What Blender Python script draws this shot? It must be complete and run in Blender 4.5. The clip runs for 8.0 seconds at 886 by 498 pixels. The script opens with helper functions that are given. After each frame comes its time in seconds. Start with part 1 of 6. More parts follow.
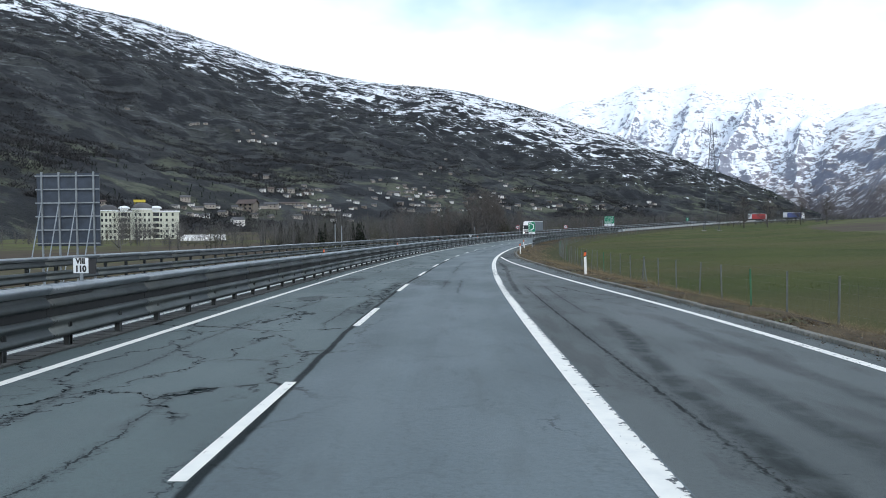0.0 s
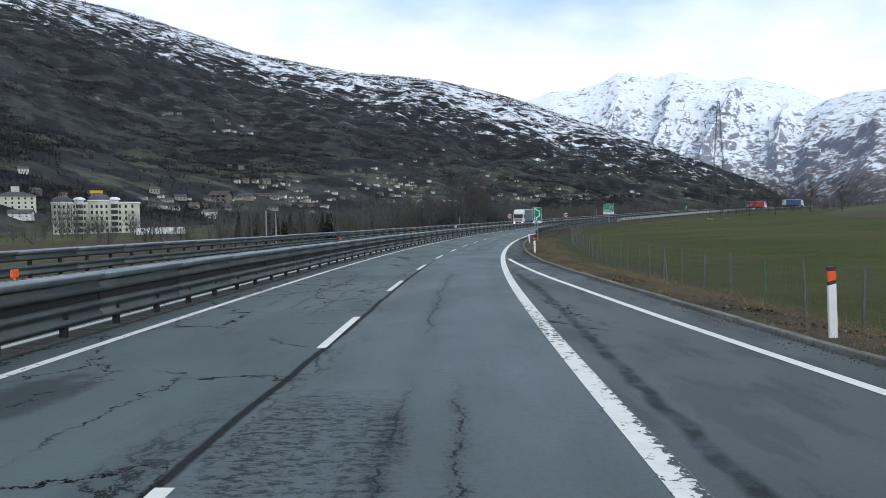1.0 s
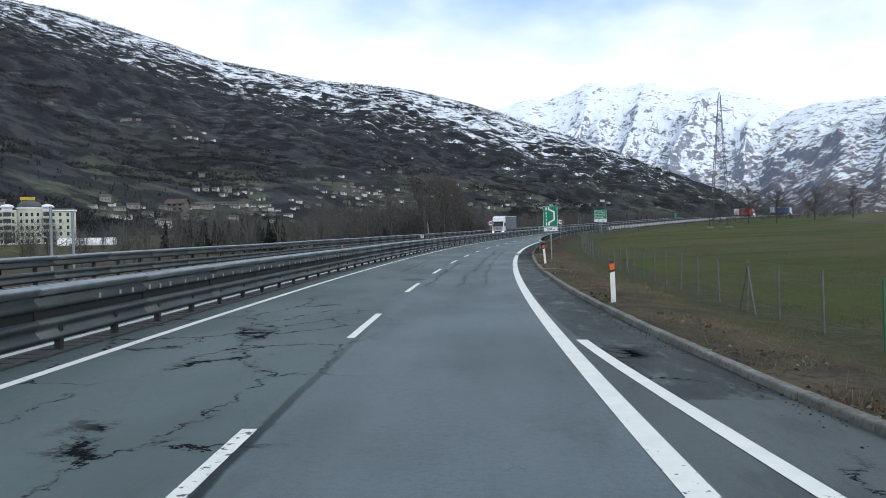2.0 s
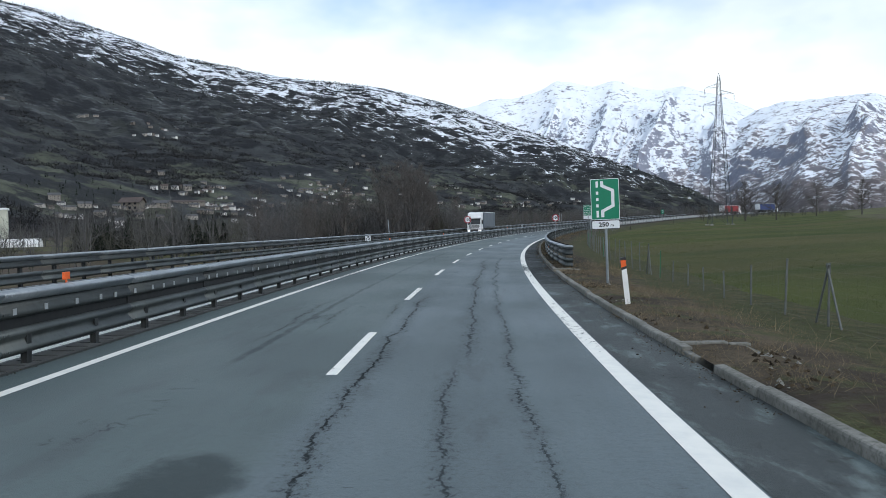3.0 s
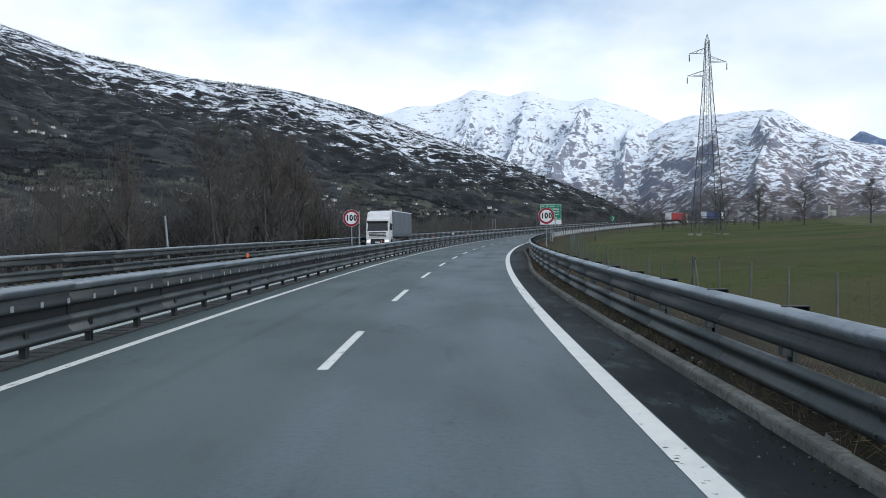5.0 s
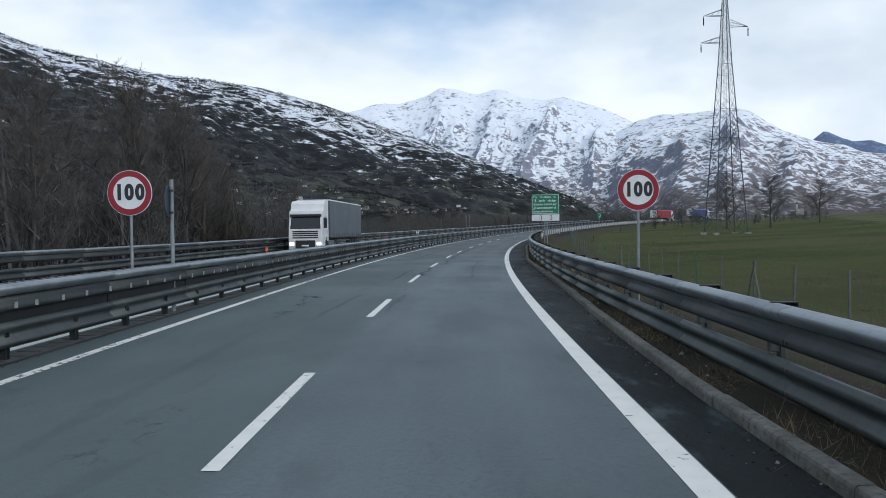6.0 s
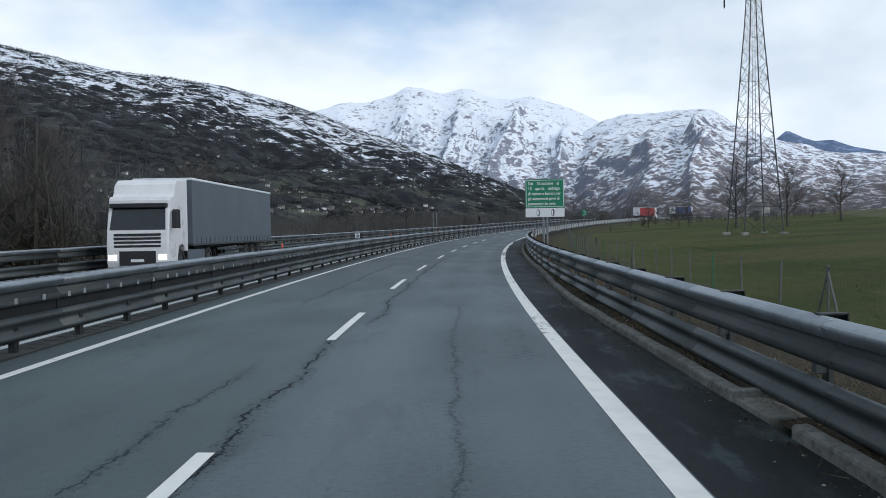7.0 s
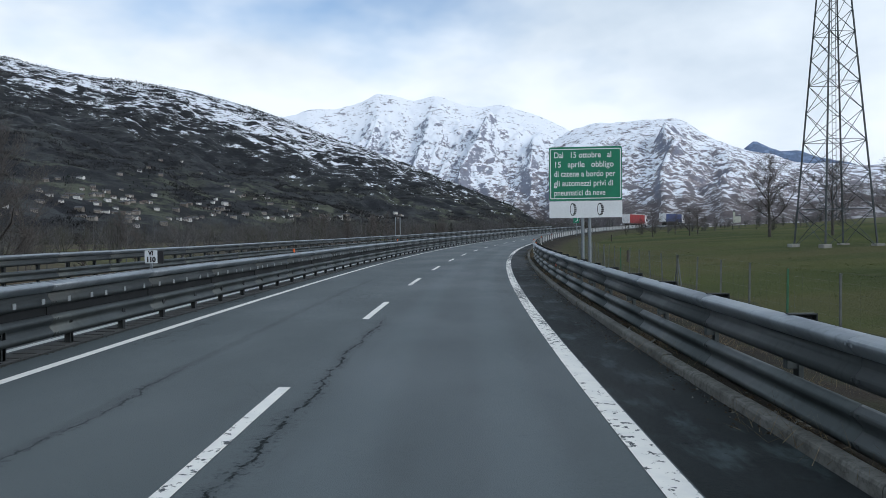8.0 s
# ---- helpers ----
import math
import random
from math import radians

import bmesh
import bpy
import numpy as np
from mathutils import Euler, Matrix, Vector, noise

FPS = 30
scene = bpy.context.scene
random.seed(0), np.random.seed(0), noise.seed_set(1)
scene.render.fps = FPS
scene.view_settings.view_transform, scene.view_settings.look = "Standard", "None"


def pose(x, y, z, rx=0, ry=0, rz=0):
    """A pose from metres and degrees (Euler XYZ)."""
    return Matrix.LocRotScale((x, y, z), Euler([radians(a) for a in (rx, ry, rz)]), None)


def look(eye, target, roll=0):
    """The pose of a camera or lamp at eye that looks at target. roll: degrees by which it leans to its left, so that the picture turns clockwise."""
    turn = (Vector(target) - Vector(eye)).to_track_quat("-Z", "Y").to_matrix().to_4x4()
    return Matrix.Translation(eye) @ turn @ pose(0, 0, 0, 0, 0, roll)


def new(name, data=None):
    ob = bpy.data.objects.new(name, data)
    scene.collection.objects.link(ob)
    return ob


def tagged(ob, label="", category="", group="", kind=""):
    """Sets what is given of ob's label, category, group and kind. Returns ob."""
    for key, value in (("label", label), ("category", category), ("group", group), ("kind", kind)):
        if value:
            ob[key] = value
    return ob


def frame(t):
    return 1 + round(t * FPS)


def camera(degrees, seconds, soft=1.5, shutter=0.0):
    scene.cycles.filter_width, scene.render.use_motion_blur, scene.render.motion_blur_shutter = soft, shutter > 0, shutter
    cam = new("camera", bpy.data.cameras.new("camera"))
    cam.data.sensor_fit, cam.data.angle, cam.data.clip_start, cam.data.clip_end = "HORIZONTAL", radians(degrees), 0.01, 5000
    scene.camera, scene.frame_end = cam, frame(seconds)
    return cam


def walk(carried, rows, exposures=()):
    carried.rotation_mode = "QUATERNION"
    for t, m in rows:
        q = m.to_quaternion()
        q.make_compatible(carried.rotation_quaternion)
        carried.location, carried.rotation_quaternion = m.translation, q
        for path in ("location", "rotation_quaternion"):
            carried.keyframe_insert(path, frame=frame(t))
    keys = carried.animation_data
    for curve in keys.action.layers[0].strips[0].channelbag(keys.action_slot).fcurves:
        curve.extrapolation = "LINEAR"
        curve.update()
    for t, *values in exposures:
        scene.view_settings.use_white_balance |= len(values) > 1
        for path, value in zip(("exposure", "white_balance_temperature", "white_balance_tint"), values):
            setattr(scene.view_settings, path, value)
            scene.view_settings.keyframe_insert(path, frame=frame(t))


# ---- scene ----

cam = camera(58.4, 8.0, soft=0.85)
PATH = [
    (0, 2.149, 3.212, 1.794, 88.314, 0.537, 0.662),
    (0.5, 2.153, 17.737, 1.559, 87.08, 0.695, -0.027),
    (1, 2.315, 29.429, 1.386, 87.66, 0.958, -0.668),
    (1.5, 2.709, 44.814, 1.185, 88.327, 0.818, -1.806),
    (3, 5.309, 85.319, 0.792, 88.212, 1.194, -5.079),
    (3.5, 6.484, 96.808, 0.714, 87.88, 0.582, -6.572),
    (4, 8.371, 109.95, 0.636, 88.329, 0.711, -8.251),
    (4.5, 10.686, 124.015, 0.57, 88.699, 0.703, -9.845),
    (6, 19.157, 163.701, 0.478, 88.583, 0.71, -13.444),
    (6.5, 22.135, 175.071, 0.476, 88.668, 0.577, -14.602),
    (7, 25.79, 188.144, 0.489, 88.542, 0.928, -15.807),
    (7.5, 29.986, 202.106, 0.521, 88.865, 0.764, -16.962),
    (8, 34.228, 215.221, 0.567, 89.091, 0.726, -17.948),
]
walk(cam, [(t, pose(*p)) for t, *p in PATH], exposures=[(0, 0.43, 6290, 10), (1.0, 0.16, 6290, 10), (1.5, 0.22, 6290, 10), (3.0, 0.2, 6290, 10), (3.6, 0.1, 6290, 10), (4.0, 0.06, 6290, 10), (4.5, 0.12, 6290, 10), (6.0, -0.1, 6250, 10.5), (6.5, -0.1, 6250, 10.5), (8, -0.07, 6250, 10.5)])

# ---------------------------------------------------------------- light
SUN_EL, SUN_AZ = radians(32), radians(143)   # azimuth clockwise from the road's first heading
world = bpy.data.worlds.new("sky")
scene.world = world
world.use_nodes = True


def build_sky():
    nt = world.node_tree
    nt.nodes.clear()
    out = nt.nodes.new("ShaderNodeOutputWorld")
    bg = nt.nodes.new("ShaderNodeBackground")
    sky = nt.nodes.new("ShaderNodeTexSky")
    sky.sky_type, sky.sun_disc = "NISHITA", False
    sky.sun_elevation, sky.sun_rotation = SUN_EL, SUN_AZ
    co = nt.nodes.new("ShaderNodeTexCoord")
    mp = nt.nodes.new("ShaderNodeMapping")
    mp.inputs["Scale"].default_value = (1.0, 1.0, 2.0)
    mp.inputs["Location"].default_value = (0.35, 0.2, 0.1)
    n1 = nt.nodes.new("ShaderNodeTexNoise")
    n1.inputs["Scale"].default_value, n1.inputs["Detail"].default_value = 2.2, 5.0
    n1.inputs["Roughness"].default_value = 0.48
    r1 = nt.nodes.new("ShaderNodeValToRGB")
    r1.color_ramp.elements[0].position, r1.color_ramp.elements[1].position = 0.38, 0.54
    n2 = nt.nodes.new("ShaderNodeTexNoise")
    n2.inputs["Scale"].default_value, n2.inputs["Detail"].default_value = 3.1, 5.0
    r2 = nt.nodes.new("ShaderNodeValToRGB")
    r2.color_ramp.elements[0].position, r2.color_ramp.elements[1].position = 0.36, 0.66
    r2.color_ramp.elements[0].color = (0.63, 0.74, 0.85, 1)
    r2.color_ramp.elements[1].color = (1.02, 1.09, 1.14, 1)
    blue = nt.nodes.new("ShaderNodeVectorMath")
    blue.operation = "SCALE"
    blue.inputs["Scale"].default_value = 0.17
    mix = nt.nodes.new("ShaderNodeMix")
    mix.data_type = "RGBA"
    L = nt.links.new
    L(co.outputs["Generated"], mp.inputs["Vector"])
    L(mp.outputs[0], n1.inputs["Vector"])
    L(mp.outputs[0], n2.inputs["Vector"])
    # cloud lies thicker towards the horizon
    sep = nt.nodes.new("ShaderNodeSeparateXYZ")
    L(co.outputs["Generated"], sep.inputs[0])
    thick = nt.nodes.new("ShaderNodeMapRange")
    thick.inputs["From Min"].default_value, thick.inputs["From Max"].default_value = 0.12, 0.30
    thick.inputs["To Min"].default_value, thick.inputs["To Max"].default_value = 0.16, 0.0
    L(sep.outputs[2], thick.inputs["Value"])
    grey = nt.nodes.new("ShaderNodeMapRange")
    grey.inputs["From Min"].default_value, grey.inputs["From Max"].default_value = 0.35, 0.70
    grey.inputs["To Min"].default_value, grey.inputs["To Max"].default_value = 0.0, 0.09
    L(sep.outputs[0], grey.inputs["Value"])
    dim = nt.nodes.new("ShaderNodeMath")
    dim.operation = "SUBTRACT"
    L(n2.outputs[0], dim.inputs[0])
    L(grey.outputs[0], dim.inputs[1])
    for n, r in ((n1, r1), (dim, r2)):
        add = nt.nodes.new("ShaderNodeMath")
        add.operation = "ADD"
        L(n.outputs[0], add.inputs[0])
        L(thick.outputs[0], add.inputs[1])
        L(add.outputs[0], r.inputs[0])
    L(sky.outputs[0], blue.inputs[0])
    L(r1.outputs[0], mix.inputs["Factor"])
    L(blue.outputs[0], mix.inputs["A"])
    L(r2.outputs[0], mix.inputs["B"])
    L(mix.outputs["Result"], bg.inputs["Color"])
    bg.inputs["Strength"].default_value = 1.0
    L(bg.outputs[0], out.inputs[0])


build_sky()
sun = new("sun", bpy.data.lights.new("sun", "SUN"))
sun.data.energy, sun.data.angle, sun.data.color = 0.95, radians(10), (1.0, 0.96, 0.9)
sun.matrix_world = look((math.sin(SUN_AZ) * math.cos(SUN_EL) * 100, math.cos(SUN_AZ) * math.cos(SUN_EL) * 100, math.sin(SUN_EL) * 100), (0, 0, 0))

# ---------------------------------------------------------------- the line of the road
STEP = 36.092
CURVE = (-0.789, 0.179, 1.147, 1.962, 1.478, 1.813, 1.401, 1.703, 1.496, 1.999, 1.645, 1.681, 2.2, 2.736, 2.736)   # turn, per km
SAG = (0.734, 0.998, 1.256, 1.092, 0.845, 0.761, 0.777, 0.708, 0.802, 0.573, 1.222, 0.814, 0.183, -0.206, -0.206)   # 1e-4 per m
BANK = 0.0138
D_S = 1.8046
S_AX = np.arange(-33, 314) * D_S
K_AX = (np.arange(15) - 1) * STEP
TH_AX = np.cumsum(np.interp(S_AX, K_AX, CURVE) * 1e-3) * D_S
TH_AX -= TH_AX[33]
X_AX, Y_AX = np.cumsum(np.sin(TH_AX)) * D_S, np.cumsum(np.cos(TH_AX)) * D_S
X_AX, Y_AX = X_AX - X_AX[33], Y_AX - Y_AX[33]
G_AX = np.cumsum(np.interp(S_AX, K_AX, SAG) * 1e-4) * D_S
G_AX = G_AX - G_AX[33]
Z_AX = np.cumsum(G_AX) * D_S
Z_AX = Z_AX - Z_AX[33] - 0.01746 * Y_AX
G_AX = G_AX - 0.01746 * np.cos(TH_AX)


def road_point(s, lat, h=0.0):
    a = np.interp(s, S_AX, TH_AX)
    return (float(np.interp(s, S_AX, X_AX) + lat * math.cos(a)), float(np.interp(s, S_AX, Y_AX) - lat * math.sin(a)),
            float(np.interp(s, S_AX, Z_AX) - lat * BANK + h))


def road_pose(s, lat, h=0.0, turn=0.0, level=True):
    """x to the right of the road, y along it, z up."""
    x, y, z = road_point(s, lat, h)
    a = math.degrees(float(np.interp(s, S_AX, TH_AX)))
    g = 0.0 if level else math.degrees(math.atan(float(np.interp(s, S_AX, G_AX))))
    b = 0.0 if level else math.degrees(BANK)
    return pose(x, y, z, g, b, -a + turn)


def nearest(x, y):
    """Arc length and offset of points in the plan, as arrays."""
    x, y = np.asarray(x, float), np.asarray(y, float)
    best = np.full(x.shape, 1e18)
    idx = np.zeros(x.shape, int)
    for i in range(0, len(S_AX), 3):
        d = (x - X_AX[i]) ** 2 + (y - Y_AX[i]) ** 2
        m = d < best
        best[m], idx[m] = d[m], i
    a = TH_AX[idx]
    dx, dy = x - X_AX[idx], y - Y_AX[idx]
    along = dx * np.sin(a) + dy * np.cos(a)
    lat = dx * np.cos(a) - dy * np.sin(a)
    far = np.abs(along) > 30
    lat = np.where(far, np.sign(lat) * np.hypot(dx, dy), lat)
    return S_AX[idx] + np.clip(along, -6, 6), lat


LAT_R = (5.0, 6.4, 8.0, 10.0, 14.0, 20.0, 33.0, 45.0, 60.0, 90.0, 180.0, 260.0, 500.0)
H_R = (0.08, 0.02, -0.2, -0.5, -0.5, -0.15, 0.45, 0.8, 2.0, 3.4, 6.6, 6.6, 3.0)
LAT_L = (12.6, 14.0, 18.0, 30.0, 200.0, 500.0)
H_L = (0.0, -0.1, -1.4, -2.6, -3.0, -3.0)


def side_height(lat):
    lat = np.asarray(lat, float)
    return np.where(lat > 0, np.interp(lat, LAT_R, H_R), np.interp(-lat, LAT_L, H_L))


# ---------------------------------------------------------------- materials
MATS = {}


class Nodes:
    """A small helper to write node materials."""

    def __init__(self, name):
        self.m = bpy.data.materials.new(name)
        self.m.use_nodes = True
        self.nt = self.m.node_tree
        self.nt.nodes.clear()
        self.out = self.nt.nodes.new("ShaderNodeOutputMaterial")
        self.b = self.nt.nodes.new("ShaderNodeBsdfPrincipled")
        self.link(self.b.outputs[0], self.out.inputs[0])
        self.geo = self.nt.nodes.new("ShaderNodeTexCoord")

    def link(self, a, b):
        self.nt.links.new(a, b)

    def put(self, sock, v):
        if isinstance(v, bpy.types.NodeSocket):
            self.link(v, sock)
        elif isinstance(v, (tuple, list)) and len(v) == 3 and sock.type == "RGBA":
            sock.default_value = (*v, 1)
        else:
            sock.default_value = v

    def coords(self, which="Object", scale=(1, 1, 1), rot=(0, 0, 0)):
        mp = self.nt.nodes.new("ShaderNodeMapping")
        mp.inputs["Scale"].default_value = scale
        mp.inputs["Rotation"].default_value = rot
        self.link(self.geo.outputs[which], mp.inputs["Vector"])
        return mp.outputs[0]

    def position(self, scale=(1, 1, 1)):
        g = self.nt.nodes.new("ShaderNodeNewGeometry")
        mp = self.nt.nodes.new("ShaderNodeMapping")
        mp.inputs["Scale"].default_value = scale
        self.link(g.outputs["Position"], mp.inputs["Vector"])
        return mp.outputs[0]

    def noise(self, co, scale, detail=4.0, rough=0.55, warp=0.0):
        n = self.nt.nodes.new("ShaderNodeTexNoise")
        self.link(co, n.inputs["Vector"])
        n.inputs["Scale"].default_value, n.inputs["Detail"].default_value = scale, detail
        n.inputs["Roughness"].default_value, n.inputs["Distortion"].default_value = rough, warp
        return n.outputs[0]

    def cells(self, co, scale, feature="F1", rand=1.0):
        n = self.nt.nodes.new("ShaderNodeTexVoronoi")
        n.feature = feature
        self.link(co, n.inputs["Vector"])
        n.inputs["Scale"].default_value, n.inputs["Randomness"].default_value = scale, rand
        return n.outputs["Distance"]

    def ramp(self, v, a, b, lo=0.0, hi=1.0):
        n = self.nt.nodes.new("ShaderNodeMapRange")
        n.interpolation_type = "SMOOTHSTEP"
        self.put(n.inputs["Value"], v)
        for k, x in zip(("From Min", "From Max", "To Min", "To Max"), (a, b, lo, hi)):
            n.inputs[k].default_value = x
        return n.outputs[0]

    def math(self, op, a, b=0.0):
        n = self.nt.nodes.new("ShaderNodeMath")
        n.operation = op
        self.put(n.inputs[0], a)
        self.put(n.inputs[1], b)
        return n.outputs[0]

    def mix(self, f, a, b):
        n = self.nt.nodes.new("ShaderNodeMix")
        n.data_type = "RGBA"
        self.put(n.inputs["Factor"], f)
        self.put(n.inputs["A"], a)
        self.put(n.inputs["B"], b)
        return n.outputs["Result"]

    def xyz(self, v):
        n = self.nt.nodes.new("ShaderNodeSeparateXYZ")
        self.link(v, n.inputs[0])
        return n.outputs

    def join(self, x, y, z):
        n = self.nt.nodes.new("ShaderNodeCombineXYZ")
        for i, v in enumerate((x, y, z)):
            self.put(n.inputs[i], v)
        return n.outputs[0]

    def bump(self, h, strength=0.3, distance=0.01):
        n = self.nt.nodes.new("ShaderNodeBump")
        n.inputs["Strength"].default_value, n.inputs["Distance"].default_value = strength, distance
        self.link(h, n.inputs["Height"])
        self.link(n.outputs[0], self.b.inputs["Normal"])

    def random(self):
        return self.nt.nodes.new("ShaderNodeObjectInfo").outputs["Random"]

    def island(self):
        return self.nt.nodes.new("ShaderNodeNewGeometry").outputs["Random Per Island"]

    def done(self, color, rough=0.8, metal=0.0, spec=None):
        self.put(self.b.inputs["Base Color"], color)
        self.put(self.b.inputs["Roughness"], rough)
        self.put(self.b.inputs["Metallic"], metal)
        if spec is not None:
            self.put(self.b.inputs["Specular IOR Level"], spec)
        MATS[self.m.name] = self.m
        return self.m


def plain(name, color, rough=0.6, metal=0.0, vary=0.25, scale=3.0):
    n = Nodes(name)
    co = n.coords("Object")
    f = n.noise(co, scale, 5)
    g = n.noise(co, scale * 14, 3)
    dark = tuple(c * (1 - vary) for c in color)
    light = tuple(min(1, c * (1 + vary * 0.6)) for c in color)
    c = n.mix(n.ramp(f, 0.3, 0.7), dark, light)
    c = n.mix(n.ramp(g, 0.35, 0.75, 0, 0.35), c, tuple(x * 0.8 for x in color))
    n.bump(g, 0.08, 0.004)
    return n.done(c, n.ramp(f, 0.2, 0.8, max(0, rough - 0.12), min(1, rough + 0.12)), metal)


def asphalt(name, tone, cracked, seam, lines=(), bands=0.5, spec=0.5, dusty=False, patches=(), seals=()):
    """tone: base colour; cracked: how much of it is broken; seam: whether it has the sealed joint;
    lines: long cracks (offset, start, end, width, depth); seals: soft tarred seams (offset and distance at both ends, width, depth)."""
    n = Nodes(name)
    uv = n.coords("UV")
    u, v, _ = n.xyz(uv)
    long = n.coords("UV", (1.0, 0.06, 1))
    streak = n.noise(long, 1.6, 5, 0.6)
    patch = n.noise(n.coords("UV", (0.35, 0.16, 1)), 1.0, 4, 0.5)
    grain = n.noise(uv, 60, 3, 0.7)
    mottle = n.noise(uv, 14, 4, 0.7)
    grit = n.cells(uv, 90)
    base = tone
    if seam:
        # the two lanes were laid at different times
        lane = n.ramp(n.math("ADD", u, n.math("MULTIPLY", n.math("SUBTRACT", n.noise(uv, 0.7, 4, 0.6), 0.5), 0.5)), -0.15, 0.35)
        base = n.mix(lane, (tone[0] * 0.80, tone[1] * 0.92, tone[2] * 0.86), (tone[0] * 1.16, tone[1] * 1.20, tone[2] * 1.25))
        # outer left lane darkened and greened: lens vignette put into the colour
        base = n.mix(n.ramp(u, -3.4, -1.0, 0.34, 0.0), base, (tone[0] * 0.50, tone[1] * 0.66, tone[2] * 0.60))
        base = n.mix(n.ramp(n.math("ADD", v, n.math("MULTIPLY", n.noise(uv, 0.6, 4), 6.0)), 219, 226, 0.0, 0.85), base, tuple(t * 0.52 for t in tone))
    c = n.mix(n.ramp(streak, 0.3, 0.72, 0.30, 0.0), base, tuple(t * 0.6 for t in tone))
    c = n.mix(n.ramp(patch, 0.42, 0.66, 0, 0.45), c, tuple(t * 0.62 for t in tone))
    c = n.mix(n.ramp(n.noise(n.coords("UV", (0.9, 0.22, 1)), 1.5, 6, 0.62), 0.57 if seam else 0.50, 0.66 if seam else 0.60, 0, bands), c, tuple(t * 0.42 for t in tone))
    c = n.mix(n.ramp(mottle, 0.44, 0.70, 0, 0.55), c, tuple(t * 0.55 for t in tone))
    c = n.mix(n.ramp(grain, 0.35, 0.7, 0, 0.5), c, tuple(t * 0.55 for t in tone))
    c = n.mix(n.ramp(grit, 0.0, 0.25, 0.32, 0.0), c, tuple(t * 2.0 for t in tone))
    if dusty:
        smear = n.noise(n.coords("UV", (1.6, 0.55, 1)), 1.2, 6, 0.66)
        c = n.mix(n.ramp(smear, 0.51, 0.70, 0, 0.75), c, tuple(t * 4.0 for t in tone))
        c = n.mix(n.ramp(n.noise(uv, 5.0, 5, 0.7), 0.58, 0.66, 0, 0.6), c, (0.010, 0.010, 0.008))
    # cracks: cell borders bent by noise, kept only in worn stretches
    bend = n.noise(uv, 1.3, 6, 0.72)
    bend2 = n.noise(uv, 1.1, 6, 0.72, 0.5)
    du = n.math("SUBTRACT", bend, 0.5)
    wu = n.math("ADD", u, n.math("MULTIPLY", du, 1.2))
    wv = n.math("ADD", v, n.math("MULTIPLY", n.math("SUBTRACT", bend2, 0.5), 1.6))
    web = n.join(n.math("MULTIPLY", wu, 0.70), n.math("MULTIPLY", wv, 0.30), 0.0)
    edge = n.cells(web, 1.0, "DISTANCE_TO_EDGE")
    worn = n.ramp(n.math("SUBTRACT", n.noise(n.coords("UV", (0.30, 0.05, 1)), 1.0, 3, 0.5), n.ramp(v, 64, 100, -0.05, 0.17)), 0.50 - cracked, 0.56 - cracked)
    if seam:
        worn = n.math("MULTIPLY", worn, n.ramp(u, -0.2, 0.7, 1.0, 0.12))
    broken = n.ramp(n.noise(uv, 2.4, 5, 0.7), 0.40, 0.52)
    line = n.math("MULTIPLY", n.math("MULTIPLY", n.ramp(edge, 0.006, 0.017, 1.0, 0.0), worn), broken)
    fine = n.math("MULTIPLY", n.ramp(n.cells(n.join(n.math("MULTIPLY", wu, 2.0), n.math("MULTIPLY", wv, 1.3), 3.0), 1.0, "DISTANCE_TO_EDGE"), 0.008, 0.03, 1.0, 0.0),
                  n.ramp(n.noise(n.coords("UV", (0.55, 0.10, 1)), 1.3, 4, 0.6), 0.63 - cracked * 0.6, 0.70 - cracked * 0.6))
    fine = n.math("MULTIPLY", fine, broken)
    flake = n.math("MULTIPLY", n.ramp(n.noise(n.coords("UV", (2.2, 7.0, 1)), 1.6, 5, 0.7), 0.66, 0.70), n.ramp(n.noise(uv, 0.25, 3), 0.45, 0.6))
    halo = n.math("MULTIPLY", n.ramp(edge, 0.0, 0.06, 0.45, 0.0), worn)
    dark = tuple(t * 0.12 for t in tone)
    c = n.mix(halo, c, tuple(t * 0.5 for t in tone))
    gap = n.math("MAXIMUM", n.math("MAXIMUM", line, n.math("MULTIPLY", fine, 0.6)), n.math("MULTIPLY", flake, 0.7))
    c = n.mix(gap, c, dark)
    dull = gap
    ragged = n.math("ADD", u, n.math("MULTIPLY", n.math("SUBTRACT", n.noise(uv, 2.8, 7, 0.72), 0.5), 0.22 if seam else 0.16))
    if seam:
        ragged = n.math("ADD", ragged, n.math("MULTIPLY", n.math("SUBTRACT", n.noise(n.coords("UV", (0.25, 0.3, 1)), 1.0, 4, 0.6), 0.5), 0.75))
    soft = n.math("ADD", u, n.math("MULTIPLY", n.math("SUBTRACT", n.noise(uv, 1.1, 5, 0.6), 0.5), 0.3))
    for u0, v0, u1, v1, w, deep in seals:
        d = n.math("ABSOLUTE", n.math("SUBTRACT", soft, n.ramp(v, v0, v1, u0, u1)))
        band = n.math("MULTIPLY", n.ramp(d, w * 0.25, w, deep, 0.0), n.math("MULTIPLY", n.ramp(v, v0 - 1, v0 + 0.5), n.ramp(v, v1 - 1, v1 + 1.5, 1.0, 0.0)))
        band = n.math("MULTIPLY", band, n.ramp(n.noise(uv, 2.0, 5, 0.65), 0.34, 0.58, 0.5, 1.0))
        dull = n.math("MAXIMUM", dull, band)
        c = n.mix(band, c, tuple(t * 0.3 for t in tone))
    zig = n.math("ADD", ragged, n.math("MULTIPLY", n.math("SUBTRACT", n.noise(uv, 9.0, 5, 0.75), 0.5), 0.16))
    shards = n.ramp(n.noise(n.coords("UV", (9.0, 6.0, 1)), 1.6, 6, 0.78), 0.53, 0.58)
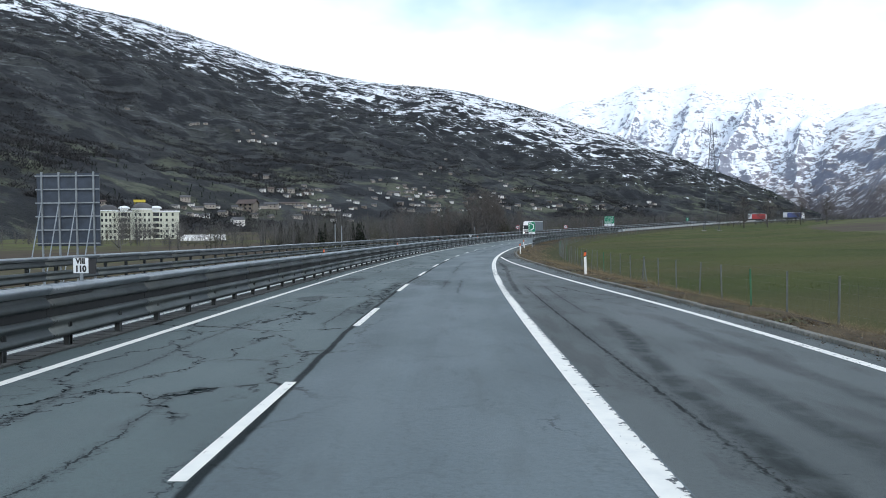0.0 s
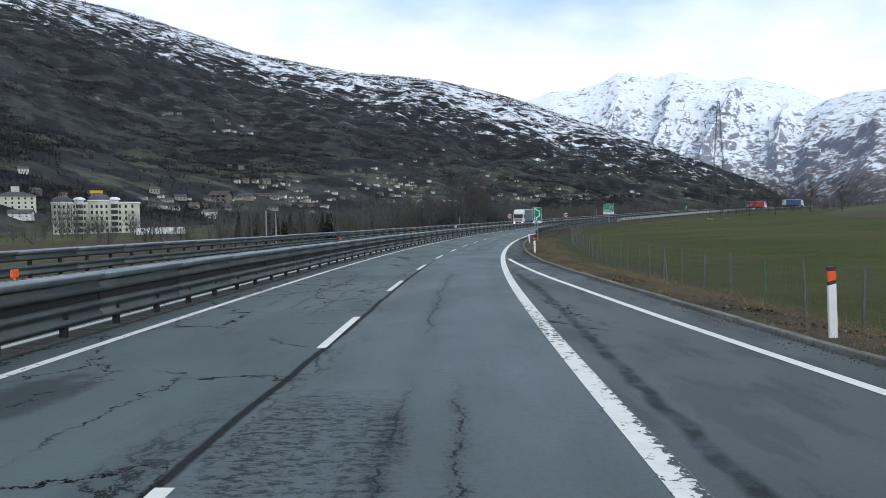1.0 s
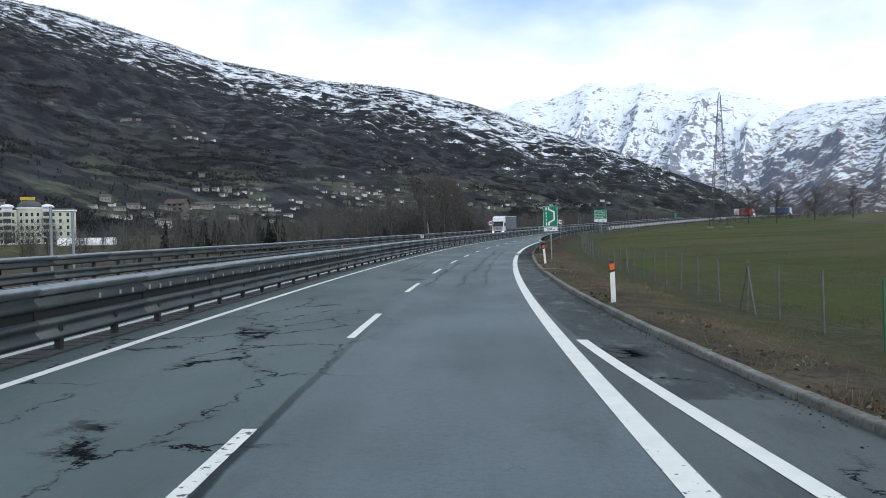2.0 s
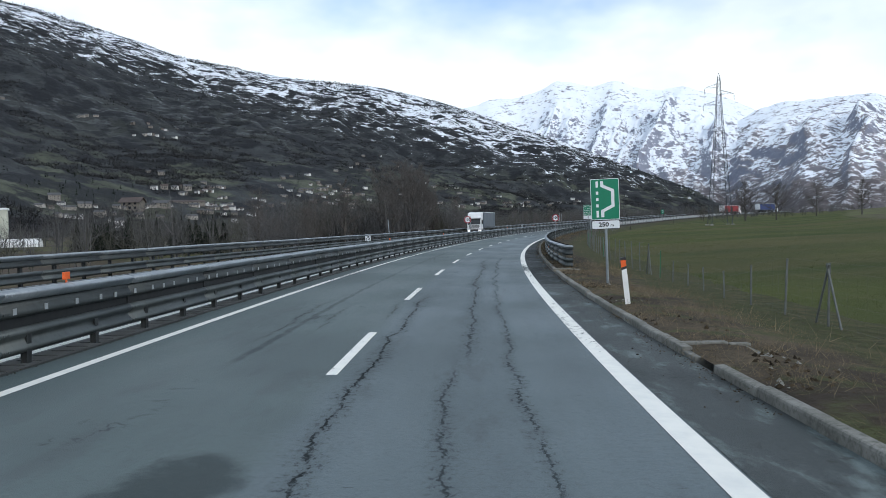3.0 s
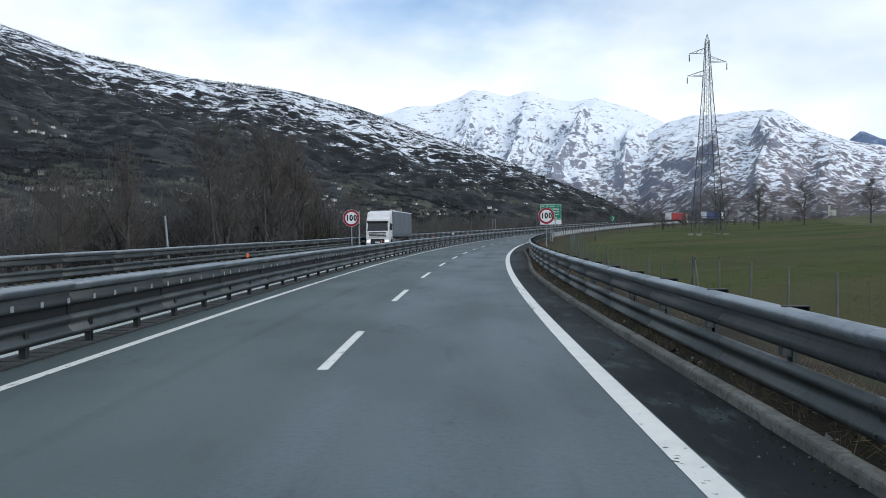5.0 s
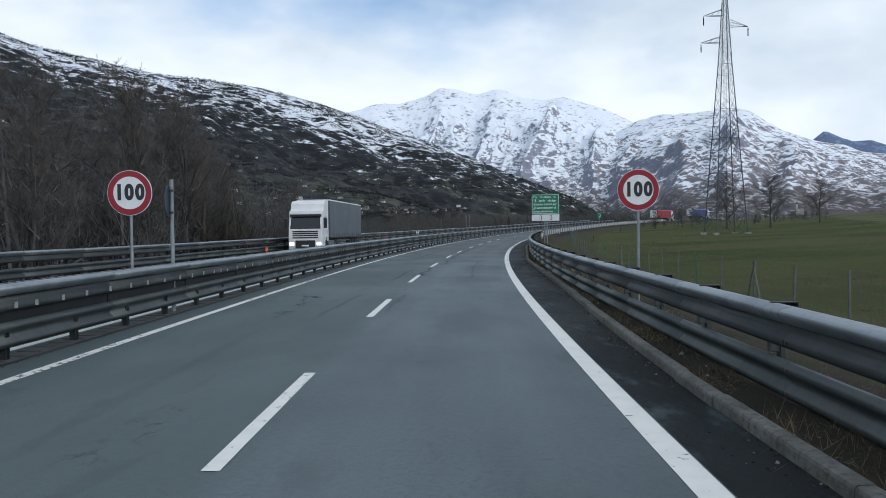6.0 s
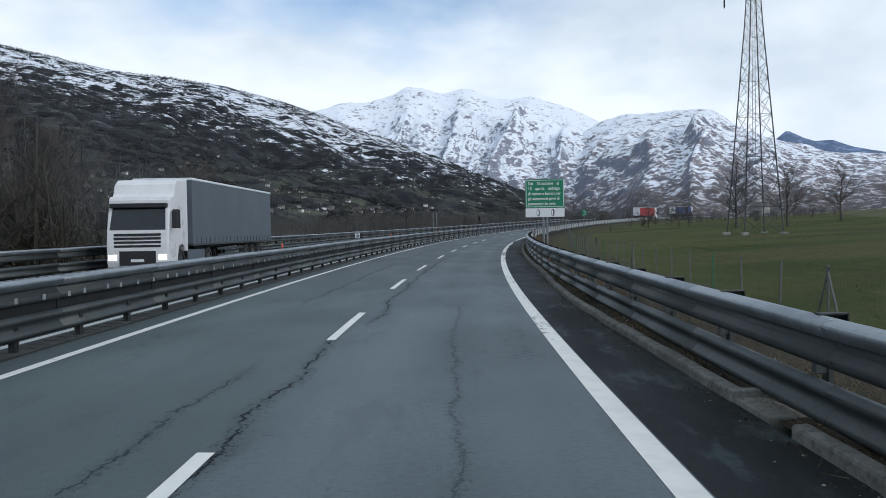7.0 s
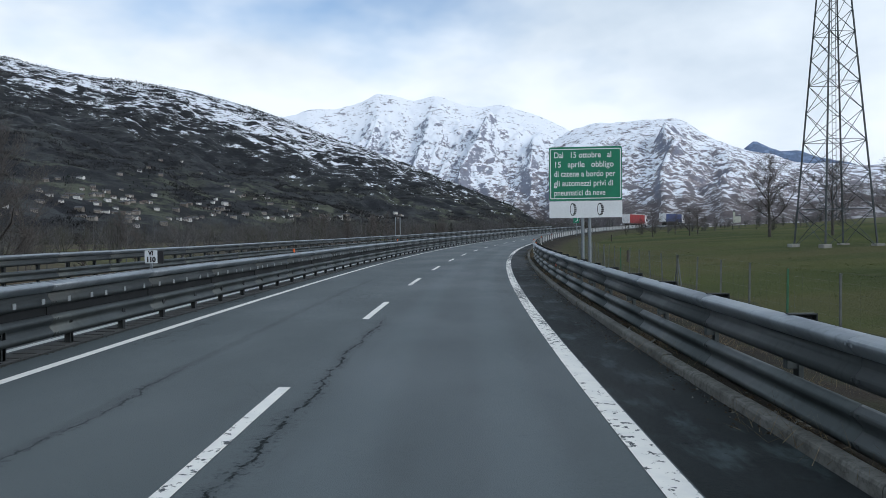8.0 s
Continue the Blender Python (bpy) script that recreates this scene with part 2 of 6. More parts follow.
    for u0, v0, v1, w, deep in lines:
        d = n.math("ABSOLUTE", n.math("SUBTRACT", zig, u0))
        span = n.math("MULTIPLY", n.ramp(v, v0 - 2, v0 + 1), n.ramp(v, v1 - 3, v1, 1.0, 0.0))
        core = n.math("MULTIPLY", n.ramp(d, w * 0.16, w * 0.42, deep, 0.0), n.ramp(n.noise(n.coords("UV", (1.6, 1.0, 1)), 1.7 + 0.03 * u0, 5, 0.75), 0.40, 0.50, 0.15 if seam else 0.45, 1.0))
        crumbs = n.math("MULTIPLY", n.ramp(d, w * 0.6, w * 3.2, deep * 0.8, 0.0), shards)
        halo = n.ramp(d, 0.0, w * 2.6, 0.22 * deep, 0.0)
        core = n.math("MULTIPLY", n.math("MAXIMUM", n.math("MAXIMUM", core, crumbs), halo), span)
        dull = n.math("MAXIMUM", dull, core)
        c = n.mix(core, c, dark)
    rough_edge = n.math("MULTIPLY", n.math("SUBTRACT", n.noise(uv, 1.6, 6, 0.7), 0.5), 2.2)
    crackle = n.ramp(n.noise(n.coords("UV", (3.4, 5.5, 1)), 1.7, 9, 0.82), 0.49, 0.54)
    for u0, v0, ru, rv, cr in patches:
        du = n.math("DIVIDE", n.math("SUBTRACT", u, u0), ru)
        dv = n.math("DIVIDE", n.math("SUBTRACT", v, v0), rv)
        far = n.math("ADD", n.math("ADD", n.math("MULTIPLY", du, du), n.math("MULTIPLY", dv, dv)), rough_edge)
        stain = n.ramp(far, 0.3, 1.1, 0.62, 0.0)
        if cr:
            stain = n.math("MULTIPLY", n.ramp(far, 0.6, 1.2, cr, 0.0), n.math("MAXIMUM", crackle, 0.22))
        dull = n.math("MAXIMUM", dull, stain)
        c = n.mix(stain, c, tuple(t * 0.2 for t in tone))
    if seam:
        # the sealed joint between the two lanes, along the first stretch
        off = n.math("ADD", u, n.math("MULTIPLY", n.math("SUBTRACT", n.noise(n.coords("UV", (0.2, 0.5, 1)), 1.0, 5, 0.7), 0.5), 0.16))
        dist = n.math("ABSOLUTE", n.math("SUBTRACT", off, n.math("ADD", n.ramp(v, 6, 22, 0.17, -0.08), n.ramp(v, 34, 46, 0.0, 0.20))))
        band = n.math("MULTIPLY", n.ramp(dist, 0.03, 0.085, 0.9, 0.0), n.ramp(v, 62, 80, 1.0, 0.0))
        c = n.mix(band, c, dark)
        # shattered edge of the older lane beside the joint
        side = n.math("MULTIPLY", n.ramp(n.math("ABSOLUTE", n.math("ADD", ragged, 0.38)), 0.1, 0.42, 1.0, 0.0), n.math("MULTIPLY", n.ramp(v, 20, 25), n.ramp(v, 34, 40, 1.0, 0.0)))
        shard = n.ramp(n.cells(n.join(n.math("MULTIPLY", wu, 3.4), n.math("MULTIPLY", wv, 2.0), 1.0), 1.0, "DISTANCE_TO_EDGE"), 0.02, 0.12, 1.0, 0.0)
        shard = n.math("MULTIPLY", side, n.math("MAXIMUM", shard, 0.3))
        c = n.mix(shard, c, dark)
        dull = n.math("MAXIMUM", n.math("MAXIMUM", dull, band), shard)
        # polished wheel tracks
        w1 = n.ramp(n.math("ABSOLUTE", n.math("SUBTRACT", n.math("ABSOLUTE", n.math("SUBTRACT", u, 1.9)), 0.8)), 0.1, 0.5, 0.22, 0.0)
        c = n.mix(w1, c, tuple(t * 1.25 for t in tone))
    n.bump(n.math("SUBTRACT", n.math("ADD", n.math("ADD", grain, grit), mottle), n.math("MULTIPLY", gap, 2.0)), 0.55, 0.006)
    return n.done(c, n.ramp(patch, 0.3, 0.7, 0.62, 0.8), 0, n.math("MULTIPLY", n.math("SUBTRACT", 1.0, dull), spec))


def paint(name, wear, late=0.0):
    """late: how much more of the paint is gone past the middle of the stretch and near its start."""
    n = Nodes(name)
    uv = n.coords("UV")
    chips = n.noise(n.coords("UV", (1.5, 1.5, 1)), 5.0, 9, 0.68)
    zone = n.noise(n.coords("UV", (0.4, 0.07, 1)), 1.0, 3, 0.5)
    v = n.xyz(uv)[1]
    worse = n.math("MULTIPLY", n.math("MAXIMUM", n.ramp(v, 199, 208), n.math("MAXIMUM", n.ramp(n.math("ABSOLUTE", n.math("SUBTRACT", v, 112)), 10, 16, 1.0, 0.0), n.ramp(v, 30, 44, 0.35, 0.0))), late)
    # the outer edge has broken away along the first stretch
    if late:
        worse = n.math("ADD", worse, n.math("MULTIPLY", n.ramp(n.xyz(uv)[0], 3.77, 3.88, 0.0, 0.14), n.ramp(v, 34, 46, 1.0, 0.0)))
    lost = n.math("GREATER_THAN", n.math("ADD", n.math("ADD", chips, worse), n.math("MULTIPLY", n.math("SUBTRACT", zone, 0.5), 0.8)), 0.72 - wear)
    dirt = n.noise(uv, 3.0, 6, 0.6)
    c = n.mix(n.ramp(dirt, 0.35, 0.75), (0.72, 0.72, 0.67), (0.62, 0.63, 0.60))
    c = n.mix(lost, c, (0.045, 0.055, 0.058))
    n.bump(n.math("SUBTRACT", 1.0, lost), 0.4, 0.003)
    return n.done(c, 0.7)


def steel(name, tone, metal=0.65, rough=0.46):
    """Weathered zinc: drips and dull blotches over a sheen that mirrors the sky."""
    n = Nodes(name)
    co = n.coords("Object")
    f = n.noise(co, 2.5, 6, 0.6)
    drip = n.noise(n.coords("Object", (9, 9, 0.7)), 1.0, 5, 0.6)
    grime = n.noise(n.position((1, 1, 2)), 1.1, 6, 0.65)
    r = n.random()
    c = n.mix(n.ramp(f, 0.3, 0.7), tuple(t * 0.75 for t in tone), tone)
    c = n.mix(n.ramp(drip, 0.48, 0.75, 0, 0.5), c, tuple(t * 0.45 for t in tone))
    c = n.mix(n.ramp(grime, 0.5, 0.75, 0, 0.35), c, tuple(t * 0.5 for t in tone))
    c = n.mix(n.math("MULTIPLY", r, 0.12), c, tuple(t * 0.6 for t in tone))
    n.bump(n.noise(co, 40, 3), 0.06, 0.002)
    return n.done(c, n.ramp(f, 0.25, 0.75, rough - 0.06, rough + 0.1), metal, 0.4)


EARLY_CRACKS = ((-1.1, 4, 14, 0.05, 0.9), (-2.5, 8, 24, 0.05, 0.8), (-2.05, 23, 30, 0.045, 0.8), (-0.7, 20, 26, 0.05, 0.9), (2.1, 30, 40, 0.05, 0.85), (1.5, 33, 40, 0.06, 0.85), (-1.85, 48, 60, 0.06, 0.85), (-1.1, 47, 55, 0.05, 0.8), (1.6, 44, 62, 0.09, 0.7))
LATE_CRACKS = ((-1.9, 100, 108, 0.05, 0.8), (-1.2, 101, 106, 0.05, 0.8), (0.42, 88, 109, 0.08, 0.95), (-0.05, 103, 107, 0.05, 0.9), (1.55, 88, 98, 0.06, 0.8), (1.76, 98, 128, 0.10, 0.8), (1.6, 127, 133, 0.07, 0.9), (2.40, 89, 136, 0.055, 0.9), (-1.04, 183, 190, 0.05, 0.6), (0.25, 184, 190, 0.06, 0.6),
               (-0.72, 195, 203, 0.05, 0.8), (0.06, 195, 207, 0.07, 0.95), (0.38, 207, 238, 0.07, 0.95), (2.08, 196, 212, 0.04, 0.6), (-1.72, 211, 232, 0.05, 0.8))
# broken or damp patches: offset, distance along, half width, half length, crackle
PATCHES = ((0.85, 36.2, 0.85, 2.4, 0.85), (-2.7, 38.2, 0.6, 1.5, 0.0), (-0.4, 91.4, 0.55, 0.9, 0.0), (-2.4, 27.5, 0.5, 1.2, 0.0))
M_ROAD = asphalt("asphalt_main", (0.094, 0.122, 0.130), 0.05, True, EARLY_CRACKS + LATE_CRACKS, 0.4, patches=PATCHES,
                 seals=((-1.6, 97, -1.75, 112, 0.11, 0.6), (-1.75, 112, -1.85, 142, 0.10, 0.4), (-1.9, 140, -1.8, 180, 0.16, 0.18), (-1.7, 222, -1.8, 250, 0.14, 0.3)))
M_SHOULDER = asphalt("asphalt_shoulder", (0.0165, 0.022, 0.0225), -0.12, False, (), 0.7, 0.12, True)
M_SHOULDER_DRY = asphalt("asphalt_shoulder_dry", (0.036, 0.046, 0.046), -0.06, False, (), 0.7, 0.3, True)
M_MEDIAN = asphalt("dusty_median", (0.046, 0.052, 0.051), 0.0, False, (), 0.7, 0.2)
M_LAYBY = asphalt("asphalt_entry", (0.070, 0.088, 0.090), -0.09, False, ((4.66, -20, 36, 0.10, 0.9), (5.4, 24, 36, 0.12, 0.6)), 0.85,
                  seals=((4.7, 4, 5.0, 12, 0.3, 0.8), (5.0, 12, 5.65, 22, 0.28, 0.75), (5.9, 5, 5.9, 14.5, 0.34, 0.6), (7.2, 6, 7.0, 22, 0.3, 0.5), (4.2, 30, 4.45, 52, 0.16, 0.85), (4.45, 52, 4.2, 60, 0.22, 0.85)))
M_OPP = asphalt("asphalt_opposite", (0.10, 0.112, 0.116), 0.0, False)
M_LINE = paint("road_paint", 0.07)
M_LINE_WORN = paint("road_paint_worn", 0.075, 0.155)
# Sky light on top rails and shade on beams are put into these tones.
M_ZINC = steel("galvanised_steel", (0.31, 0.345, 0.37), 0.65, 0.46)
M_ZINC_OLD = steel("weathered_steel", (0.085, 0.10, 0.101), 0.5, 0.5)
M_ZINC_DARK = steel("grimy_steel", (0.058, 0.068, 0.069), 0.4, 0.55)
# Near-black: the shade inside the median rail, put into a colour.
M_GAP_SHADE = steel("grimy_core_steel", (0.012, 0.014, 0.015), 0.2, 0.7)
M_PLATE = steel("bright_plate", (0.30, 0.33, 0.34), 0.15, 0.6)
M_PALEZINC = steel("new_zinc", (0.50, 0.53, 0.54), 0.2, 0.55)
M_POST = steel("post_steel", (0.04, 0.046, 0.048), 0.15, 0.65)
M_CONC = plain("concrete", (0.26, 0.26, 0.24), 0.9, 0, 0.4, 1.5)
M_COVER = plain("drain_cover_concrete", (0.055, 0.06, 0.06), 0.9, 0, 0.4, 2.0)
M_WHITE = plain("white_plastic", (0.75, 0.76, 0.75), 0.45, 0, 0.1)
M_BLACK = plain("black_plastic", (0.02, 0.02, 0.022), 0.5, 0, 0.2)
M_ORANGE = plain("orange_reflector", (0.75, 0.12, 0.02), 0.35, 0, 0.15)
M_GREEN = plain("sign_green", (0.0, 0.19, 0.10), 0.4, 0, 0.12, 1.0)
M_SIGNWHITE = plain("sign_white", (0.72, 0.76, 0.78), 0.4, 0, 0.08, 1.0)
M_SIGNRED = plain("sign_red", (0.27, 0.007, 0.022), 0.4, 0, 0.1)
M_SIGNBACK = plain("sign_back", (0.045, 0.06, 0.085), 0.5, 0.2, 0.3)
M_GLASS = plain("dark_glass", (0.015, 0.02, 0.025), 0.08, 0, 0.2)
M_RUBBER = plain("tyre_rubber", (0.02, 0.02, 0.02), 0.9, 0, 0.3)
M_TRUCKWHITE = plain("truck_paint", (0.72, 0.73, 0.74), 0.35, 0, 0.08, 1.0)
M_CURTAIN = plain("trailer_curtain", (0.095, 0.118, 0.14), 0.6, 0, 0.12, 0.6)
M_REDP = plain("red_tarpaulin", (0.28, 0.02, 0.025), 0.6, 0, 0.15, 0.6)
M_BLUEP = plain("blue_tarpaulin", (0.03, 0.05, 0.16), 0.6, 0, 0.15, 0.6)
M_PYLON = plain("pylon_steel", (0.05, 0.062, 0.068), 0.6, 0.2, 0.4, 0.8)
M_PLASTER = plain("pale_plaster", (0.50, 0.52, 0.44), 0.85, 0, 0.15, 0.15)
def wall_material():
    n = Nodes("house_plaster")
    r = n.random()
    c = n.mix(r, (0.14, 0.12, 0.10), (0.42, 0.40, 0.36))
    c = n.mix(n.ramp(r, 0.66, 0.72), c, (0.66, 0.66, 0.64))
    c = n.mix(n.ramp(n.noise(n.coords("Object"), 0.5, 4), 0.4, 0.7, 0, 0.4), c, (0.14, 0.13, 0.12))
    return n.done(c, 0.9)


M_WALLW = wall_material()
M_ROOF = plain("slate_roof", (0.075, 0.077, 0.083), 0.8, 0, 0.4, 0.3)
M_ROOFR = plain("tile_roof", (0.070, 0.052, 0.046), 0.8, 0, 0.4, 0.3)
def lit_lamp():
    n = Nodes("headlamp_glass")
    n.put(n.b.inputs["Emission Color"], (1.0, 0.97, 0.9))
    n.b.inputs["Emission Strength"].default_value = 1.6
    return n.done((0.8, 0.82, 0.85), 0.1)


M_LAMPGLASS = lit_lamp()
M_FENCEPOST = plain("fence_post_grey", (0.105, 0.115, 0.11), 0.7, 0.1, 0.3)
M_FENCEGREEN = plain("fence_post_green", (0.03, 0.12, 0.06), 0.6, 0, 0.3)


def bark(name, a, b):
    n = Nodes(name)
    co = n.coords("Object", (1, 1, 0.3))
    f = n.noise(co, 6, 5)
    return n.done(n.mix(n.ramp(f, 0.3, 0.7), a, b), 0.95)


M_BARK = bark("bark", (0.042, 0.038, 0.035), (0.09, 0.082, 0.074))
M_TWIG = bark("twigs", (0.06, 0.055, 0.051), (0.115, 0.105, 0.096))


def grass_field():
    n = Nodes("meadow_grass")
    p = n.position()
    a = n.noise(n.position((1, 1, 0)), 0.05, 5, 0.6)
    b = n.noise(p, 0.45, 5, 0.65)
    f = n.noise(p, 9, 4, 0.7)
    band = n.noise(n.position((0.012, 0.05, 0)), 1.0, 4, 0.55)
    c = n.mix(n.ramp(a, 0.35, 0.65), (0.036, 0.050, 0.013), (0.068, 0.080, 0.022))
    c = n.mix(n.ramp(band, 0.42, 0.62, 0, 0.7), c, (0.095, 0.084, 0.040))
    c = n.mix(n.ramp(b, 0.5, 0.75, 0, 0.5), c, (0.092, 0.090, 0.040))
    c = n.mix(n.ramp(f, 0.4, 0.75, 0, 0.55), c, (0.025, 0.040, 0.010))
    # pale strip along the far edge: a sunlit field beyond, put into the colour
    u = n.math("ADD", n.xyz(n.coords("UV"))[0], n.math("MULTIPLY", n.math("SUBTRACT", a, 0.5), 14.0))
    c = n.mix(n.math("MULTIPLY", n.ramp(u, 128, 131), n.ramp(u, 150, 156, 1.0, 0.3)), c, (0.20, 0.19, 0.10))
    n.bump(n.math("ADD", f, b), 0.9, 0.12)
    return n.done(c, 0.95, 0, 0.1)


def dry_verge():
    n = Nodes("dry_verge")
    p = n.position()
    a = n.noise(p, 0.4, 5, 0.6)
    f = n.noise(p, 7, 5, 0.7)
    c = n.mix(n.ramp(a, 0.35, 0.65), (0.040, 0.032, 0.025), (0.098, 0.078, 0.053))
    c = n.mix(n.ramp(n.noise(p, 0.9, 4), 0.5, 0.65, 0, 0.7), c, (0.062, 0.075, 0.028))
    u, v, _ = n.xyz(n.coords("UV"))
    away = n.math("ADD", n.math("SUBTRACT", u, n.ramp(v, 15, 85, 9.5, 6.2)), n.math("MULTIPLY", n.math("SUBTRACT", a, 0.5), 2.5))
    c = n.mix(n.ramp(away, 0.9, 2.0, 0.0, 0.85), c, n.mix(n.ramp(n.noise(p, 1.6, 5, 0.7), 0.4, 0.65), (0.036, 0.046, 0.015), (0.072, 0.066, 0.032)))
    # Dark soil under and behind the right rail, the beams' shade painted in.
    rail_shade = n.math("MULTIPLY", n.math("MULTIPLY", n.ramp(v, 112, 126), n.ramp(u, 2.0, 3.0)), n.ramp(n.math("ADD", u, n.math("MULTIPLY", n.math("SUBTRACT", f, 0.5), 0.8)), 6.4, 8.4, 0.75, 0.0))
    c = n.mix(rail_shade, c, (0.016, 0.015, 0.013))
    c = n.mix(n.ramp(f, 0.42, 0.7, 0, 0.7), c, (0.024, 0.022, 0.014))
    n.bump(f, 0.9, 0.06)
    return n.done(c, 0.95, 0, 0.1)


def valley():
    n = Nodes("valley_floor")
    p = n.position()
    a = n.noise(p, 0.008, 6, 0.6)
    f = n.noise(p, 0.12, 6, 0.7)
    c = n.mix(n.ramp(a, 0.42, 0.6), (0.070, 0.055, 0.042), (0.085, 0.095, 0.035))
    c = n.mix(n.ramp(f, 0.4, 0.7, 0, 0.7), c, (0.040, 0.034, 0.028))
    return n.done(c, 0.95, 0, 0.1)


def mountain(name, low, rock, wood, snow_lo, snow_hi, size, gain=0.6, lower=0.0, full=0.95, meadow=None, steep=0.5, pepper=0.8, streak=0.4, thresh=0.44, foot=None):
    """Slope of scrub, woods, rock and meadows under snow that lies in terraces, grows with height and slides off steep ground."""
    n = Nodes(name)
    p = n.position()
    g = n.nt.nodes.new("ShaderNodeNewGeometry")
    x, y, z = n.xyz(p)
    nz = n.xyz(g.outputs["Normal"])[2]
    lump = n.noise(n.position((1, 1, 1.6)), 1 / size, 5, 0.55)
    wooded = n.noise(n.position((1, 1, 2.0)), 2.4 / size, 7, 0.62)
    fine = n.noise(n.position((1, 1, 1.2)), 6 / size, 7, 0.66)
    terr = n.noise(n.position((0.6, 0.6, 3.4)), 5.0 / size, 5, 0.6)
    tiny = n.noise(n.position((1, 1, 1.6)), 34 / size, 5, 0.7)
    tone = n.noise(n.position((1, 1, 2)), 3.1 / size, 4, 0.6)
    gully = n.noise(n.position((1, 1, 0.25)), 5 / size, 5, 0.62)
    c = n.mix(n.ramp(tone, 0.36, 0.64), low, tuple(v * 1.9 for v in low))
    if meadow:
        # pastures round the villages, dry stone terraces higher up
        open_ground = n.math("MULTIPLY", n.ramp(n.math("ADD", lump, n.math("MULTIPLY", n.math("SUBTRACT", fine, 0.5), 0.3)), 0.47, 0.56), n.ramp(z, 50, 170, 1.0, 0.12))
        c = n.mix(open_ground, c, n.mix(n.ramp(tone, 0.4, 0.62), meadow, tuple(v * 0.6 for v in meadow)))
        stony = n.math("MULTIPLY", n.ramp(terr, 0.53, 0.60, 0.0, 0.7), n.math("MULTIPLY", n.ramp(z, 110, 220), n.ramp(lump, 0.42, 0.52)))
        c = n.mix(stony, c, (meadow[0] * 1.35, meadow[1] * 1.32, meadow[2] * 1.9))
    woods = n.math("MULTIPLY", n.ramp(wooded, 0.46, 0.54), n.ramp(fine, 0.28, 0.5, 0.55, 1.0))
    c = n.mix(n.math("MULTIPLY", woods, 0.9), c, n.mix(n.ramp(tiny, 0.4, 0.65), wood, tuple(v * 1.7 for v in wood)))
    c = n.mix(n.ramp(tiny, 0.5, 0.66, 0, 0.55), c, tuple(v * 0.6 for v in wood))
    c = n.mix(n.ramp(nz, 0.5, 0.78, 0.8, 0.0), c, rock)
    # snow lies lower further up the valley
    height = n.ramp(n.math("ADD", z, n.ramp(x, -900, 700, 0.0, lower)), snow_lo, snow_hi)
    cover = n.math("MULTIPLY", height, gain)
    for v, w in ((fine, 1.7), (terr, 1.3), (tiny, pepper), (lump, 1.3), (gully, streak)):
        cover = n.math("ADD", cover, n.math("MULTIPLY", n.math("SUBTRACT", v, 0.5), w))
    cover = n.math("SUBTRACT", cover, n.math("MULTIPLY", woods, n.ramp(height, 0.5, 1.0, 0.42, 0.30)))
    cover = n.math("SUBTRACT", cover, n.ramp(nz, 0.45, 0.85, steep, 0.0))
    sn = n.ramp(cover, thresh - 0.05, thresh + 0.05, 0.0, full)
    sn = n.math("MULTIPLY", sn, n.ramp(height, 0.0, 0.12))
    if foot:
        # leafless woods along the foot, with little snow
        level = n.math("ADD", z, n.math("MULTIPLY", n.math("SUBTRACT", lump, 0.5), 160.0))
        c = n.mix(n.ramp(level, foot[0], foot[1], 0.85, 0.0), c, n.mix(n.ramp(fine, 0.4, 0.62), (0.062, 0.053, 0.053), (0.105, 0.092, 0.09)))
        sn = n.math("MULTIPLY", sn, n.ramp(level, foot[0], foot[1], 0.3, 1.0))
    c = n.mix(sn, c, (0.81, 0.855, 0.915))
    n.bump(n.math("ADD", fine, n.math("MULTIPLY", tiny, 0.4)), 0.6, size * 0.025)
    return n.done(c, 0.9, 0, 0.12)


M_FIELD, M_VERGE, M_VALLEY = grass_field(), dry_verge(), valley()
# Bluish haze tints these colours; snow cover stops at 0.85 for cloud shadow.
M_HILL = mountain("hillside", (0.0235, 0.0262, 0.0275), (0.034, 0.039, 0.050), (0.0110, 0.0125, 0.0150), 310, 660, 125, 0.59, 310.0, 0.85, (0.084, 0.093, 0.068), 0.1, 1.2)
# Distance haze is put into the colours: rock and woods paler and bluer.
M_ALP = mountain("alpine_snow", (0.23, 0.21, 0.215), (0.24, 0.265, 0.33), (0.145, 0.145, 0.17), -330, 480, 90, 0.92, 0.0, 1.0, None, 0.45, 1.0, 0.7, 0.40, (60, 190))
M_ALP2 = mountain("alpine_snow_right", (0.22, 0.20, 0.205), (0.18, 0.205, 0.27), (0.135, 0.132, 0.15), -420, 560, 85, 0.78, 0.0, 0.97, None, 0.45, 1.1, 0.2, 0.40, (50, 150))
# The blue of these hills is air haze painted into the base colours.
M_HAZEHILL = mountain("far_blue_hills", (0.12, 0.165, 0.25), (0.14, 0.18, 0.27), (0.10, 0.14, 0.22), 330, 700, 170, 0.3, 0.0, 0.8)

# ---------------------------------------------------------------- mesh helpers


def mesh_object(name, verts, faces, material, parent=None, uvs=None, smooth=False):
    me = bpy.data.meshes.new(name)
    me.from_pydata(verts, [], faces)
    if uvs is not None:
        lay = me.uv_layers.new(name="UVMap")
        flat = np.array([uvs[v] for f in faces for v in f], float).ravel()
        lay.data.foreach_set("uv", flat)
    if smooth:
        me.polygons.foreach_set("use_smooth", [True] * len(me.polygons))
    me.materials.append(material)
    me.update()
    ob = new(name, me)
    if parent is not None:
        ob.parent = parent
    return ob


def part(name, bm, material, parent=None, label="", m=None):
    me = bpy.data.meshes.new(name)
    bm.to_mesh(me)
    bm.free()
    me.materials.append(material)
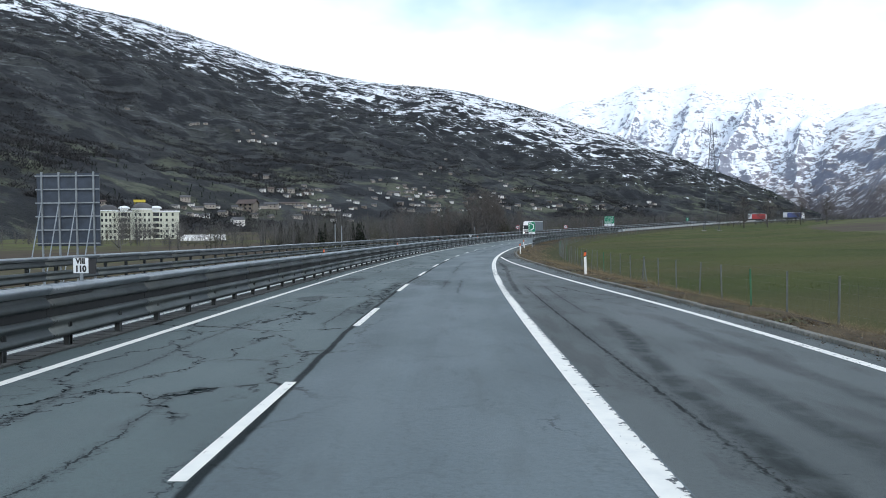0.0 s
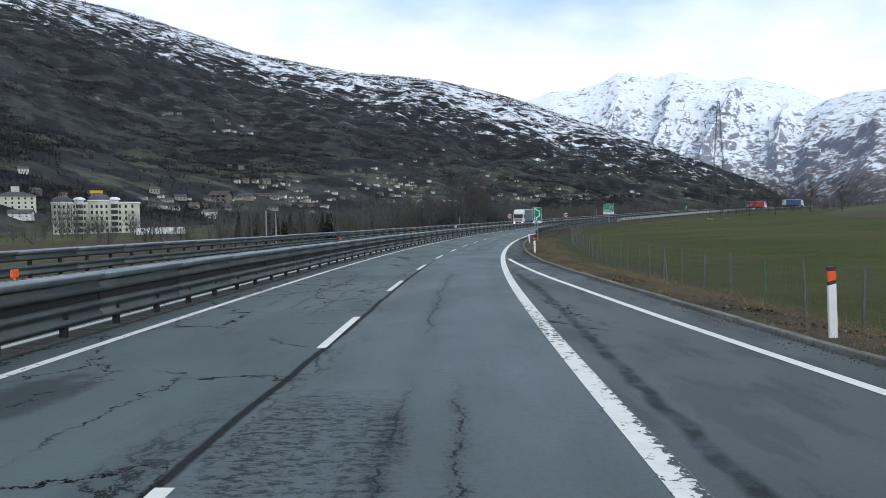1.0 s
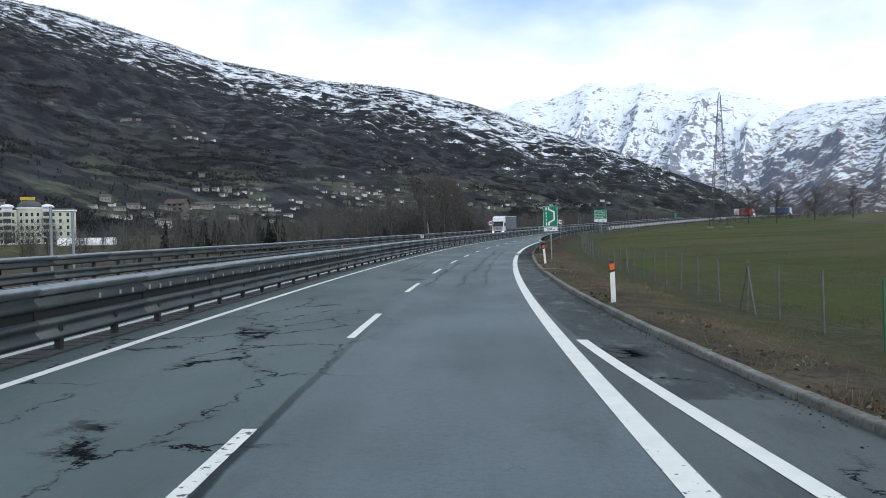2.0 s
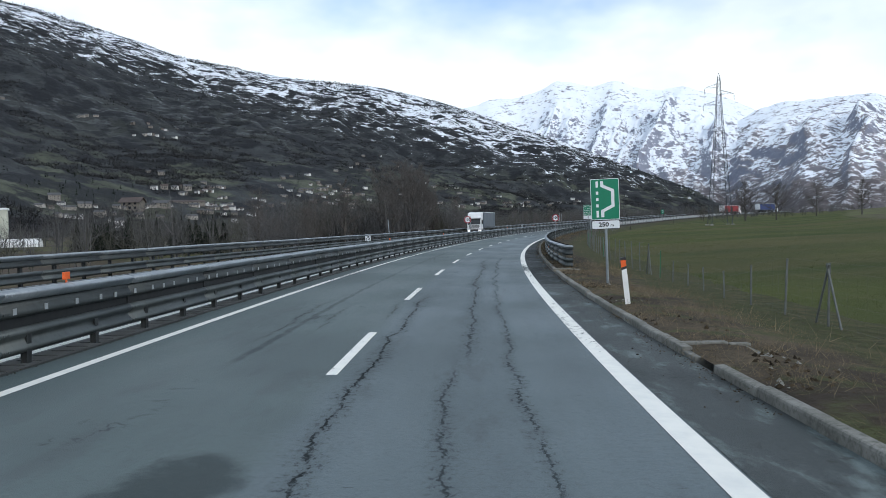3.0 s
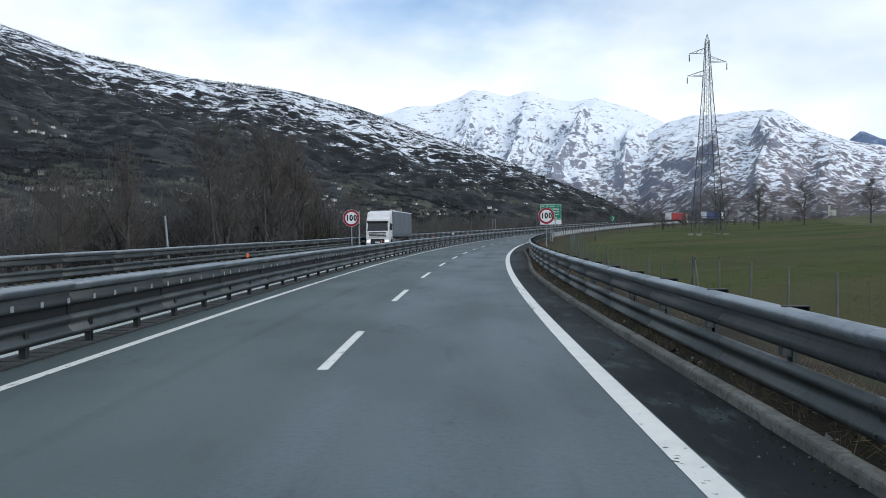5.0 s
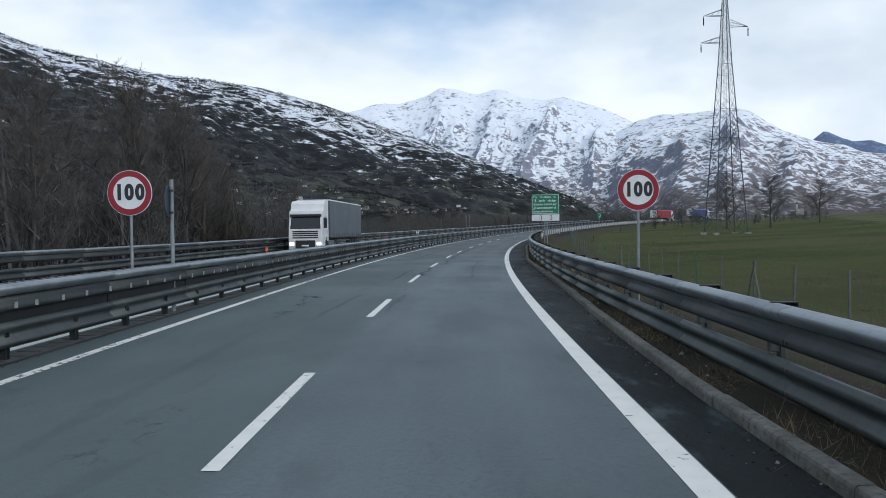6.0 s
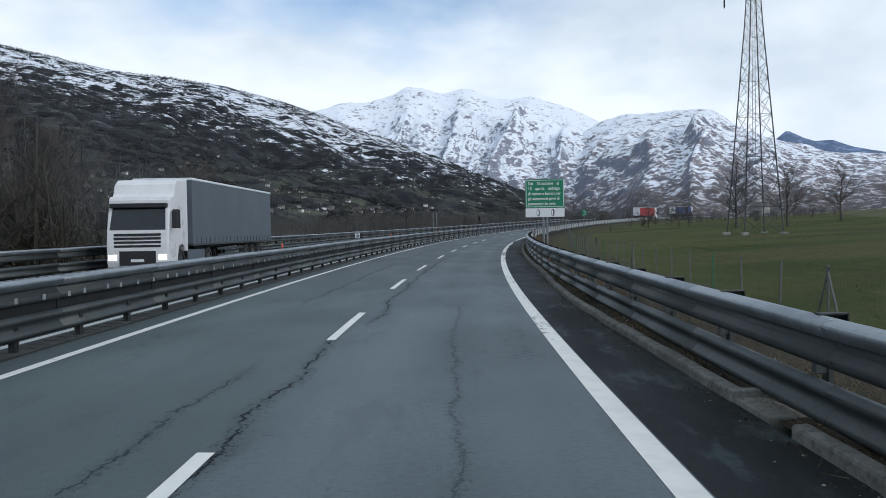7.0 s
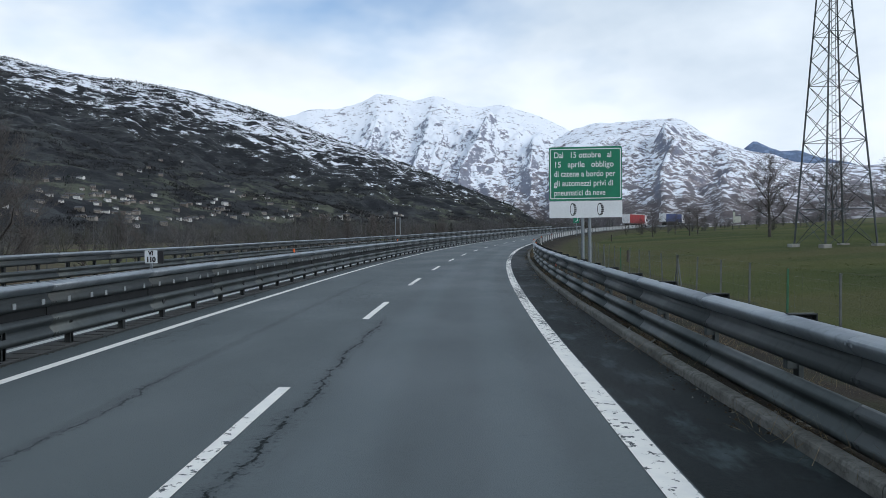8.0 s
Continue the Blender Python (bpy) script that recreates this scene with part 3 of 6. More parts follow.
    ob = new(name, me)
    if parent is not None:
        ob.parent = parent
    if m is not None:
        ob.matrix_basis = m
    if label:
        tagged(ob, label)
    return ob


def share(name, me, m, parent=None):
    ob = new(name, me)
    if parent is not None:
        ob.parent = parent
    ob.matrix_basis = m
    return ob


def thing(name, m, label, category, group="", kind=""):
    ob = new(name)
    ob.empty_display_size = 0.2
    ob.matrix_basis = m
    return tagged(ob, label, category, group, kind)


def box(bm, x0, x1, y0, y1, z0, z1, bevel=0.0):
    r = bmesh.ops.create_cube(bm, size=1.0)
    vs = r["verts"]
    for v in vs:
        v.co = Vector(((x0 + x1) / 2 + v.co.x * (x1 - x0), (y0 + y1) / 2 + v.co.y * (y1 - y0), (z0 + z1) / 2 + v.co.z * (z1 - z0)))
    if bevel > 0:
        es = list({e for v in vs for e in v.link_edges})
        bmesh.ops.bevel(bm, geom=es, offset=bevel, segments=2, affect="EDGES", profile=0.5)
    return bm


def boxes(*items, bevel=0.0):
    bm = bmesh.new()
    for it in items:
        box(bm, *it, bevel=bevel)
    return bm


def tube(bm, a, b, ra, rb, n=6):
    a, b = Vector(a), Vector(b)
    d = (b - a)
    if d.length < 1e-6:
        return
    q = d.normalized().to_track_quat("Z", "Y")
    ra_ = [bm.verts.new(a + q @ Vector((math.cos(2 * math.pi * i / n) * ra, math.sin(2 * math.pi * i / n) * ra, 0))) for i in range(n)]
    rb_ = [bm.verts.new(b + q @ Vector((math.cos(2 * math.pi * i / n) * rb, math.sin(2 * math.pi * i / n) * rb, 0))) for i in range(n)]
    for i in range(n):
        bm.faces.new((ra_[i], ra_[(i + 1) % n], rb_[(i + 1) % n], rb_[i]))
    bm.faces.new(rb_)
    bm.faces.new(ra_[::-1])


def strip(name, s0, s1, step, lats, heights, material, parent=None, wave=0.0, smooth=True):
    """A band along the road; lats and heights may be numbers or functions of s."""
    ss = np.arange(s0, s1 + 0.01, step)
    verts, uvs, faces = [], [], []
    w = len(lats)
    for s in ss:
        for lat, h in zip(lats, heights):
            lat = lat(s) if callable(lat) else lat
            h = h(s) if callable(h) else h
            x, y, z = road_point(s, lat, h)
            if wave:
                z += wave * noise.fractal((x * 0.35, y * 0.35, 3.1), 1.0, 2.0, 4)
            verts.append((x, y, z))
            uvs.append((lat, s))
    for i in range(len(ss) - 1):
        for j in range(w - 1):
            a = i * w + j
            faces.append((a, a + 1, a + w + 1, a + w))
    return mesh_object(name, verts, faces, material, parent, uvs, smooth)


def curve_of(*pairs):
    xs, ys = [p[0] for p in pairs], [p[1] for p in pairs]
    fine = np.arange(xs[0], xs[-1] + 0.5, 1.0)
    vals = np.interp(fine, xs, ys)
    ker = np.ones(9) / 9
    vals = np.convolve(np.pad(vals, 4, mode="edge"), ker, mode="valid")
    return lambda s: float(np.interp(s, fine, vals))


kerb_lat = curve_of((-60, 9.3), (10, 9.15), (22, 8.95), (32, 8.4), (41, 7.75), (50, 7.25), (56, 6.8), (62, 6.35), (71, 5.6), (85, 5.12), (97, 4.93), (110, 4.84), (133, 4.88), (152, 4.84), (172, 4.62), (178, 4.68), (189, 5.05), (198, 5.10), (213, 4.83), (222, 5.12), (240, 4.98), (560, 4.98))
entry_lat = curve_of((-60, 8.55), (10, 8.4), (19, 8.33), (26, 8.0), (41, 6.72), (54.5, 5.6), (60, 5.06), (75, 3.98), (90, 3.9), (560, 3.9))

# ---------------------------------------------------------------- ground


def build_ground():
    rad = np.concatenate([np.linspace(0, 400, 60), np.geomspace(410, 4950, 50)])
    ang = np.linspace(0, 2 * math.pi, 360, endpoint=False)
    rr, aa = np.meshgrid(rad, ang, indexing="ij")
    x, y = 20 + rr * np.sin(aa), 130 + rr * np.cos(aa)
    s, lat = nearest(x, y)
    base = np.interp(s, S_AX, Z_AX) + side_height(lat) - 0.35 - np.where(np.abs(lat) < 20, 0.5, 0) - np.where((lat > 0) & (lat < 190), 0.5, 0)
    far = np.clip((rr - 350) / 500, 0, 1)
    z = base * (1 - far) + (-2.5) * far
    verts = np.stack([x, y, z], -1).reshape(-1, 3).tolist()
    n = len(ang)
    faces = []
    for i in range(len(rad) - 1):
        for j in range(n):
            k = (j + 1) % n
            if i == 0:
                faces.append((0, n + k, n + j))
            else:
                faces.append((i * n + j, i * n + k, (i + 1) * n + k, (i + 1) * n + j))
    return tagged(mesh_object("ground", verts, faces, M_VALLEY, smooth=True), "brown and green winter valley floor", "ground", kind="structure")


build_ground()
tagged(strip("field", -60, 520, 3.0, [9.5, 11, 13, 16, 20, 26, 33, 45, 60, 80, 105, 135, 178], [float(side_height(v)) for v in (9.5, 11, 13, 16, 20, 26, 33, 45, 60, 80, 105, 135, 178)], M_FIELD, wave=0.08),
       "wide green winter meadow beside the motorway", "field", kind="structure")
tagged(strip("verge_right", -60, 520, 1.0, [lambda s: kerb_lat(s) + 0.12, lambda s: kerb_lat(s) + 0.6, lambda s: kerb_lat(s) + 1.4, lambda s: max(kerb_lat(s) + 2.2, 8.0), lambda s: max(kerb_lat(s) + 2.8, 9.0), 11.6, 12.6],
             [0.06, 0.1, 0.05, -0.15, -0.33, -0.48, -0.6], M_VERGE, wave=0.07),
       "dry brown grass verge behind the kerb", "verge", kind="structure")
tagged(strip("verge_left", -60, 520, 3.0, [-45, -30, -22, -18, -15, -13.4, -12.6], [-2.7, -2.5, -1.9, -1.3, -0.2, -0.03, -0.02], M_VERGE, wave=0.1),
       "brown embankment beyond the far guard rail", "verge", kind="structure")

# ---------------------------------------------------------------- roads and paint
road = tagged(strip("road", -60, 540, 1.5, [-4.3, -3.65, -2, 0, 2, 3.75, 3.9], [0] * 7, M_ROAD), "grey asphalt carriageway with cracks and a sealed joint", "road", kind="structure")
entry = tagged(strip("road_entry", -60, 95, 1.5, [3.9, lambda s: (3.9 + entry_lat(s)) / 2, lambda s: entry_lat(s) + 0.02], [0, 0, 0], M_LAYBY), "darker patched asphalt of the joining lane", "road", kind="structure")
strip("shoulder_entry", -60, 69, 1.5, [lambda s: max(entry_lat(s), 3.9), lambda s: kerb_lat(s) + 0.02], [0.0, 0.0], M_LAYBY, entry)
shoulder = tagged(strip("shoulder", 112.5, 540, 1.5, [lambda s: max(entry_lat(s), 3.9), lambda s: kerb_lat(s) + 0.02], [0.0, 0.0], M_SHOULDER), "dark asphalt strip beside the kerb", "shoulder", kind="structure")
strip("shoulder_dry", 69, 112.5, 1.5, [lambda s: max(entry_lat(s), 3.9), lambda s: kerb_lat(s) + 0.02], [0.0, 0.0], M_SHOULDER_DRY, shoulder)
median = tagged(strip("median", -60, 540, 1.5, [-4.95, -4.6, -4.3], [-0.01, 0.0, 0.0], M_MEDIAN), "dark narrow median strip under the barrier", "median", kind="structure")
opposite = tagged(strip("road_opposite", -60, 540, 1.5, [-13.0, -9, -4.95], [-0.02, -0.02, -0.02], M_OPP), "grey asphalt of the opposite carriageway", "road", kind="structure")


def line_strip(name, s0, s1, lat, width, material, parent, h=0.005, step=1.5):
    f = lat if callable(lat) else (lambda s: lat)
    return strip(name, s0, s1, step, [lambda s: f(s) - width / 2, lambda s: f(s) + width / 2], [h, h], material, parent)


line_strip("edge_line", -60, 540, 3.75, 0.26, M_LINE_WORN, road)
line_strip("edge_line", -60, 540, -3.65, 0.17, M_LINE, road)
line_strip("entry_line", -60, 74, entry_lat, 0.20, M_LINE, entry, 0.006, 1.0)
line_strip("edge_line", -60, 540, -5.12, 0.17, M_LINE, opposite, -0.014)
line_strip("edge_line", -60, 540, -12.4, 0.17, M_LINE, opposite, -0.014)
PERIOD, DASH, PHASE = 10.828, 4.23, 9.22
for i in range(-5, 46):
    line_strip("lane_dash", PHASE + i * PERIOD - (1.0 if i == 20 else 0.0), PHASE + i * PERIOD + DASH, 0.0, 0.15, M_LINE, road, 0.006, DASH / 3)
    line_strip("lane_dash", PHASE + i * PERIOD + 3, PHASE + i * PERIOD + 3 + DASH, -8.8, 0.15, M_LINE, opposite, -0.013, DASH / 3)

# ---------------------------------------------------------------- mountains
ORIGIN = (15.0, 110.0)


def smooth_interp(x, pairs):
    xs, ys = np.array([p[0] for p in pairs], float), np.array([p[1] for p in pairs], float)
    fine = np.linspace(xs[0], xs[-1], 400)
    v = np.interp(fine, xs, ys)
    v = np.convolve(np.pad(v, 3, mode="edge"), np.ones(7) / 7, mode="valid")
    return np.interp(x, fine, v)


HILL_RIDGE = ((-75, 17.5), (-45, 17.2), (-30, 15.5), (-25, 14.5), (-22, 14.2), (-19.5, 13.5), (-15.8, 12.6), (-13.9, 11.9), (-10.8, 11.3), (-7.2, 10.7), (-4, 10.3), (0.2, 9.95),
              (2.1, 9.5), (4.7, 8.85), (7.4, 7.95), (9.8, 7.0), (12.1, 6.25), (14.6, 5.4), (17, 4.35), (19.5, 3.35), (22, 2.3), (25, 1.0), (28, 0.1))
HILL_FAR = ((-75, 2200), (-45, 2500), (-25, 3000), (-10, 3500), (5, 3500), (15, 3400), (28, 3100))
HILL_NEAR = ((-75, 330), (-45, 380), (-25, 520), (-10, 700), (0, 900), (10, 1200), (20, 1800), (28, 2400))


def hill_place(az, f):
    """A point of the left slope: azimuth in degrees from ORIGIN and the part of the way from its foot to its ridge."""
    r1, r0 = smooth_interp(az, HILL_FAR), smooth_interp(az, HILL_NEAR)
    top = r1 * np.tan(np.radians(smooth_interp(az, HILL_RIDGE)))
    d = r0 + (r1 - r0) * f
    up = np.where(f <= 1, np.clip(f, 0, 1) ** 1.12, 1 - (f - 1) * 1.2)
    z = -6 + (top + 6) * up
    a = np.radians(az)
    return ORIGIN[0] + d * np.sin(a), ORIGIN[1] + d * np.cos(a), z


def relief(x, y, scale, amp, rough=0.5, ridged=False, octaves=6):
    v = Vector((x / scale, y / scale, 0.7))
    if ridged:
        return amp * (noise.ridged_multi_fractal(v, 0.9, 2.1, octaves, 1.0, 2.0) - 1.0)
    return amp * noise.fractal(v, 1.0 - rough * 0.3, 2.1, octaves)


def slope_mesh(name, az0, az1, na, nf, fmax, place, shake, material, label):
    azs, fs = np.linspace(az0, az1, na), np.linspace(0, fmax, nf)
    verts, faces = [], []
    for f in fs:
        for az in azs:
            x, y, z = (float(v) for v in place(az, f))
            verts.append((x, y, z + shake(x, y, f)))
    for i in range(nf - 1):
        for j in range(na - 1):
            a = i * na + j
            faces.append((a, a + 1, a + na + 1, a + na))
    return tagged(mesh_object(name, verts, faces, material, smooth=True), label, "mountain", kind="structure")


def hill_shake(x, y, f):
    w = math.sin(min(1.0, f) * math.pi) ** 0.7 if f < 1 else 0.0
    return w * (relief(x, y, 520, 55) + relief(x + 900, y, 130, 13, 0.6)) + relief(x, y + 300, 60, 3.0)


slope_mesh("hillside", -75, 28, 520, 150, 1.12, hill_place, hill_shake, M_HILL, "brown wooded mountainside with snow on its upper half")


def far_place(ridge, far, near, power):
    def place(az, f):
        r1, r0 = smooth_interp(az, far), smooth_interp(az, near)
        top = r1 * np.tan(np.radians(smooth_interp(az, ridge)))
        d = r0 + (r1 - r0) * f
        z = -10 + (top + 10) * (np.clip(f, 0, 1) ** power if f <= 1 else 1 - (f - 1) * 1.5)
        a = np.radians(az)
        return ORIGIN[0] + d * np.sin(a), ORIGIN[1] + d * np.cos(a), z
    return place


ALP_RIDGE = ((-2, 5.0), (3, 7.3), (6, 8.1), (8.5, 8.9), (10.6, 8.9), (12.2, 9.4), (13.2, 10.0), (14.4, 9.9), (15.7, 9.5), (17.5, 9.9), (18.7, 9.3), (20.5, 8.9), (22.1, 9.15), (23.3, 8.8), (24.8, 8.2), (26.4, 7.4), (28.7, 6.0), (32, 4.4), (35, 3.0))
ALP_FAR, ALP_NEAR = ((-2, 4350), (35, 4350)), ((-2, 3300), (20, 3000), (27, 2700), (35, 2500))


def spurs(x, y, f, seed, k, amp, main):
    """Ribs and gullies that run down from the ridge; main: the chief spurs as (azimuth at the ridge, azimuth below, width, height)."""
    if f >= 1:
        return 0.0
    az = math.degrees(math.atan2(x - ORIGIN[0], y - ORIGIN[1]))
    bend = noise.fractal(Vector((x / 620, y / 620, seed)), 0.9, 2.1, 4)
    fade = math.sin(f * math.pi) ** 1.1 * min(1.0, (1 - f) / 0.3) * float(np.interp(az, (36, 46), (1.0, 0.3)))
    v = Vector((az * k + bend * 0.9, f * 1.9 + bend * 0.5, seed))
    z = amp * (noise.ridged_multi_fractal(v, 0.9, 2.1, 7, 1.0, 2.0) - 1.0)
    for a1, a0, width, tall in main:
        d = az - (a0 + (a1 - a0) * min(1.0, f / 0.95) ** 0.8) + bend * 0.8
        z += tall * math.exp(-abs(d) / width) * (1.0 if d > 0 else math.exp(-abs(d) / width))
    return fade * z


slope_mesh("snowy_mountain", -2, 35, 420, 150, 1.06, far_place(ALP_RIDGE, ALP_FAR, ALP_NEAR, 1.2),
           lambda x, y, f: spurs(x, y, f, 2.3, 0.36, 55, ((22.2, 17.6, 1.3, 150), (17.6, 13.6, 0.9, 80), (13.1, 11.0, 0.9, 80), (19.6, 16.4, 0.6, 45), (25.0, 23.0, 1.0, 60))) + min(1.0, 3.0 * abs(1 - f) + 0.35) * (relief(x, y, 170, 20.0) + relief(x + 300, y, 60, 8.0)), M_ALP, "high snow-covered mountain with rock faces paled by haze")
RIGHT_RIDGE = ((18, 0.5), (22, 3.2), (24.8, 6.2), (26.3, 7.1), (28.3, 7.6), (30.2, 7.65), (31.3, 7.8), (32.4, 7.75), (33.6, 7.9), (34.2, 7.6), (35.5, 6.75), (37.1, 5.9), (38.3, 5.4), (40.9, 4.6), (43.2, 4.3), (47, 4.0), (58, 3.8), (75, 4.0), (110, 4.5))
RIGHT_FAR, RIGHT_NEAR = ((18, 4000), (40, 3900), (60, 3500), (110, 3000)), ((18, 3400), (24, 3000), (30, 1900), (60, 1100), (110, 900))
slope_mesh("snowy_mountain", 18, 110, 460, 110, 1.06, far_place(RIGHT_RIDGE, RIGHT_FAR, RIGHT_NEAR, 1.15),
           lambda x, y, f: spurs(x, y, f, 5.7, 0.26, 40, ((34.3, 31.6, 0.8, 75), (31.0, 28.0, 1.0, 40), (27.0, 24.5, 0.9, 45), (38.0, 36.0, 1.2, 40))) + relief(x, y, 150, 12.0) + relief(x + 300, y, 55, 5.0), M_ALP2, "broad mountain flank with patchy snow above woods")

BLUE_RIDGE = ((34, 3.0), (37.2, 4.6), (38.1, 5.5), (38.8, 6.0), (39.4, 5.6), (40.4, 5.2), (41.4, 5.25), (42.4, 4.9), (43.5, 4.5), (44.8, 4.1), (47, 4.2), (55, 4.0), (62, 3.0))
slope_mesh("far_mountain", 34, 62, 120, 40, 1.05, far_place(BLUE_RIDGE, ((34, 4700), (62, 4700)), ((34, 4200), (62, 4200)), 1.0), lambda x, y, f: relief(x, y, 260, 14.0), M_HAZEHILL, "far wooded mountains coloured blue by haze")

# ---------------------------------------------------------------- kerb


def kerb_mesh(length, material):
    prof = [(0.0, -0.15), (0.006, 0.09), (0.016, 0.116), (0.035, 0.126), (0.14, 0.130), (0.165, 0.118), (0.172, 0.07), (0.172, -0.15)]
    verts, faces = [], []
    for y in (0.006, 0.02, length - 0.02, length - 0.006):
        k = 0.008 if y in (0.006, length - 0.006) else 0.0
        verts += [(x + (k if x < 0.1 else -k), y, z - k) for x, z in prof]
    n = len(prof)
    for r in range(3):
        for i in range(n - 1):
            faces.append((r * n + i, (r + 1) * n + i, (r + 1) * n + i + 1, r * n + i + 1))
    faces.append(tuple(range(n)))
    faces.append(tuple(3 * n + i for i in reversed(range(n))))
    me = bpy.data.meshes.new("kerb_stone")
    me.from_pydata(verts, [], faces)
    me.materials.append(material)
    return me


def kerb_material(name, k):
    n = Nodes(name)
    co = n.position()
    f = n.noise(co, 1.2, 6, 0.65)
    g = n.noise(co, 12, 5, 0.7)
    c = n.mix(n.ramp(f, 0.35, 0.65), (0.15 * k, 0.15 * k, 0.135 * k), (0.25 * k, 0.25 * k, 0.23 * k))
    c = n.mix(n.ramp(g, 0.42, 0.7, 0, 0.7), c, (0.06 * k, 0.062 * k, 0.052 * k))
    c = n.mix(n.math("MULTIPLY", n.random(), 0.35), c, (0.12 * k, 0.12 * k, 0.11 * k))
    n.bump(g, 0.6, 0.01)
    return n.done(c, 0.95, 0, 0.2)


M_KERB, M_KERB_DARK = kerb_material("kerb_concrete", 1.0), kerb_material("mossy_kerb_concrete", 0.78)
kerb = tagged(new("kerb"), "weathered grey concrete kerb stones along the shoulder", "kerb", kind="structure")
KERB_ME = kerb_mesh(1.5, M_KERB)
KERB_LOW = kerb_mesh(1.5, M_KERB_DARK)
GAPS = (97.4, 119.5, 199.0)
rnd = random.Random(4)
s = -36.0
while s < 330:
    if not any(abs(s + 0.75 - g) < 0.8 for g in GAPS):
        a, b = Vector(road_point(s, kerb_lat(s))), Vector(road_point(s + 1.5, kerb_lat(s + 1.5)))
        d = b - a
        m = pose(*a, math.degrees(math.atan2(d.z, d.xy.length)), rnd.uniform(-1.5, 1.5), math.degrees(math.atan2(-d.x, d.y)))
        low = s > 121
        share("kerb_stone", KERB_LOW if low else KERB_ME, m @ pose(rnd.uniform(-0.015, 0.015), 0, rnd.uniform(-0.012, 0.008)) @ Matrix.Diagonal((1.05 if low else 1, 1, 1.0 if low else float(np.interp(s, (60, 80), (0.72, 0.95))), 1)), kerb)
    s += 1.5
for g in GAPS:
    ch = thing("drain_chute", road_pose(g, kerb_lat(g), 0), "grey concrete drain chute running off the shoulder", "drain", "drain chutes")
    part("slab", boxes((0.03, 1.1, -0.45, 0.45, -0.25, 0.06), bevel=0.02), M_KERB, ch)
    part("side_wall", boxes((0.0, 0.8, 0.46, 0.62, -0.25, 0.13), (0.83, 1.15, 0.46, 0.62, -0.25, 0.10), bevel=0.02), M_KERB, ch)

# ---------------------------------------------------------------- guard rails
LOW_BEAM = ((0.0, 0.0), (0.03, 0.003), (0.071, 0.040), (0.081, 0.055), (0.083, 0.078), (0.076, 0.094), (0.018, 0.156), (0.008, 0.172), (0.008, 0.202), (0.018, 0.217), (0.072, 0.268), (0.083, 0.284), (0.083, 0.312), (0.074, 0.328), (0.03, 0.364), (0.0, 0.372))
MID_BEAM = ((0.0, 0.0), (0.028, 0.004), (0.060, 0.030), (0.069, 0.046), (0.069, 0.080), (0.060, 0.098), (0.016, 0.146), (0.006, 0.162), (0.006, 0.226))
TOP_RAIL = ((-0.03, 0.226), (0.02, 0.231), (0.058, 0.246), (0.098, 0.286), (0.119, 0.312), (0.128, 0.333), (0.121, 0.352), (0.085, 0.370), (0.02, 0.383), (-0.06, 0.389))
BOLTS = {LOW_BEAM: ((0.082, 0.068), (0.083, 0.298)), MID_BEAM: ((0.069, 0.062),), TOP_RAIL: ((0.120, 0.322),)}


def beam_mesh(name, length, material, profile=LOW_BEAM):
    verts, faces = [], []
    n = len(profile)
    ring = [(x, z) for x, z in profile] + [(x - 0.007, z - 0.004) for x, z in reversed(profile)]
    k = len(ring)
    for y in (0.0, length):
        verts += [(x, y, z) for x, z in ring]
    for i in range(k):
        j = (i + 1) % k
        faces.append((i, j, k + j, k + i))
    for i in range(n - 1):
        faces.append((i + 1, i, k - 1 - i, k - 2 - i))
        faces.append((k + i, k + i + 1, 2 * k - 2 - i, 2 * k - 1 - i))
    # bolt heads at the lap
    for y in (0.06, 0.16):
        for x0, z in BOLTS[profile]:
            b, r = len(verts), 0.014
            verts += [(x0, y - r, z - r), (x0, y + r, z - r), (x0, y + r, z + r), (x0, y - r, z + r), (x0 + 0.008, y - r, z - r), (x0 + 0.008, y + r, z - r), (x0 + 0.008, y + r, z + r), (x0 + 0.008, y - r, z + r)]
            faces += [(b + 4, b + 5, b + 6, b + 7), (b, b + 1, b + 5, b + 4), (b + 1, b + 2, b + 6, b + 5), (b + 2, b + 3, b + 7, b + 6), (b + 3, b, b + 4, b + 7)]
    me = bpy.data.meshes.new(name)
    me.from_pydata(verts, [], faces)
    me.polygons.foreach_set("use_smooth", [len(p.vertices) == 4 and i < k for i, p in enumerate(me.polygons)])
    me.materials.append(material)
    return me


def bm_mesh(name, bm, material):
    me = bpy.data.meshes.new(name)
    bm.to_mesh(me)
    bm.free()
    me.materials.append(material)
    return me


SECTION = 4.0
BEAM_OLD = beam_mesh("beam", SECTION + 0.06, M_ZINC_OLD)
# Mid beam: grime, darkened further for the shade below the top rail.
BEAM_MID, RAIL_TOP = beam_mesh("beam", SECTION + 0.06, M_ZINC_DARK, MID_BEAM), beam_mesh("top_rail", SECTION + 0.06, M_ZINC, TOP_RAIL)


def bent_end(name, material, profile, radius=0.2, turn=105):
    """End piece that curves away from the traffic."""
    bm = bmesh.new()
    ring = [(x, z) for x, z in profile] + [(x - 0.007, z - 0.004) for x, z in reversed(profile)]
    rows = []
    for i in range(9):
        q = radians(turn) * i / 8
        rows.append([bm.verts.new((-radius + (radius + x) * math.cos(q), (radius + x) * math.sin(q), z)) for x, z in ring])
    k = len(ring)
    for r0, r1 in zip(rows, rows[1:]):
        for i in range(k):
            bm.faces.new((r0[i], r0[(i + 1) % k], r1[(i + 1) % k], r1[i]))
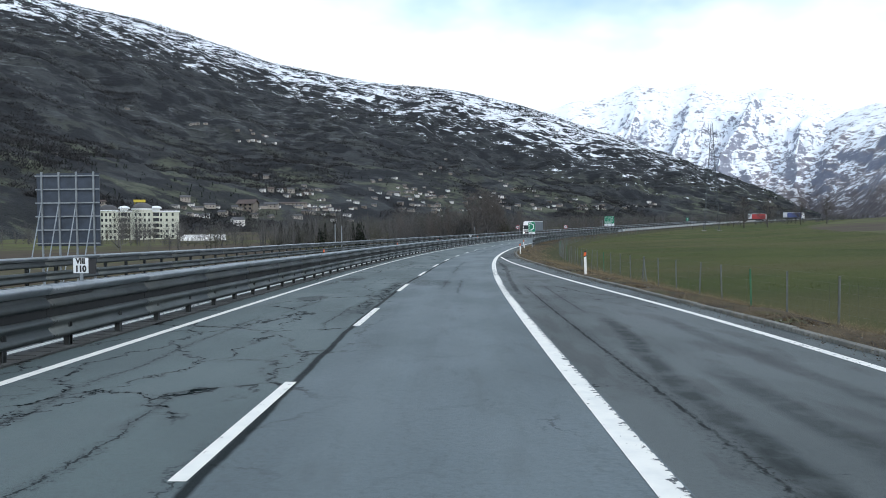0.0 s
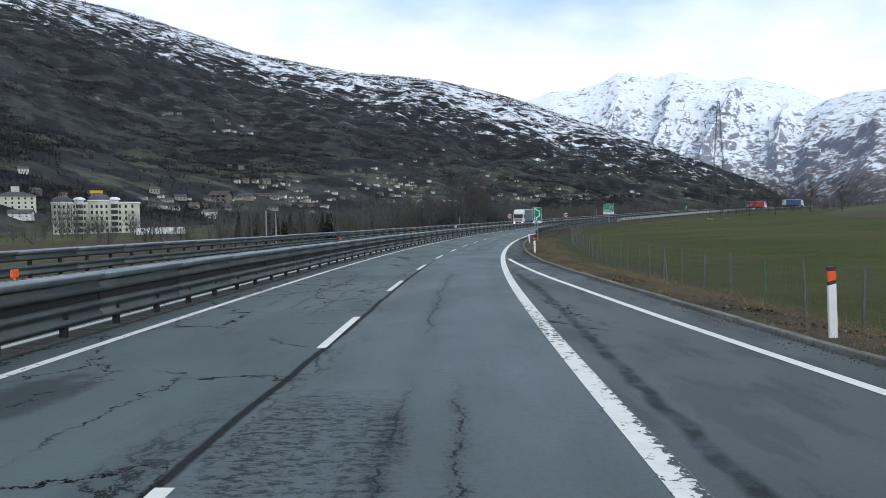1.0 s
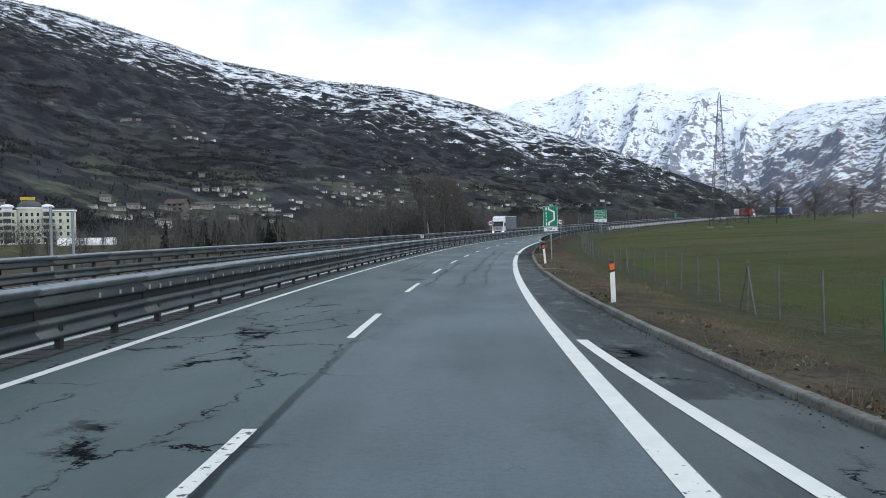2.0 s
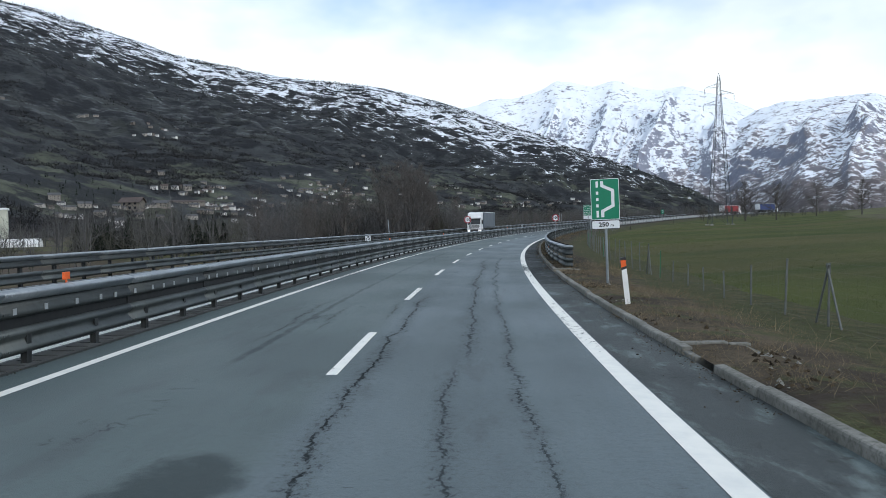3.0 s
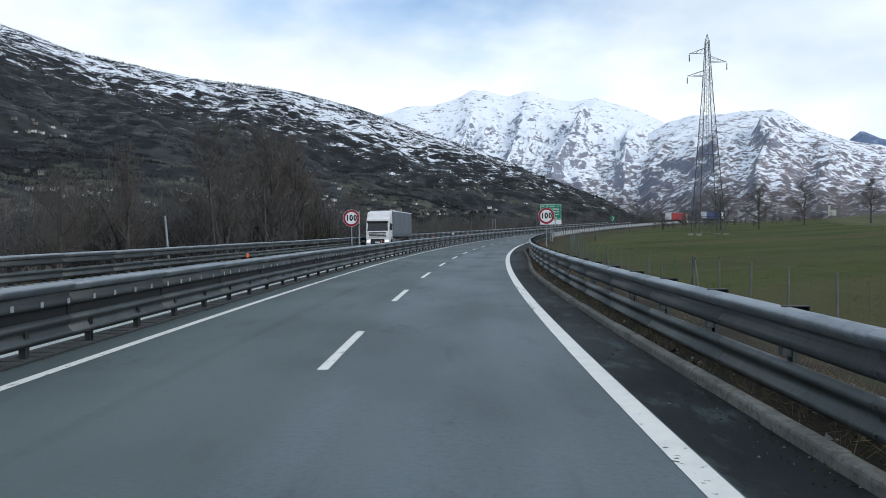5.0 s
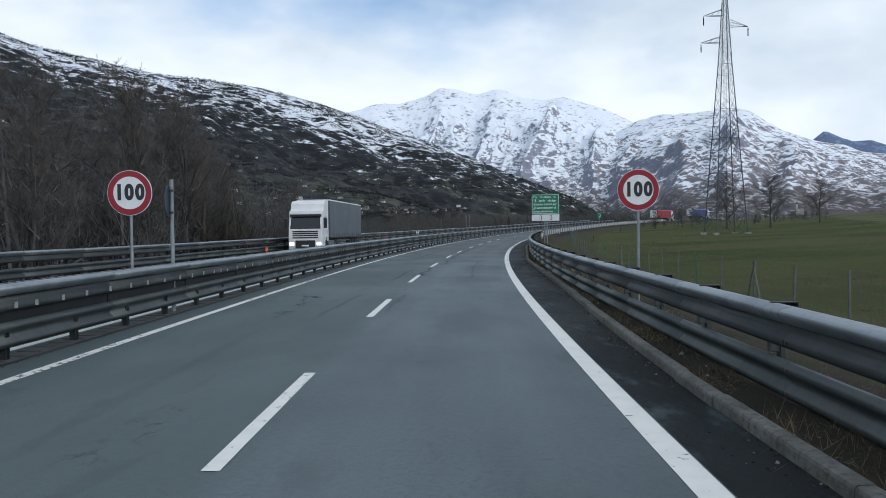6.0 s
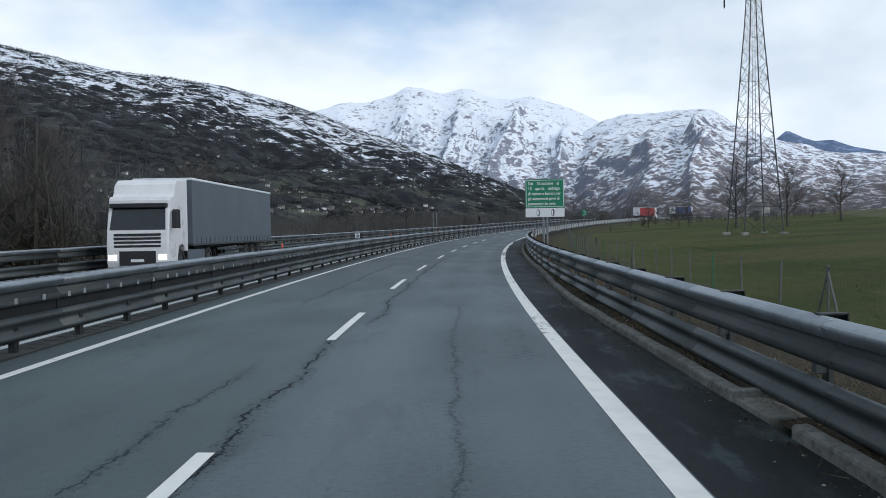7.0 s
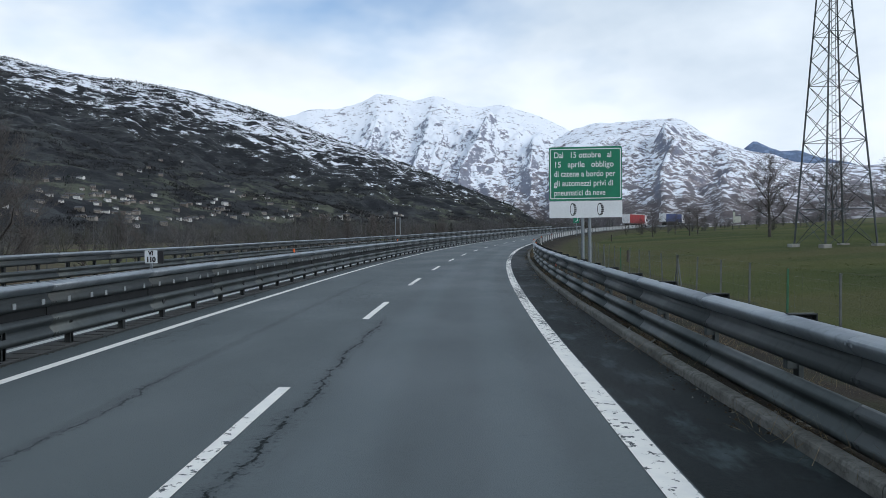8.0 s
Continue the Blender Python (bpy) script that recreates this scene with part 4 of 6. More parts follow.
    bmesh.ops.recalc_face_normals(bm, faces=bm.faces)
    me = bm_mesh(name, bm, material)
    me.polygons.foreach_set("use_smooth", [True] * len(me.polygons))
    return me


POST_ME = bm_mesh("post", boxes((-0.05, 0.05, -0.035, 0.035, -0.3, 1.0), (-0.05, -0.042, -0.06, 0.06, -0.3, 1.0), (0.042, 0.05, -0.06, 0.06, -0.3, 1.0)), M_POST)
POST_SHORT = bm_mesh("post", boxes((-0.05, 0.05, -0.035, 0.035, -0.3, 0.5), (-0.05, -0.042, -0.06, 0.06, -0.3, 0.5), (0.042, 0.05, -0.06, 0.06, -0.3, 0.5)), M_POST)
POST_TALL = bm_mesh("post", boxes((-0.03, 0.03, -0.05, 0.05, -0.3, 1.05), (-0.03, -0.022, -0.07, 0.07, -0.3, 1.05), bevel=0.006), M_ZINC_OLD)
SPACER_ME = bm_mesh("spacer", boxes((-0.06, 0.09, -0.05, 0.05, -0.09, 0.09), bevel=0.01), M_ZINC_OLD)
PLATE_ME = bm_mesh("plate", boxes((0.0, 0.012, -0.045, 0.045, -0.045, 0.045), bevel=0.004), M_PLATE)
REFLECTOR_ME = bm_mesh("reflector", boxes((-0.02, 0.02, -0.09, 0.09, 0.0, 0.12), (-0.012, 0.012, -0.02, 0.02, -0.06, 0.0), bevel=0.008), M_ORANGE)
SHELF_ME = bm_mesh("bracket", boxes((-0.02, 0.26, -0.05, 0.05, 0.0, 0.012), (0.25, 0.262, -0.05, 0.05, -0.12, 0.0), (0.0, 0.25, 0.042, 0.05, -0.11, 0.0)), M_POST)


def wobble(s, seed):
    return 0.012 * math.sin(s * 0.21 + seed) + 0.005 * math.sin(s * 0.57 + 2.0 * seed)


def beam_row(rail, mesh, s0, s1, lat, h, side, seed, amount=1.0, tall=1.0):
    """Lapped lengths of beam. side 1: the face looks to the right of the road."""
    s = s0
    while s < s1 - 0.1:
        f = lat if callable(lat) else (lambda q: lat)
        a = Vector(road_point(s, f(s) + amount * wobble(s, seed), h + amount * 0.6 * wobble(s, seed + 1)))
        b = Vector(road_point(s + SECTION, f(s + SECTION) + amount * wobble(s + SECTION, seed), h + amount * 0.6 * wobble(s + SECTION, seed + 1)))
        if side < 0:
            a, b = b, a
        d = b - a
        share("top_rail" if mesh is RAIL_TOP else "beam", mesh, pose(*a, math.degrees(math.atan2(d.z, d.xy.length)), 0, math.degrees(math.atan2(-d.x, d.y))) @ Matrix.Diagonal((1, 1, tall, 1)), rail)
        s += SECTION


# median: beams on both faces of one row of posts
rail = tagged(new("guard_rail"), "double-faced galvanised steel guard rail on the median", "guard rail", "guard rails")
for side, lat in ((1, -4.52), (-1, -4.72)):
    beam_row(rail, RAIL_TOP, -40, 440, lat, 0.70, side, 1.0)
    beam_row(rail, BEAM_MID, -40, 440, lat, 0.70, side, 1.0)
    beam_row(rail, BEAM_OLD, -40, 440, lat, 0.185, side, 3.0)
s = -39.0
rnd = random.Random(8)
while s < 440:
    share("post", POST_SHORT, road_pose(s - 0.3, -4.53 + rnd.uniform(-0.01, 0.01), 0.0, rnd.uniform(-3, 3)) @ pose(0, 0, 0, 0, rnd.uniform(-0.8, 0.8)), rail)
    s += 2.0
# drain channel covers along the median; a black plate paints the slots' shade
COVER_ME = bm_mesh("drain_cover", boxes(*[(-0.19, 0.19, 0.45 * i + 0.035, 0.45 * i + 0.415, -0.03, 0.022) for i in range(4)], (-0.21, -0.19, 0.0, 1.8, -0.03, 0.022), (0.19, 0.21, 0.0, 1.8, -0.03, 0.022)), M_COVER)
SLOT_SHADE_ME = bm_mesh("drain_channel", boxes((-0.19, 0.19, 0.0, 1.8, -0.02, 0.006)), M_BLACK)
s = -12.0
while s < 290:
    share("drain_cover", COVER_ME, road_pose(s, -4.60, 0.0, 0, level=False), median)
    share("drain_channel", SLOT_SHADE_ME, road_pose(s, -4.60, 0.0, 0, level=False), median)
    s += 1.8
# Added dark core that stands for the shade between the beam pairs.
GAP_SHADE_ME = bm_mesh("stiffener", boxes((-0.085, 0.085, 0.0, SECTION + 0.03, 0.50, 0.90), (-0.03, 0.03, 0.0, SECTION + 0.03, 0.24, 0.44)), M_GAP_SHADE)
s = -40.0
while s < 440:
    share("stiffener", GAP_SHADE_ME, road_pose(s, -4.62, 0.0, 0, level=False), rail)
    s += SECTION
s = 74.0
while s < 300:
    share("plate", PLATE_ME, road_pose(s, -4.452 + wobble(s, 1.0), 0.785 + rnd.uniform(-0.01, 0.01)), rail)
    s += rnd.choice((0.55, 0.8, 0.8, 0.9))
for s in (13.5, 41.4, 70.0, 98.0, 135.5, 162.8, 191.6, 220.0, 249.4, 278.0):
    share("reflector", REFLECTOR_ME, road_pose(s, -4.6, 1.13), rail)

# far side of the opposite carriageway
rail = tagged(new("guard_rail"), "weathered steel guard rail beyond the opposite carriageway", "guard rail", "guard rails")
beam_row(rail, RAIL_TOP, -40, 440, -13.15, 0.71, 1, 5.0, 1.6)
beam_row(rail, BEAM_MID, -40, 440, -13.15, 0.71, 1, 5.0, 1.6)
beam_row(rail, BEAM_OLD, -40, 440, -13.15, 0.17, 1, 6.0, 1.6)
s = -39.0
while s < 440:
    share("post", POST_ME, road_pose(s, -13.28, 0.04, rnd.uniform(-3, 3)), rail)
    s += 2.0

# right side, from its raised end
rail_lat = curve_of((118, 5.62), (124, 5.56), (132, 5.47), (150, 5.44), (290, 5.44))
rail = old_rail = tagged(new("guard_rail"), "two-beam steel guard rail behind the shoulder kerb", "guard rail", "guard rails")
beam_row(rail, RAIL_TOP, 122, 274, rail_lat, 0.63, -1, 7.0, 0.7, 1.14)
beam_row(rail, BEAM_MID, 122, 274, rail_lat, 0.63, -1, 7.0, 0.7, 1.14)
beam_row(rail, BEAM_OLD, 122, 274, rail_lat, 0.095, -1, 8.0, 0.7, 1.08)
s = 124.1
while s < 274:
    share("post", POST_TALL, road_pose(s, rail_lat(s) + 0.12, 0.0, rnd.uniform(-3, 3)), rail)
    share("spacer", SPACER_ME, road_pose(s, rail_lat(s) + 0.04, 0.62, 0), rail)
    share("bracket", SHELF_ME, road_pose(s, rail_lat(s) + 0.03, 1.075, rnd.uniform(-4, 4)), rail)
    s += 2.65
for s in (137.0, 165.0, 193.8, 222.0, 250.0):
    share("reflector", REFLECTOR_ME, road_pose(s, rail_lat(s) - 0.06, 0.61) @ Matrix.Diagonal((0.8, 0.7, 0.6, 1)), rail)

# brighter rail along the far bend
rail = tagged(new("guard_rail"), "bright galvanised guard rail along the far bend", "guard rail", "guard rails")
TOP_PALE, BEAM_PALE = beam_mesh("top_rail", SECTION + 0.06, M_PALEZINC, TOP_RAIL), beam_mesh("beam", SECTION + 0.06, M_PALEZINC)
# pale plate added behind the beams to fill the gap between them
BACK_PALE = bm_mesh("stiffener", boxes((-0.02, 0.02, 0.0, SECTION + 0.03, 0.42, 1.0)), M_PALEZINC)
for s in np.arange(280, 462, SECTION):
    for name, me, h in (("top_rail", TOP_PALE, 0.66), ("beam", BEAM_PALE, 0.3)):
        share(name, me, road_pose(s + SECTION, 5.5, h, 180, level=True), rail)
    share("stiffener", BACK_PALE, road_pose(s, 5.56, 0.0, 0), rail)
    share("post", POST_TALL, road_pose(s, 5.64, 0.0), rail)
rail = old_rail
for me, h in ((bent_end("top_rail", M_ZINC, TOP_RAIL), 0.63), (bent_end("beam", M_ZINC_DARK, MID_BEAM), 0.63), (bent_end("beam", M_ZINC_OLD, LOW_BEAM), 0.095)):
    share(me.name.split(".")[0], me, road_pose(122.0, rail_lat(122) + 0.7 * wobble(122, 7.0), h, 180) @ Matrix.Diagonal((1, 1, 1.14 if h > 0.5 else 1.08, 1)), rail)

# ---------------------------------------------------------------- signs and posts


def text_mesh(name, text, size, material, parent, m, align="CENTER", stretch=1.0, depth=0.002, bold=0.0):
    cu = bpy.data.curves.new(name, "FONT")
    cu.body, cu.size, cu.align_x, cu.align_y, cu.extrude, cu.offset = text, size, align, "CENTER", depth, bold
    tmp = bpy.data.objects.new(name, cu)
    scene.collection.objects.link(tmp)
    bpy.context.view_layer.update()
    me = bpy.data.meshes.new_from_object(tmp.evaluated_get(bpy.context.evaluated_depsgraph_get()))
    bpy.data.objects.remove(tmp)
    bpy.data.curves.remove(cu)
    me.materials.clear()
    me.materials.append(material)
    ob = share(name, me, m @ Matrix.Diagonal((stretch, 1, 1, 1)), parent)
    return ob


FACE = pose(0, 0, 0, 90, 0, 0)   # text that stands up and looks back down the road


def rounded(bm, w, h, y0, y1, r=0.05, cx=0.0, cz=0.0, n=5):
    """A plate with rounded corners, upright, thickness along y."""
    pts = []
    for sx, sz, a0 in ((1, 1, 0), (-1, 1, 90), (-1, -1, 180), (1, -1, 270)):
        for i in range(n + 1):
            a = radians(a0 + 90 * i / n)
            pts.append((cx + sx * (w / 2 - r) + math.cos(a) * r, cz + sz * (h / 2 - r) + math.sin(a) * r))
    f = [bm.verts.new((x, y0, z)) for x, z in pts]
    b = [bm.verts.new((x, y1, z)) for x, z in pts]
    bm.faces.new(f)
    bm.faces.new(b[::-1])
    k = len(pts)
    for i in range(k):
        bm.faces.new((f[(i + 1) % k], f[i], b[i], b[(i + 1) % k]))
    return bm


def plate(w, h, y0, y1, r=0.05, cx=0.0, cz=0.0):
    return rounded(bmesh.new(), w, h, y0, y1, r, cx, cz)


def pole(r, z0, z1, n=12, x=0.0, y=0.0):
    bm = bmesh.new()
    tube(bm, (x, y, z0), (x, y, z1), r, r, n)
    return bm


def poly(bm, pts, y):
    bm.faces.new([bm.verts.new((x, y, z)) for x, z in pts])


def layby_sign():
    sg = thing("road_sign", road_pose(112.0, 6.09, 0.03) @ pose(0, 0, 0, 0, -1.2, -4), "green lay-by sign with a white distance plate on a grey pole", "road sign")
    part("pole", pole(0.045, -0.4, 3.3, 12, 0, 0.06), M_ZINC, sg)
    z0 = 2.12
    bd = part("board", plate(0.92, 1.34, 0.0, 0.025, 0.04, 0, z0 + 0.67), M_SIGNWHITE, sg, "green board with white lay-by symbol")
    part("board_face", plate(0.885, 1.305, -0.004, 0.0, 0.035, 0, z0 + 0.67), M_GREEN, bd)
    bm = bmesh.new()
    y = -0.007
    # taper out and back
    poly(bm, [(-0.14, 1.26), (-0.04, 1.26), (-0.04, 1.14), (0.30, 0.98), (0.30, 0.42), (-0.04, 0.25), (-0.04, 0.08), (-0.14, 0.08), (-0.14, 0.31), (0.20, 0.48), (0.20, 0.92), (-0.14, 1.08)], y)
    for x0, x1, a, b in ((-0.29, -0.21, 1.06, 1.26), (-0.29, -0.21, 0.83, 0.93), (-0.29, -0.21, 0.62, 0.72), (-0.29, -0.21, 0.41, 0.51), (-0.29, -0.21, 0.08, 0.30)):
        poly(bm, [(x0, b), (x1, b), (x1, a), (x0, a)], y)
    for v in bm.verts:
        v.co.z += z0
    part("symbol", bm, M_SIGNWHITE, bd)
    pl = part("distance_plate", plate(0.92, 0.29, 0.0, 0.02, 0.04, 0, z0 - 0.165), M_BLACK, sg, "white plate with black rim")
    part("plate_face", plate(0.885, 0.255, -0.004, 0.0, 0.035, 0, z0 - 0.165), M_SIGNWHITE, pl)
    text_mesh("writing", "250", 0.19, M_BLACK, pl, pose(-0.07, -0.007, z0 - 0.165) @ FACE, stretch=1.15, bold=0.006)
    text_mesh("writing", "m", 0.14, M_BLACK, pl, pose(0.2, -0.007, z0 - 0.19) @ FACE, bold=0.002)


layby_sign()
far_sign = thing("road_sign", road_pose(374.0, 6.1, 0.03, -3), "small far green lay-by sign on a grey pole", "road sign")
part("pole", pole(0.045, -0.4, 3.9, 10, 0, 0.06), M_ZINC, far_sign)
far_board = part("board", plate(1.1, 1.5, 0.0, 0.025, 0.04, 0, 3.2), M_GREEN, far_sign)
bm = bmesh.new()
poly(bm, [(x, z + 2.53) for x, z in ((-0.14, 1.26), (-0.04, 1.26), (-0.04, 1.14), (0.30, 0.98), (0.30, 0.42), (-0.04, 0.25), (-0.04, 0.08), (-0.14, 0.08), (-0.14, 0.31), (0.20, 0.48), (0.20, 0.92), (-0.14, 1.08))], -0.006)
part("symbol", bm, M_SIGNWHITE, far_board)


def winter_sign():
    sg = thing("road_sign", road_pose(252.3, 6.8, 0.0, -2), "large green winter-tyre notice with a white tyre plate below", "road sign")
    for x in (-0.12, 0.16):
        part("pole", pole(0.07, -0.6, 5.2, 12, x, 0.12), M_ZINC, sg)
    for z in (2.7, 3.6, 4.9):
        part("bracket", boxes((-1.3, 1.3, 0.03, 0.07, z - 0.03, z + 0.03)), M_ZINC, sg)
    w = 2.95
    bd = part("board", plate(w, 2.2, 0.0, 0.03, 0.08, 0, 4.28), M_GREEN, sg, "green board with white rim and lettering")
    bm = bmesh.new()
    for x0, x1, z0, z1 in ((-w / 2 + 0.06, w / 2 - 0.06, 5.27, 5.305), (-w / 2 + 0.06, w / 2 - 0.06, 3.255, 3.29), (-w / 2 + 0.04, -w / 2 + 0.075, 3.28, 5.28), (w / 2 - 0.075, w / 2 - 0.04, 3.28, 5.28)):
        poly(bm, [(x0, z1), (x1, z1), (x1, z0), (x0, z0)], -0.004)
    part("rim", bm, M_SIGNWHITE, bd)
    for i, line in enumerate(("Dal   15 ottobre   al", "15   aprile   obbligo", "di catene a bordo per", "gli automezzi privi di", "pneumatici da neve")):
        text_mesh("writing", line, 0.335, M_SIGNWHITE, bd, pose(-1.28, -0.006, 5.04 - i * 0.385) @ FACE, "LEFT", (0.86, 0.92, 0.84, 0.86, 0.80)[i], bold=0.004)
    pl = part("tyre_plate", plate(w, 0.68, 0.0, 0.03, 0.03, 0, 2.82), M_SIGNWHITE, sg, "white plate with two tyre pictures")
    for x, mat in ((-0.5, M_ZINC_OLD), (0.6, M_BLACK)):
        bm = bmesh.new()
        for k in range(9):
            a, b = -math.pi / 2 + k * math.pi / 9, -math.pi / 2 + (k + 0.75) * math.pi / 9
            for cx, sx in ((x + 0.03, 0.10), (x - 0.05, 0.13)):
                poly(bm, [(cx + sx * math.cos(a) - 0.05, 2.82 + 0.25 * math.sin(a)), (cx + sx * math.cos(a), 2.82 + 0.25 * math.sin(a)), (cx + sx * math.cos(b), 2.82 + 0.25 * math.sin(b)), (cx + sx * math.cos(b) - 0.05, 2.82 + 0.25 * math.sin(b))][::-1], -0.005)
        for k in range(16):
            a, b = k * math.pi / 8, (k + 1) * math.pi / 8
            poly(bm, [(x - 0.03 + 0.11 * math.cos(a), 2.82 + 0.26 * math.sin(a)), (x - 0.03 + 0.11 * math.cos(b), 2.82 + 0.26 * math.sin(b)), (x - 0.03 + 0.085 * math.cos(b), 2.82 + 0.22 * math.sin(b)), (x - 0.03 + 0.085 * math.cos(a), 2.82 + 0.22 * math.sin(a))][::-1], -0.004)
        part("tyre_picture", bm, mat, pl)


winter_sign()


def disc(bm, r, y0, y1, cz, n=40, r_in=0.0):
    f = [bm.verts.new((math.cos(2 * math.pi * i / n) * r, y0, cz + math.sin(2 * math.pi * i / n) * r)) for i in range(n)]
    b = [bm.verts.new((math.cos(2 * math.pi * i / n) * r, y1, cz + math.sin(2 * math.pi * i / n) * r)) for i in range(n)]
    bm.faces.new(f)
    bm.faces.new(b[::-1])
    for i in range(n):
        bm.faces.new((f[(i + 1) % n], f[i], b[i], b[(i + 1) % n]))
    return bm


def speed_sign(m, cz, foot):
    sg = thing("speed_sign", m, "round white speed limit sign with a red rim", "road sign", "speed limit signs")
    part("pole", pole(0.03, foot, cz + 0.3, 10, 0, 0.05), M_ZINC, sg)
    pl = part("disc", disc(bmesh.new(), 0.45, 0.0, 0.02, cz), M_SIGNWHITE, sg)
    part("rim", disc(bmesh.new(), 0.44, -0.004, 0.0, cz), M_SIGNRED, pl)
    part("disc_face", disc(bmesh.new(), 0.325, -0.008, -0.004, cz), M_SIGNWHITE, pl)
    for x, figure in ((-0.205, "1"), (-0.005, "0"), (0.21, "0")):
        text_mesh("figure", figure, 0.41, M_BLACK, pl, pose(x, -0.011, cz) @ FACE, stretch=0.84, bold=0.022)


speed_sign(road_pose(181.2, -4.6, 0.0, 0), 2.6, 0.6)
speed_sign(road_pose(183.0, 5.85, 0.0, -3), 2.75, -0.4)


def km_marker(s, numeral):
    mk = thing("distance_marker", road_pose(s, -4.62, 1.05, -10), "small white kilometre plate with black figures on the median rail", "road sign", "kilometre plates")
    part("stem", boxes((-0.03, 0.03, 0.0, 0.02, -0.12, 0.2)), M_ZINC, mk)
    pl = part("plate", plate(0.30, 0.28, -0.012, 0.0, 0.015, 0, 0.31), M_SIGNWHITE, mk)
    part("dark_plate", plate(0.14, 0.26, 0.0, 0.02, 0.01, 0.22, 0.29), M_BLACK, mk)
    text_mesh("writing", numeral, 0.135, M_BLACK, pl, pose(0, -0.016, 0.385) @ FACE, bold=0.006)
    text_mesh("writing", "110", 0.15, M_BLACK, pl, pose(0, -0.016, 0.245) @ FACE, bold=0.008)


for s, numeral in ((17.4, "VIII"), (128.3, "VII"), (236.4, "VI")):
    km_marker(s, numeral)


def delineator(s, lat, h=0.0, lean=0.0):
    d = thing("delineator", road_pose(s, lat, h, 0) @ pose(0, 0, 0, 0, lean), "white roadside marker post with black and orange top", "marker post", "marker posts")
    prof = [(-0.062, -0.05), (0.062, -0.05), (0.045, 0.05), (-0.045, 0.05)]

    def seg(z0, z1, slope=0.0):
        bm = bmesh.new()
        lo = [bm.verts.new((x, y, z0 + (slope if x > 0 and z0 > 0 else 0))) for x, y in prof]
        hi = [bm.verts.new((x, y, z1 + (slope if x > 0 else 0))) for x, y in prof]
        bm.faces.new(hi)
        bm.faces.new(lo[::-1])
        for i in range(4):
            j = (i + 1) % 4
            bm.faces.new((lo[i], lo[j], hi[j], hi[i]))
        return bm
    part("shaft", seg(-0.3, 0.80, 0.03), M_WHITE, d)
    part("black_band", seg(0.80, 0.86, 0.03), M_BLACK, d)
    part("reflector", seg(0.86, 1.03, 0.03), M_ORANGE, d)
    part("cap", seg(1.03, 1.10, 0.0), M_BLACK, d)


for s, lat, h, lean in ((42.2, 8.10, 0.14, -2), (80.5, 5.75, 0.05, -2), (104.5, 5.43, 0.10, -5.5), (276.0, 5.6, 0.05, 0), (290.0, 5.4, 0.05, 1), (312.0, 5.5, 0.05, 0), (335.0, 5.5, 0.05, 0)):
    delineator(s, lat, h, lean)


def sign_from_behind(s, lat, w, z0, z1):
    """A large board for the other carriageway, of which the back shows."""
    sg = thing("road_sign", road_pose(s, lat, -0.6, 0), "large dark sign board seen from behind on steel struts", "road sign", "sign boards seen from behind")
    bd = part("board", boxes((-w / 2, w / 2, 0.1, 0.14, z0, z1)), M_SIGNBACK, sg)
    n = 4
    for i in range(n):
        x = -w / 2 + 0.25 + i * (w - 0.5) / (n - 1)
        part("upright", boxes((x - 0.035, x + 0.035, 0.03, 0.1, -0.5, z1 + 0.06)), M_ZINC, sg)
        bm = bmesh.new()
        tube(bm, (x, 0.03, z0 + (z1 - z0) * 0.6), (x - 0.05, -1.5, -0.5), 0.03, 0.03, 6)
        part("strut", bm, M_ZINC, sg)
    for k in range(6):
        z = z0 + 0.12 + k * (z1 - z0 - 0.24) / 5
        part("cross_bar", boxes((-w / 2 - 0.03, w / 2 + 0.03, 0.0, 0.03, z - 0.03, z + 0.03)), M_ZINC, sg)
    return bd


sign_from_behind(38.5, -15.7, 2.9, 2.0, 5.3)
sign_from_behind(246.8, -16.0, 2.7, 1.7, 4.6)
for s, lat, h, lean in ((179.6, -13.9, 2.9, -4.0),):
    p = thing("marker_pole", road_pose(s, lat, -0.2, 0) @ pose(0, 0, 0, 0, lean), "pale leaning pole with a small dark head behind the rail", "pole", "leaning poles")
    part("shaft", pole(0.06, -0.3, h, 10), M_ZINC, p)
    part("head", pole(0.085, h, h + 0.18, 10), M_BLACK, p)
sg = thing("road_sign", road_pose(183.35, -4.62, 0.0, 95), "round traffic sign turned away on a pale pole", "road sign")
part("pole", pole(0.045, 0.0, 3.0, 12, 0, -0.05), M_ZINC, sg)
bm = bmesh.new()
disc(bm, 0.36, 0.0, 0.02, 2.5)
part("disc", bm, M_SIGNBACK, sg, "dark back of a round sign")
for z in (2.25, 2.75):
    part("clamp", boxes((-0.06, 0.06, -0.1, 0.0, z - 0.025, z + 0.025), bevel=0.005), M_ZINC_OLD, sg)
for s, lat, h in ((326.0, -15.2, 3.9), (326.2, -14.6, 3.9), (92.0, -15.6, 3.4), (92.6, -15.0, 3.2)):
    p = thing("pole", road_pose(s, lat, -0.4, 0), "thin grey steel pole behind the far guard rail", "pole", "thin steel poles")
    part("shaft", pole(0.06, -0.4, h, 10), M_ZINC, p)

# ---------------------------------------------------------------- field fence
fence = tagged(new("fence"), "thin wire fence on grey posts along the meadow", "fence")
fence_lat = curve_of((-60, 11.6), (20, 11.2), (45, 10.4), (80, 9.9), (130, 9.6), (420, 9.6))
FP_ME = bm_mesh("fence_post", boxes((-0.022, 0.022, -0.022, 0.022, -0.3, 1.5), (-0.026, 0.026, -0.026, 0.026, 1.5, 1.53), bevel=0.004), M_FENCEPOST)
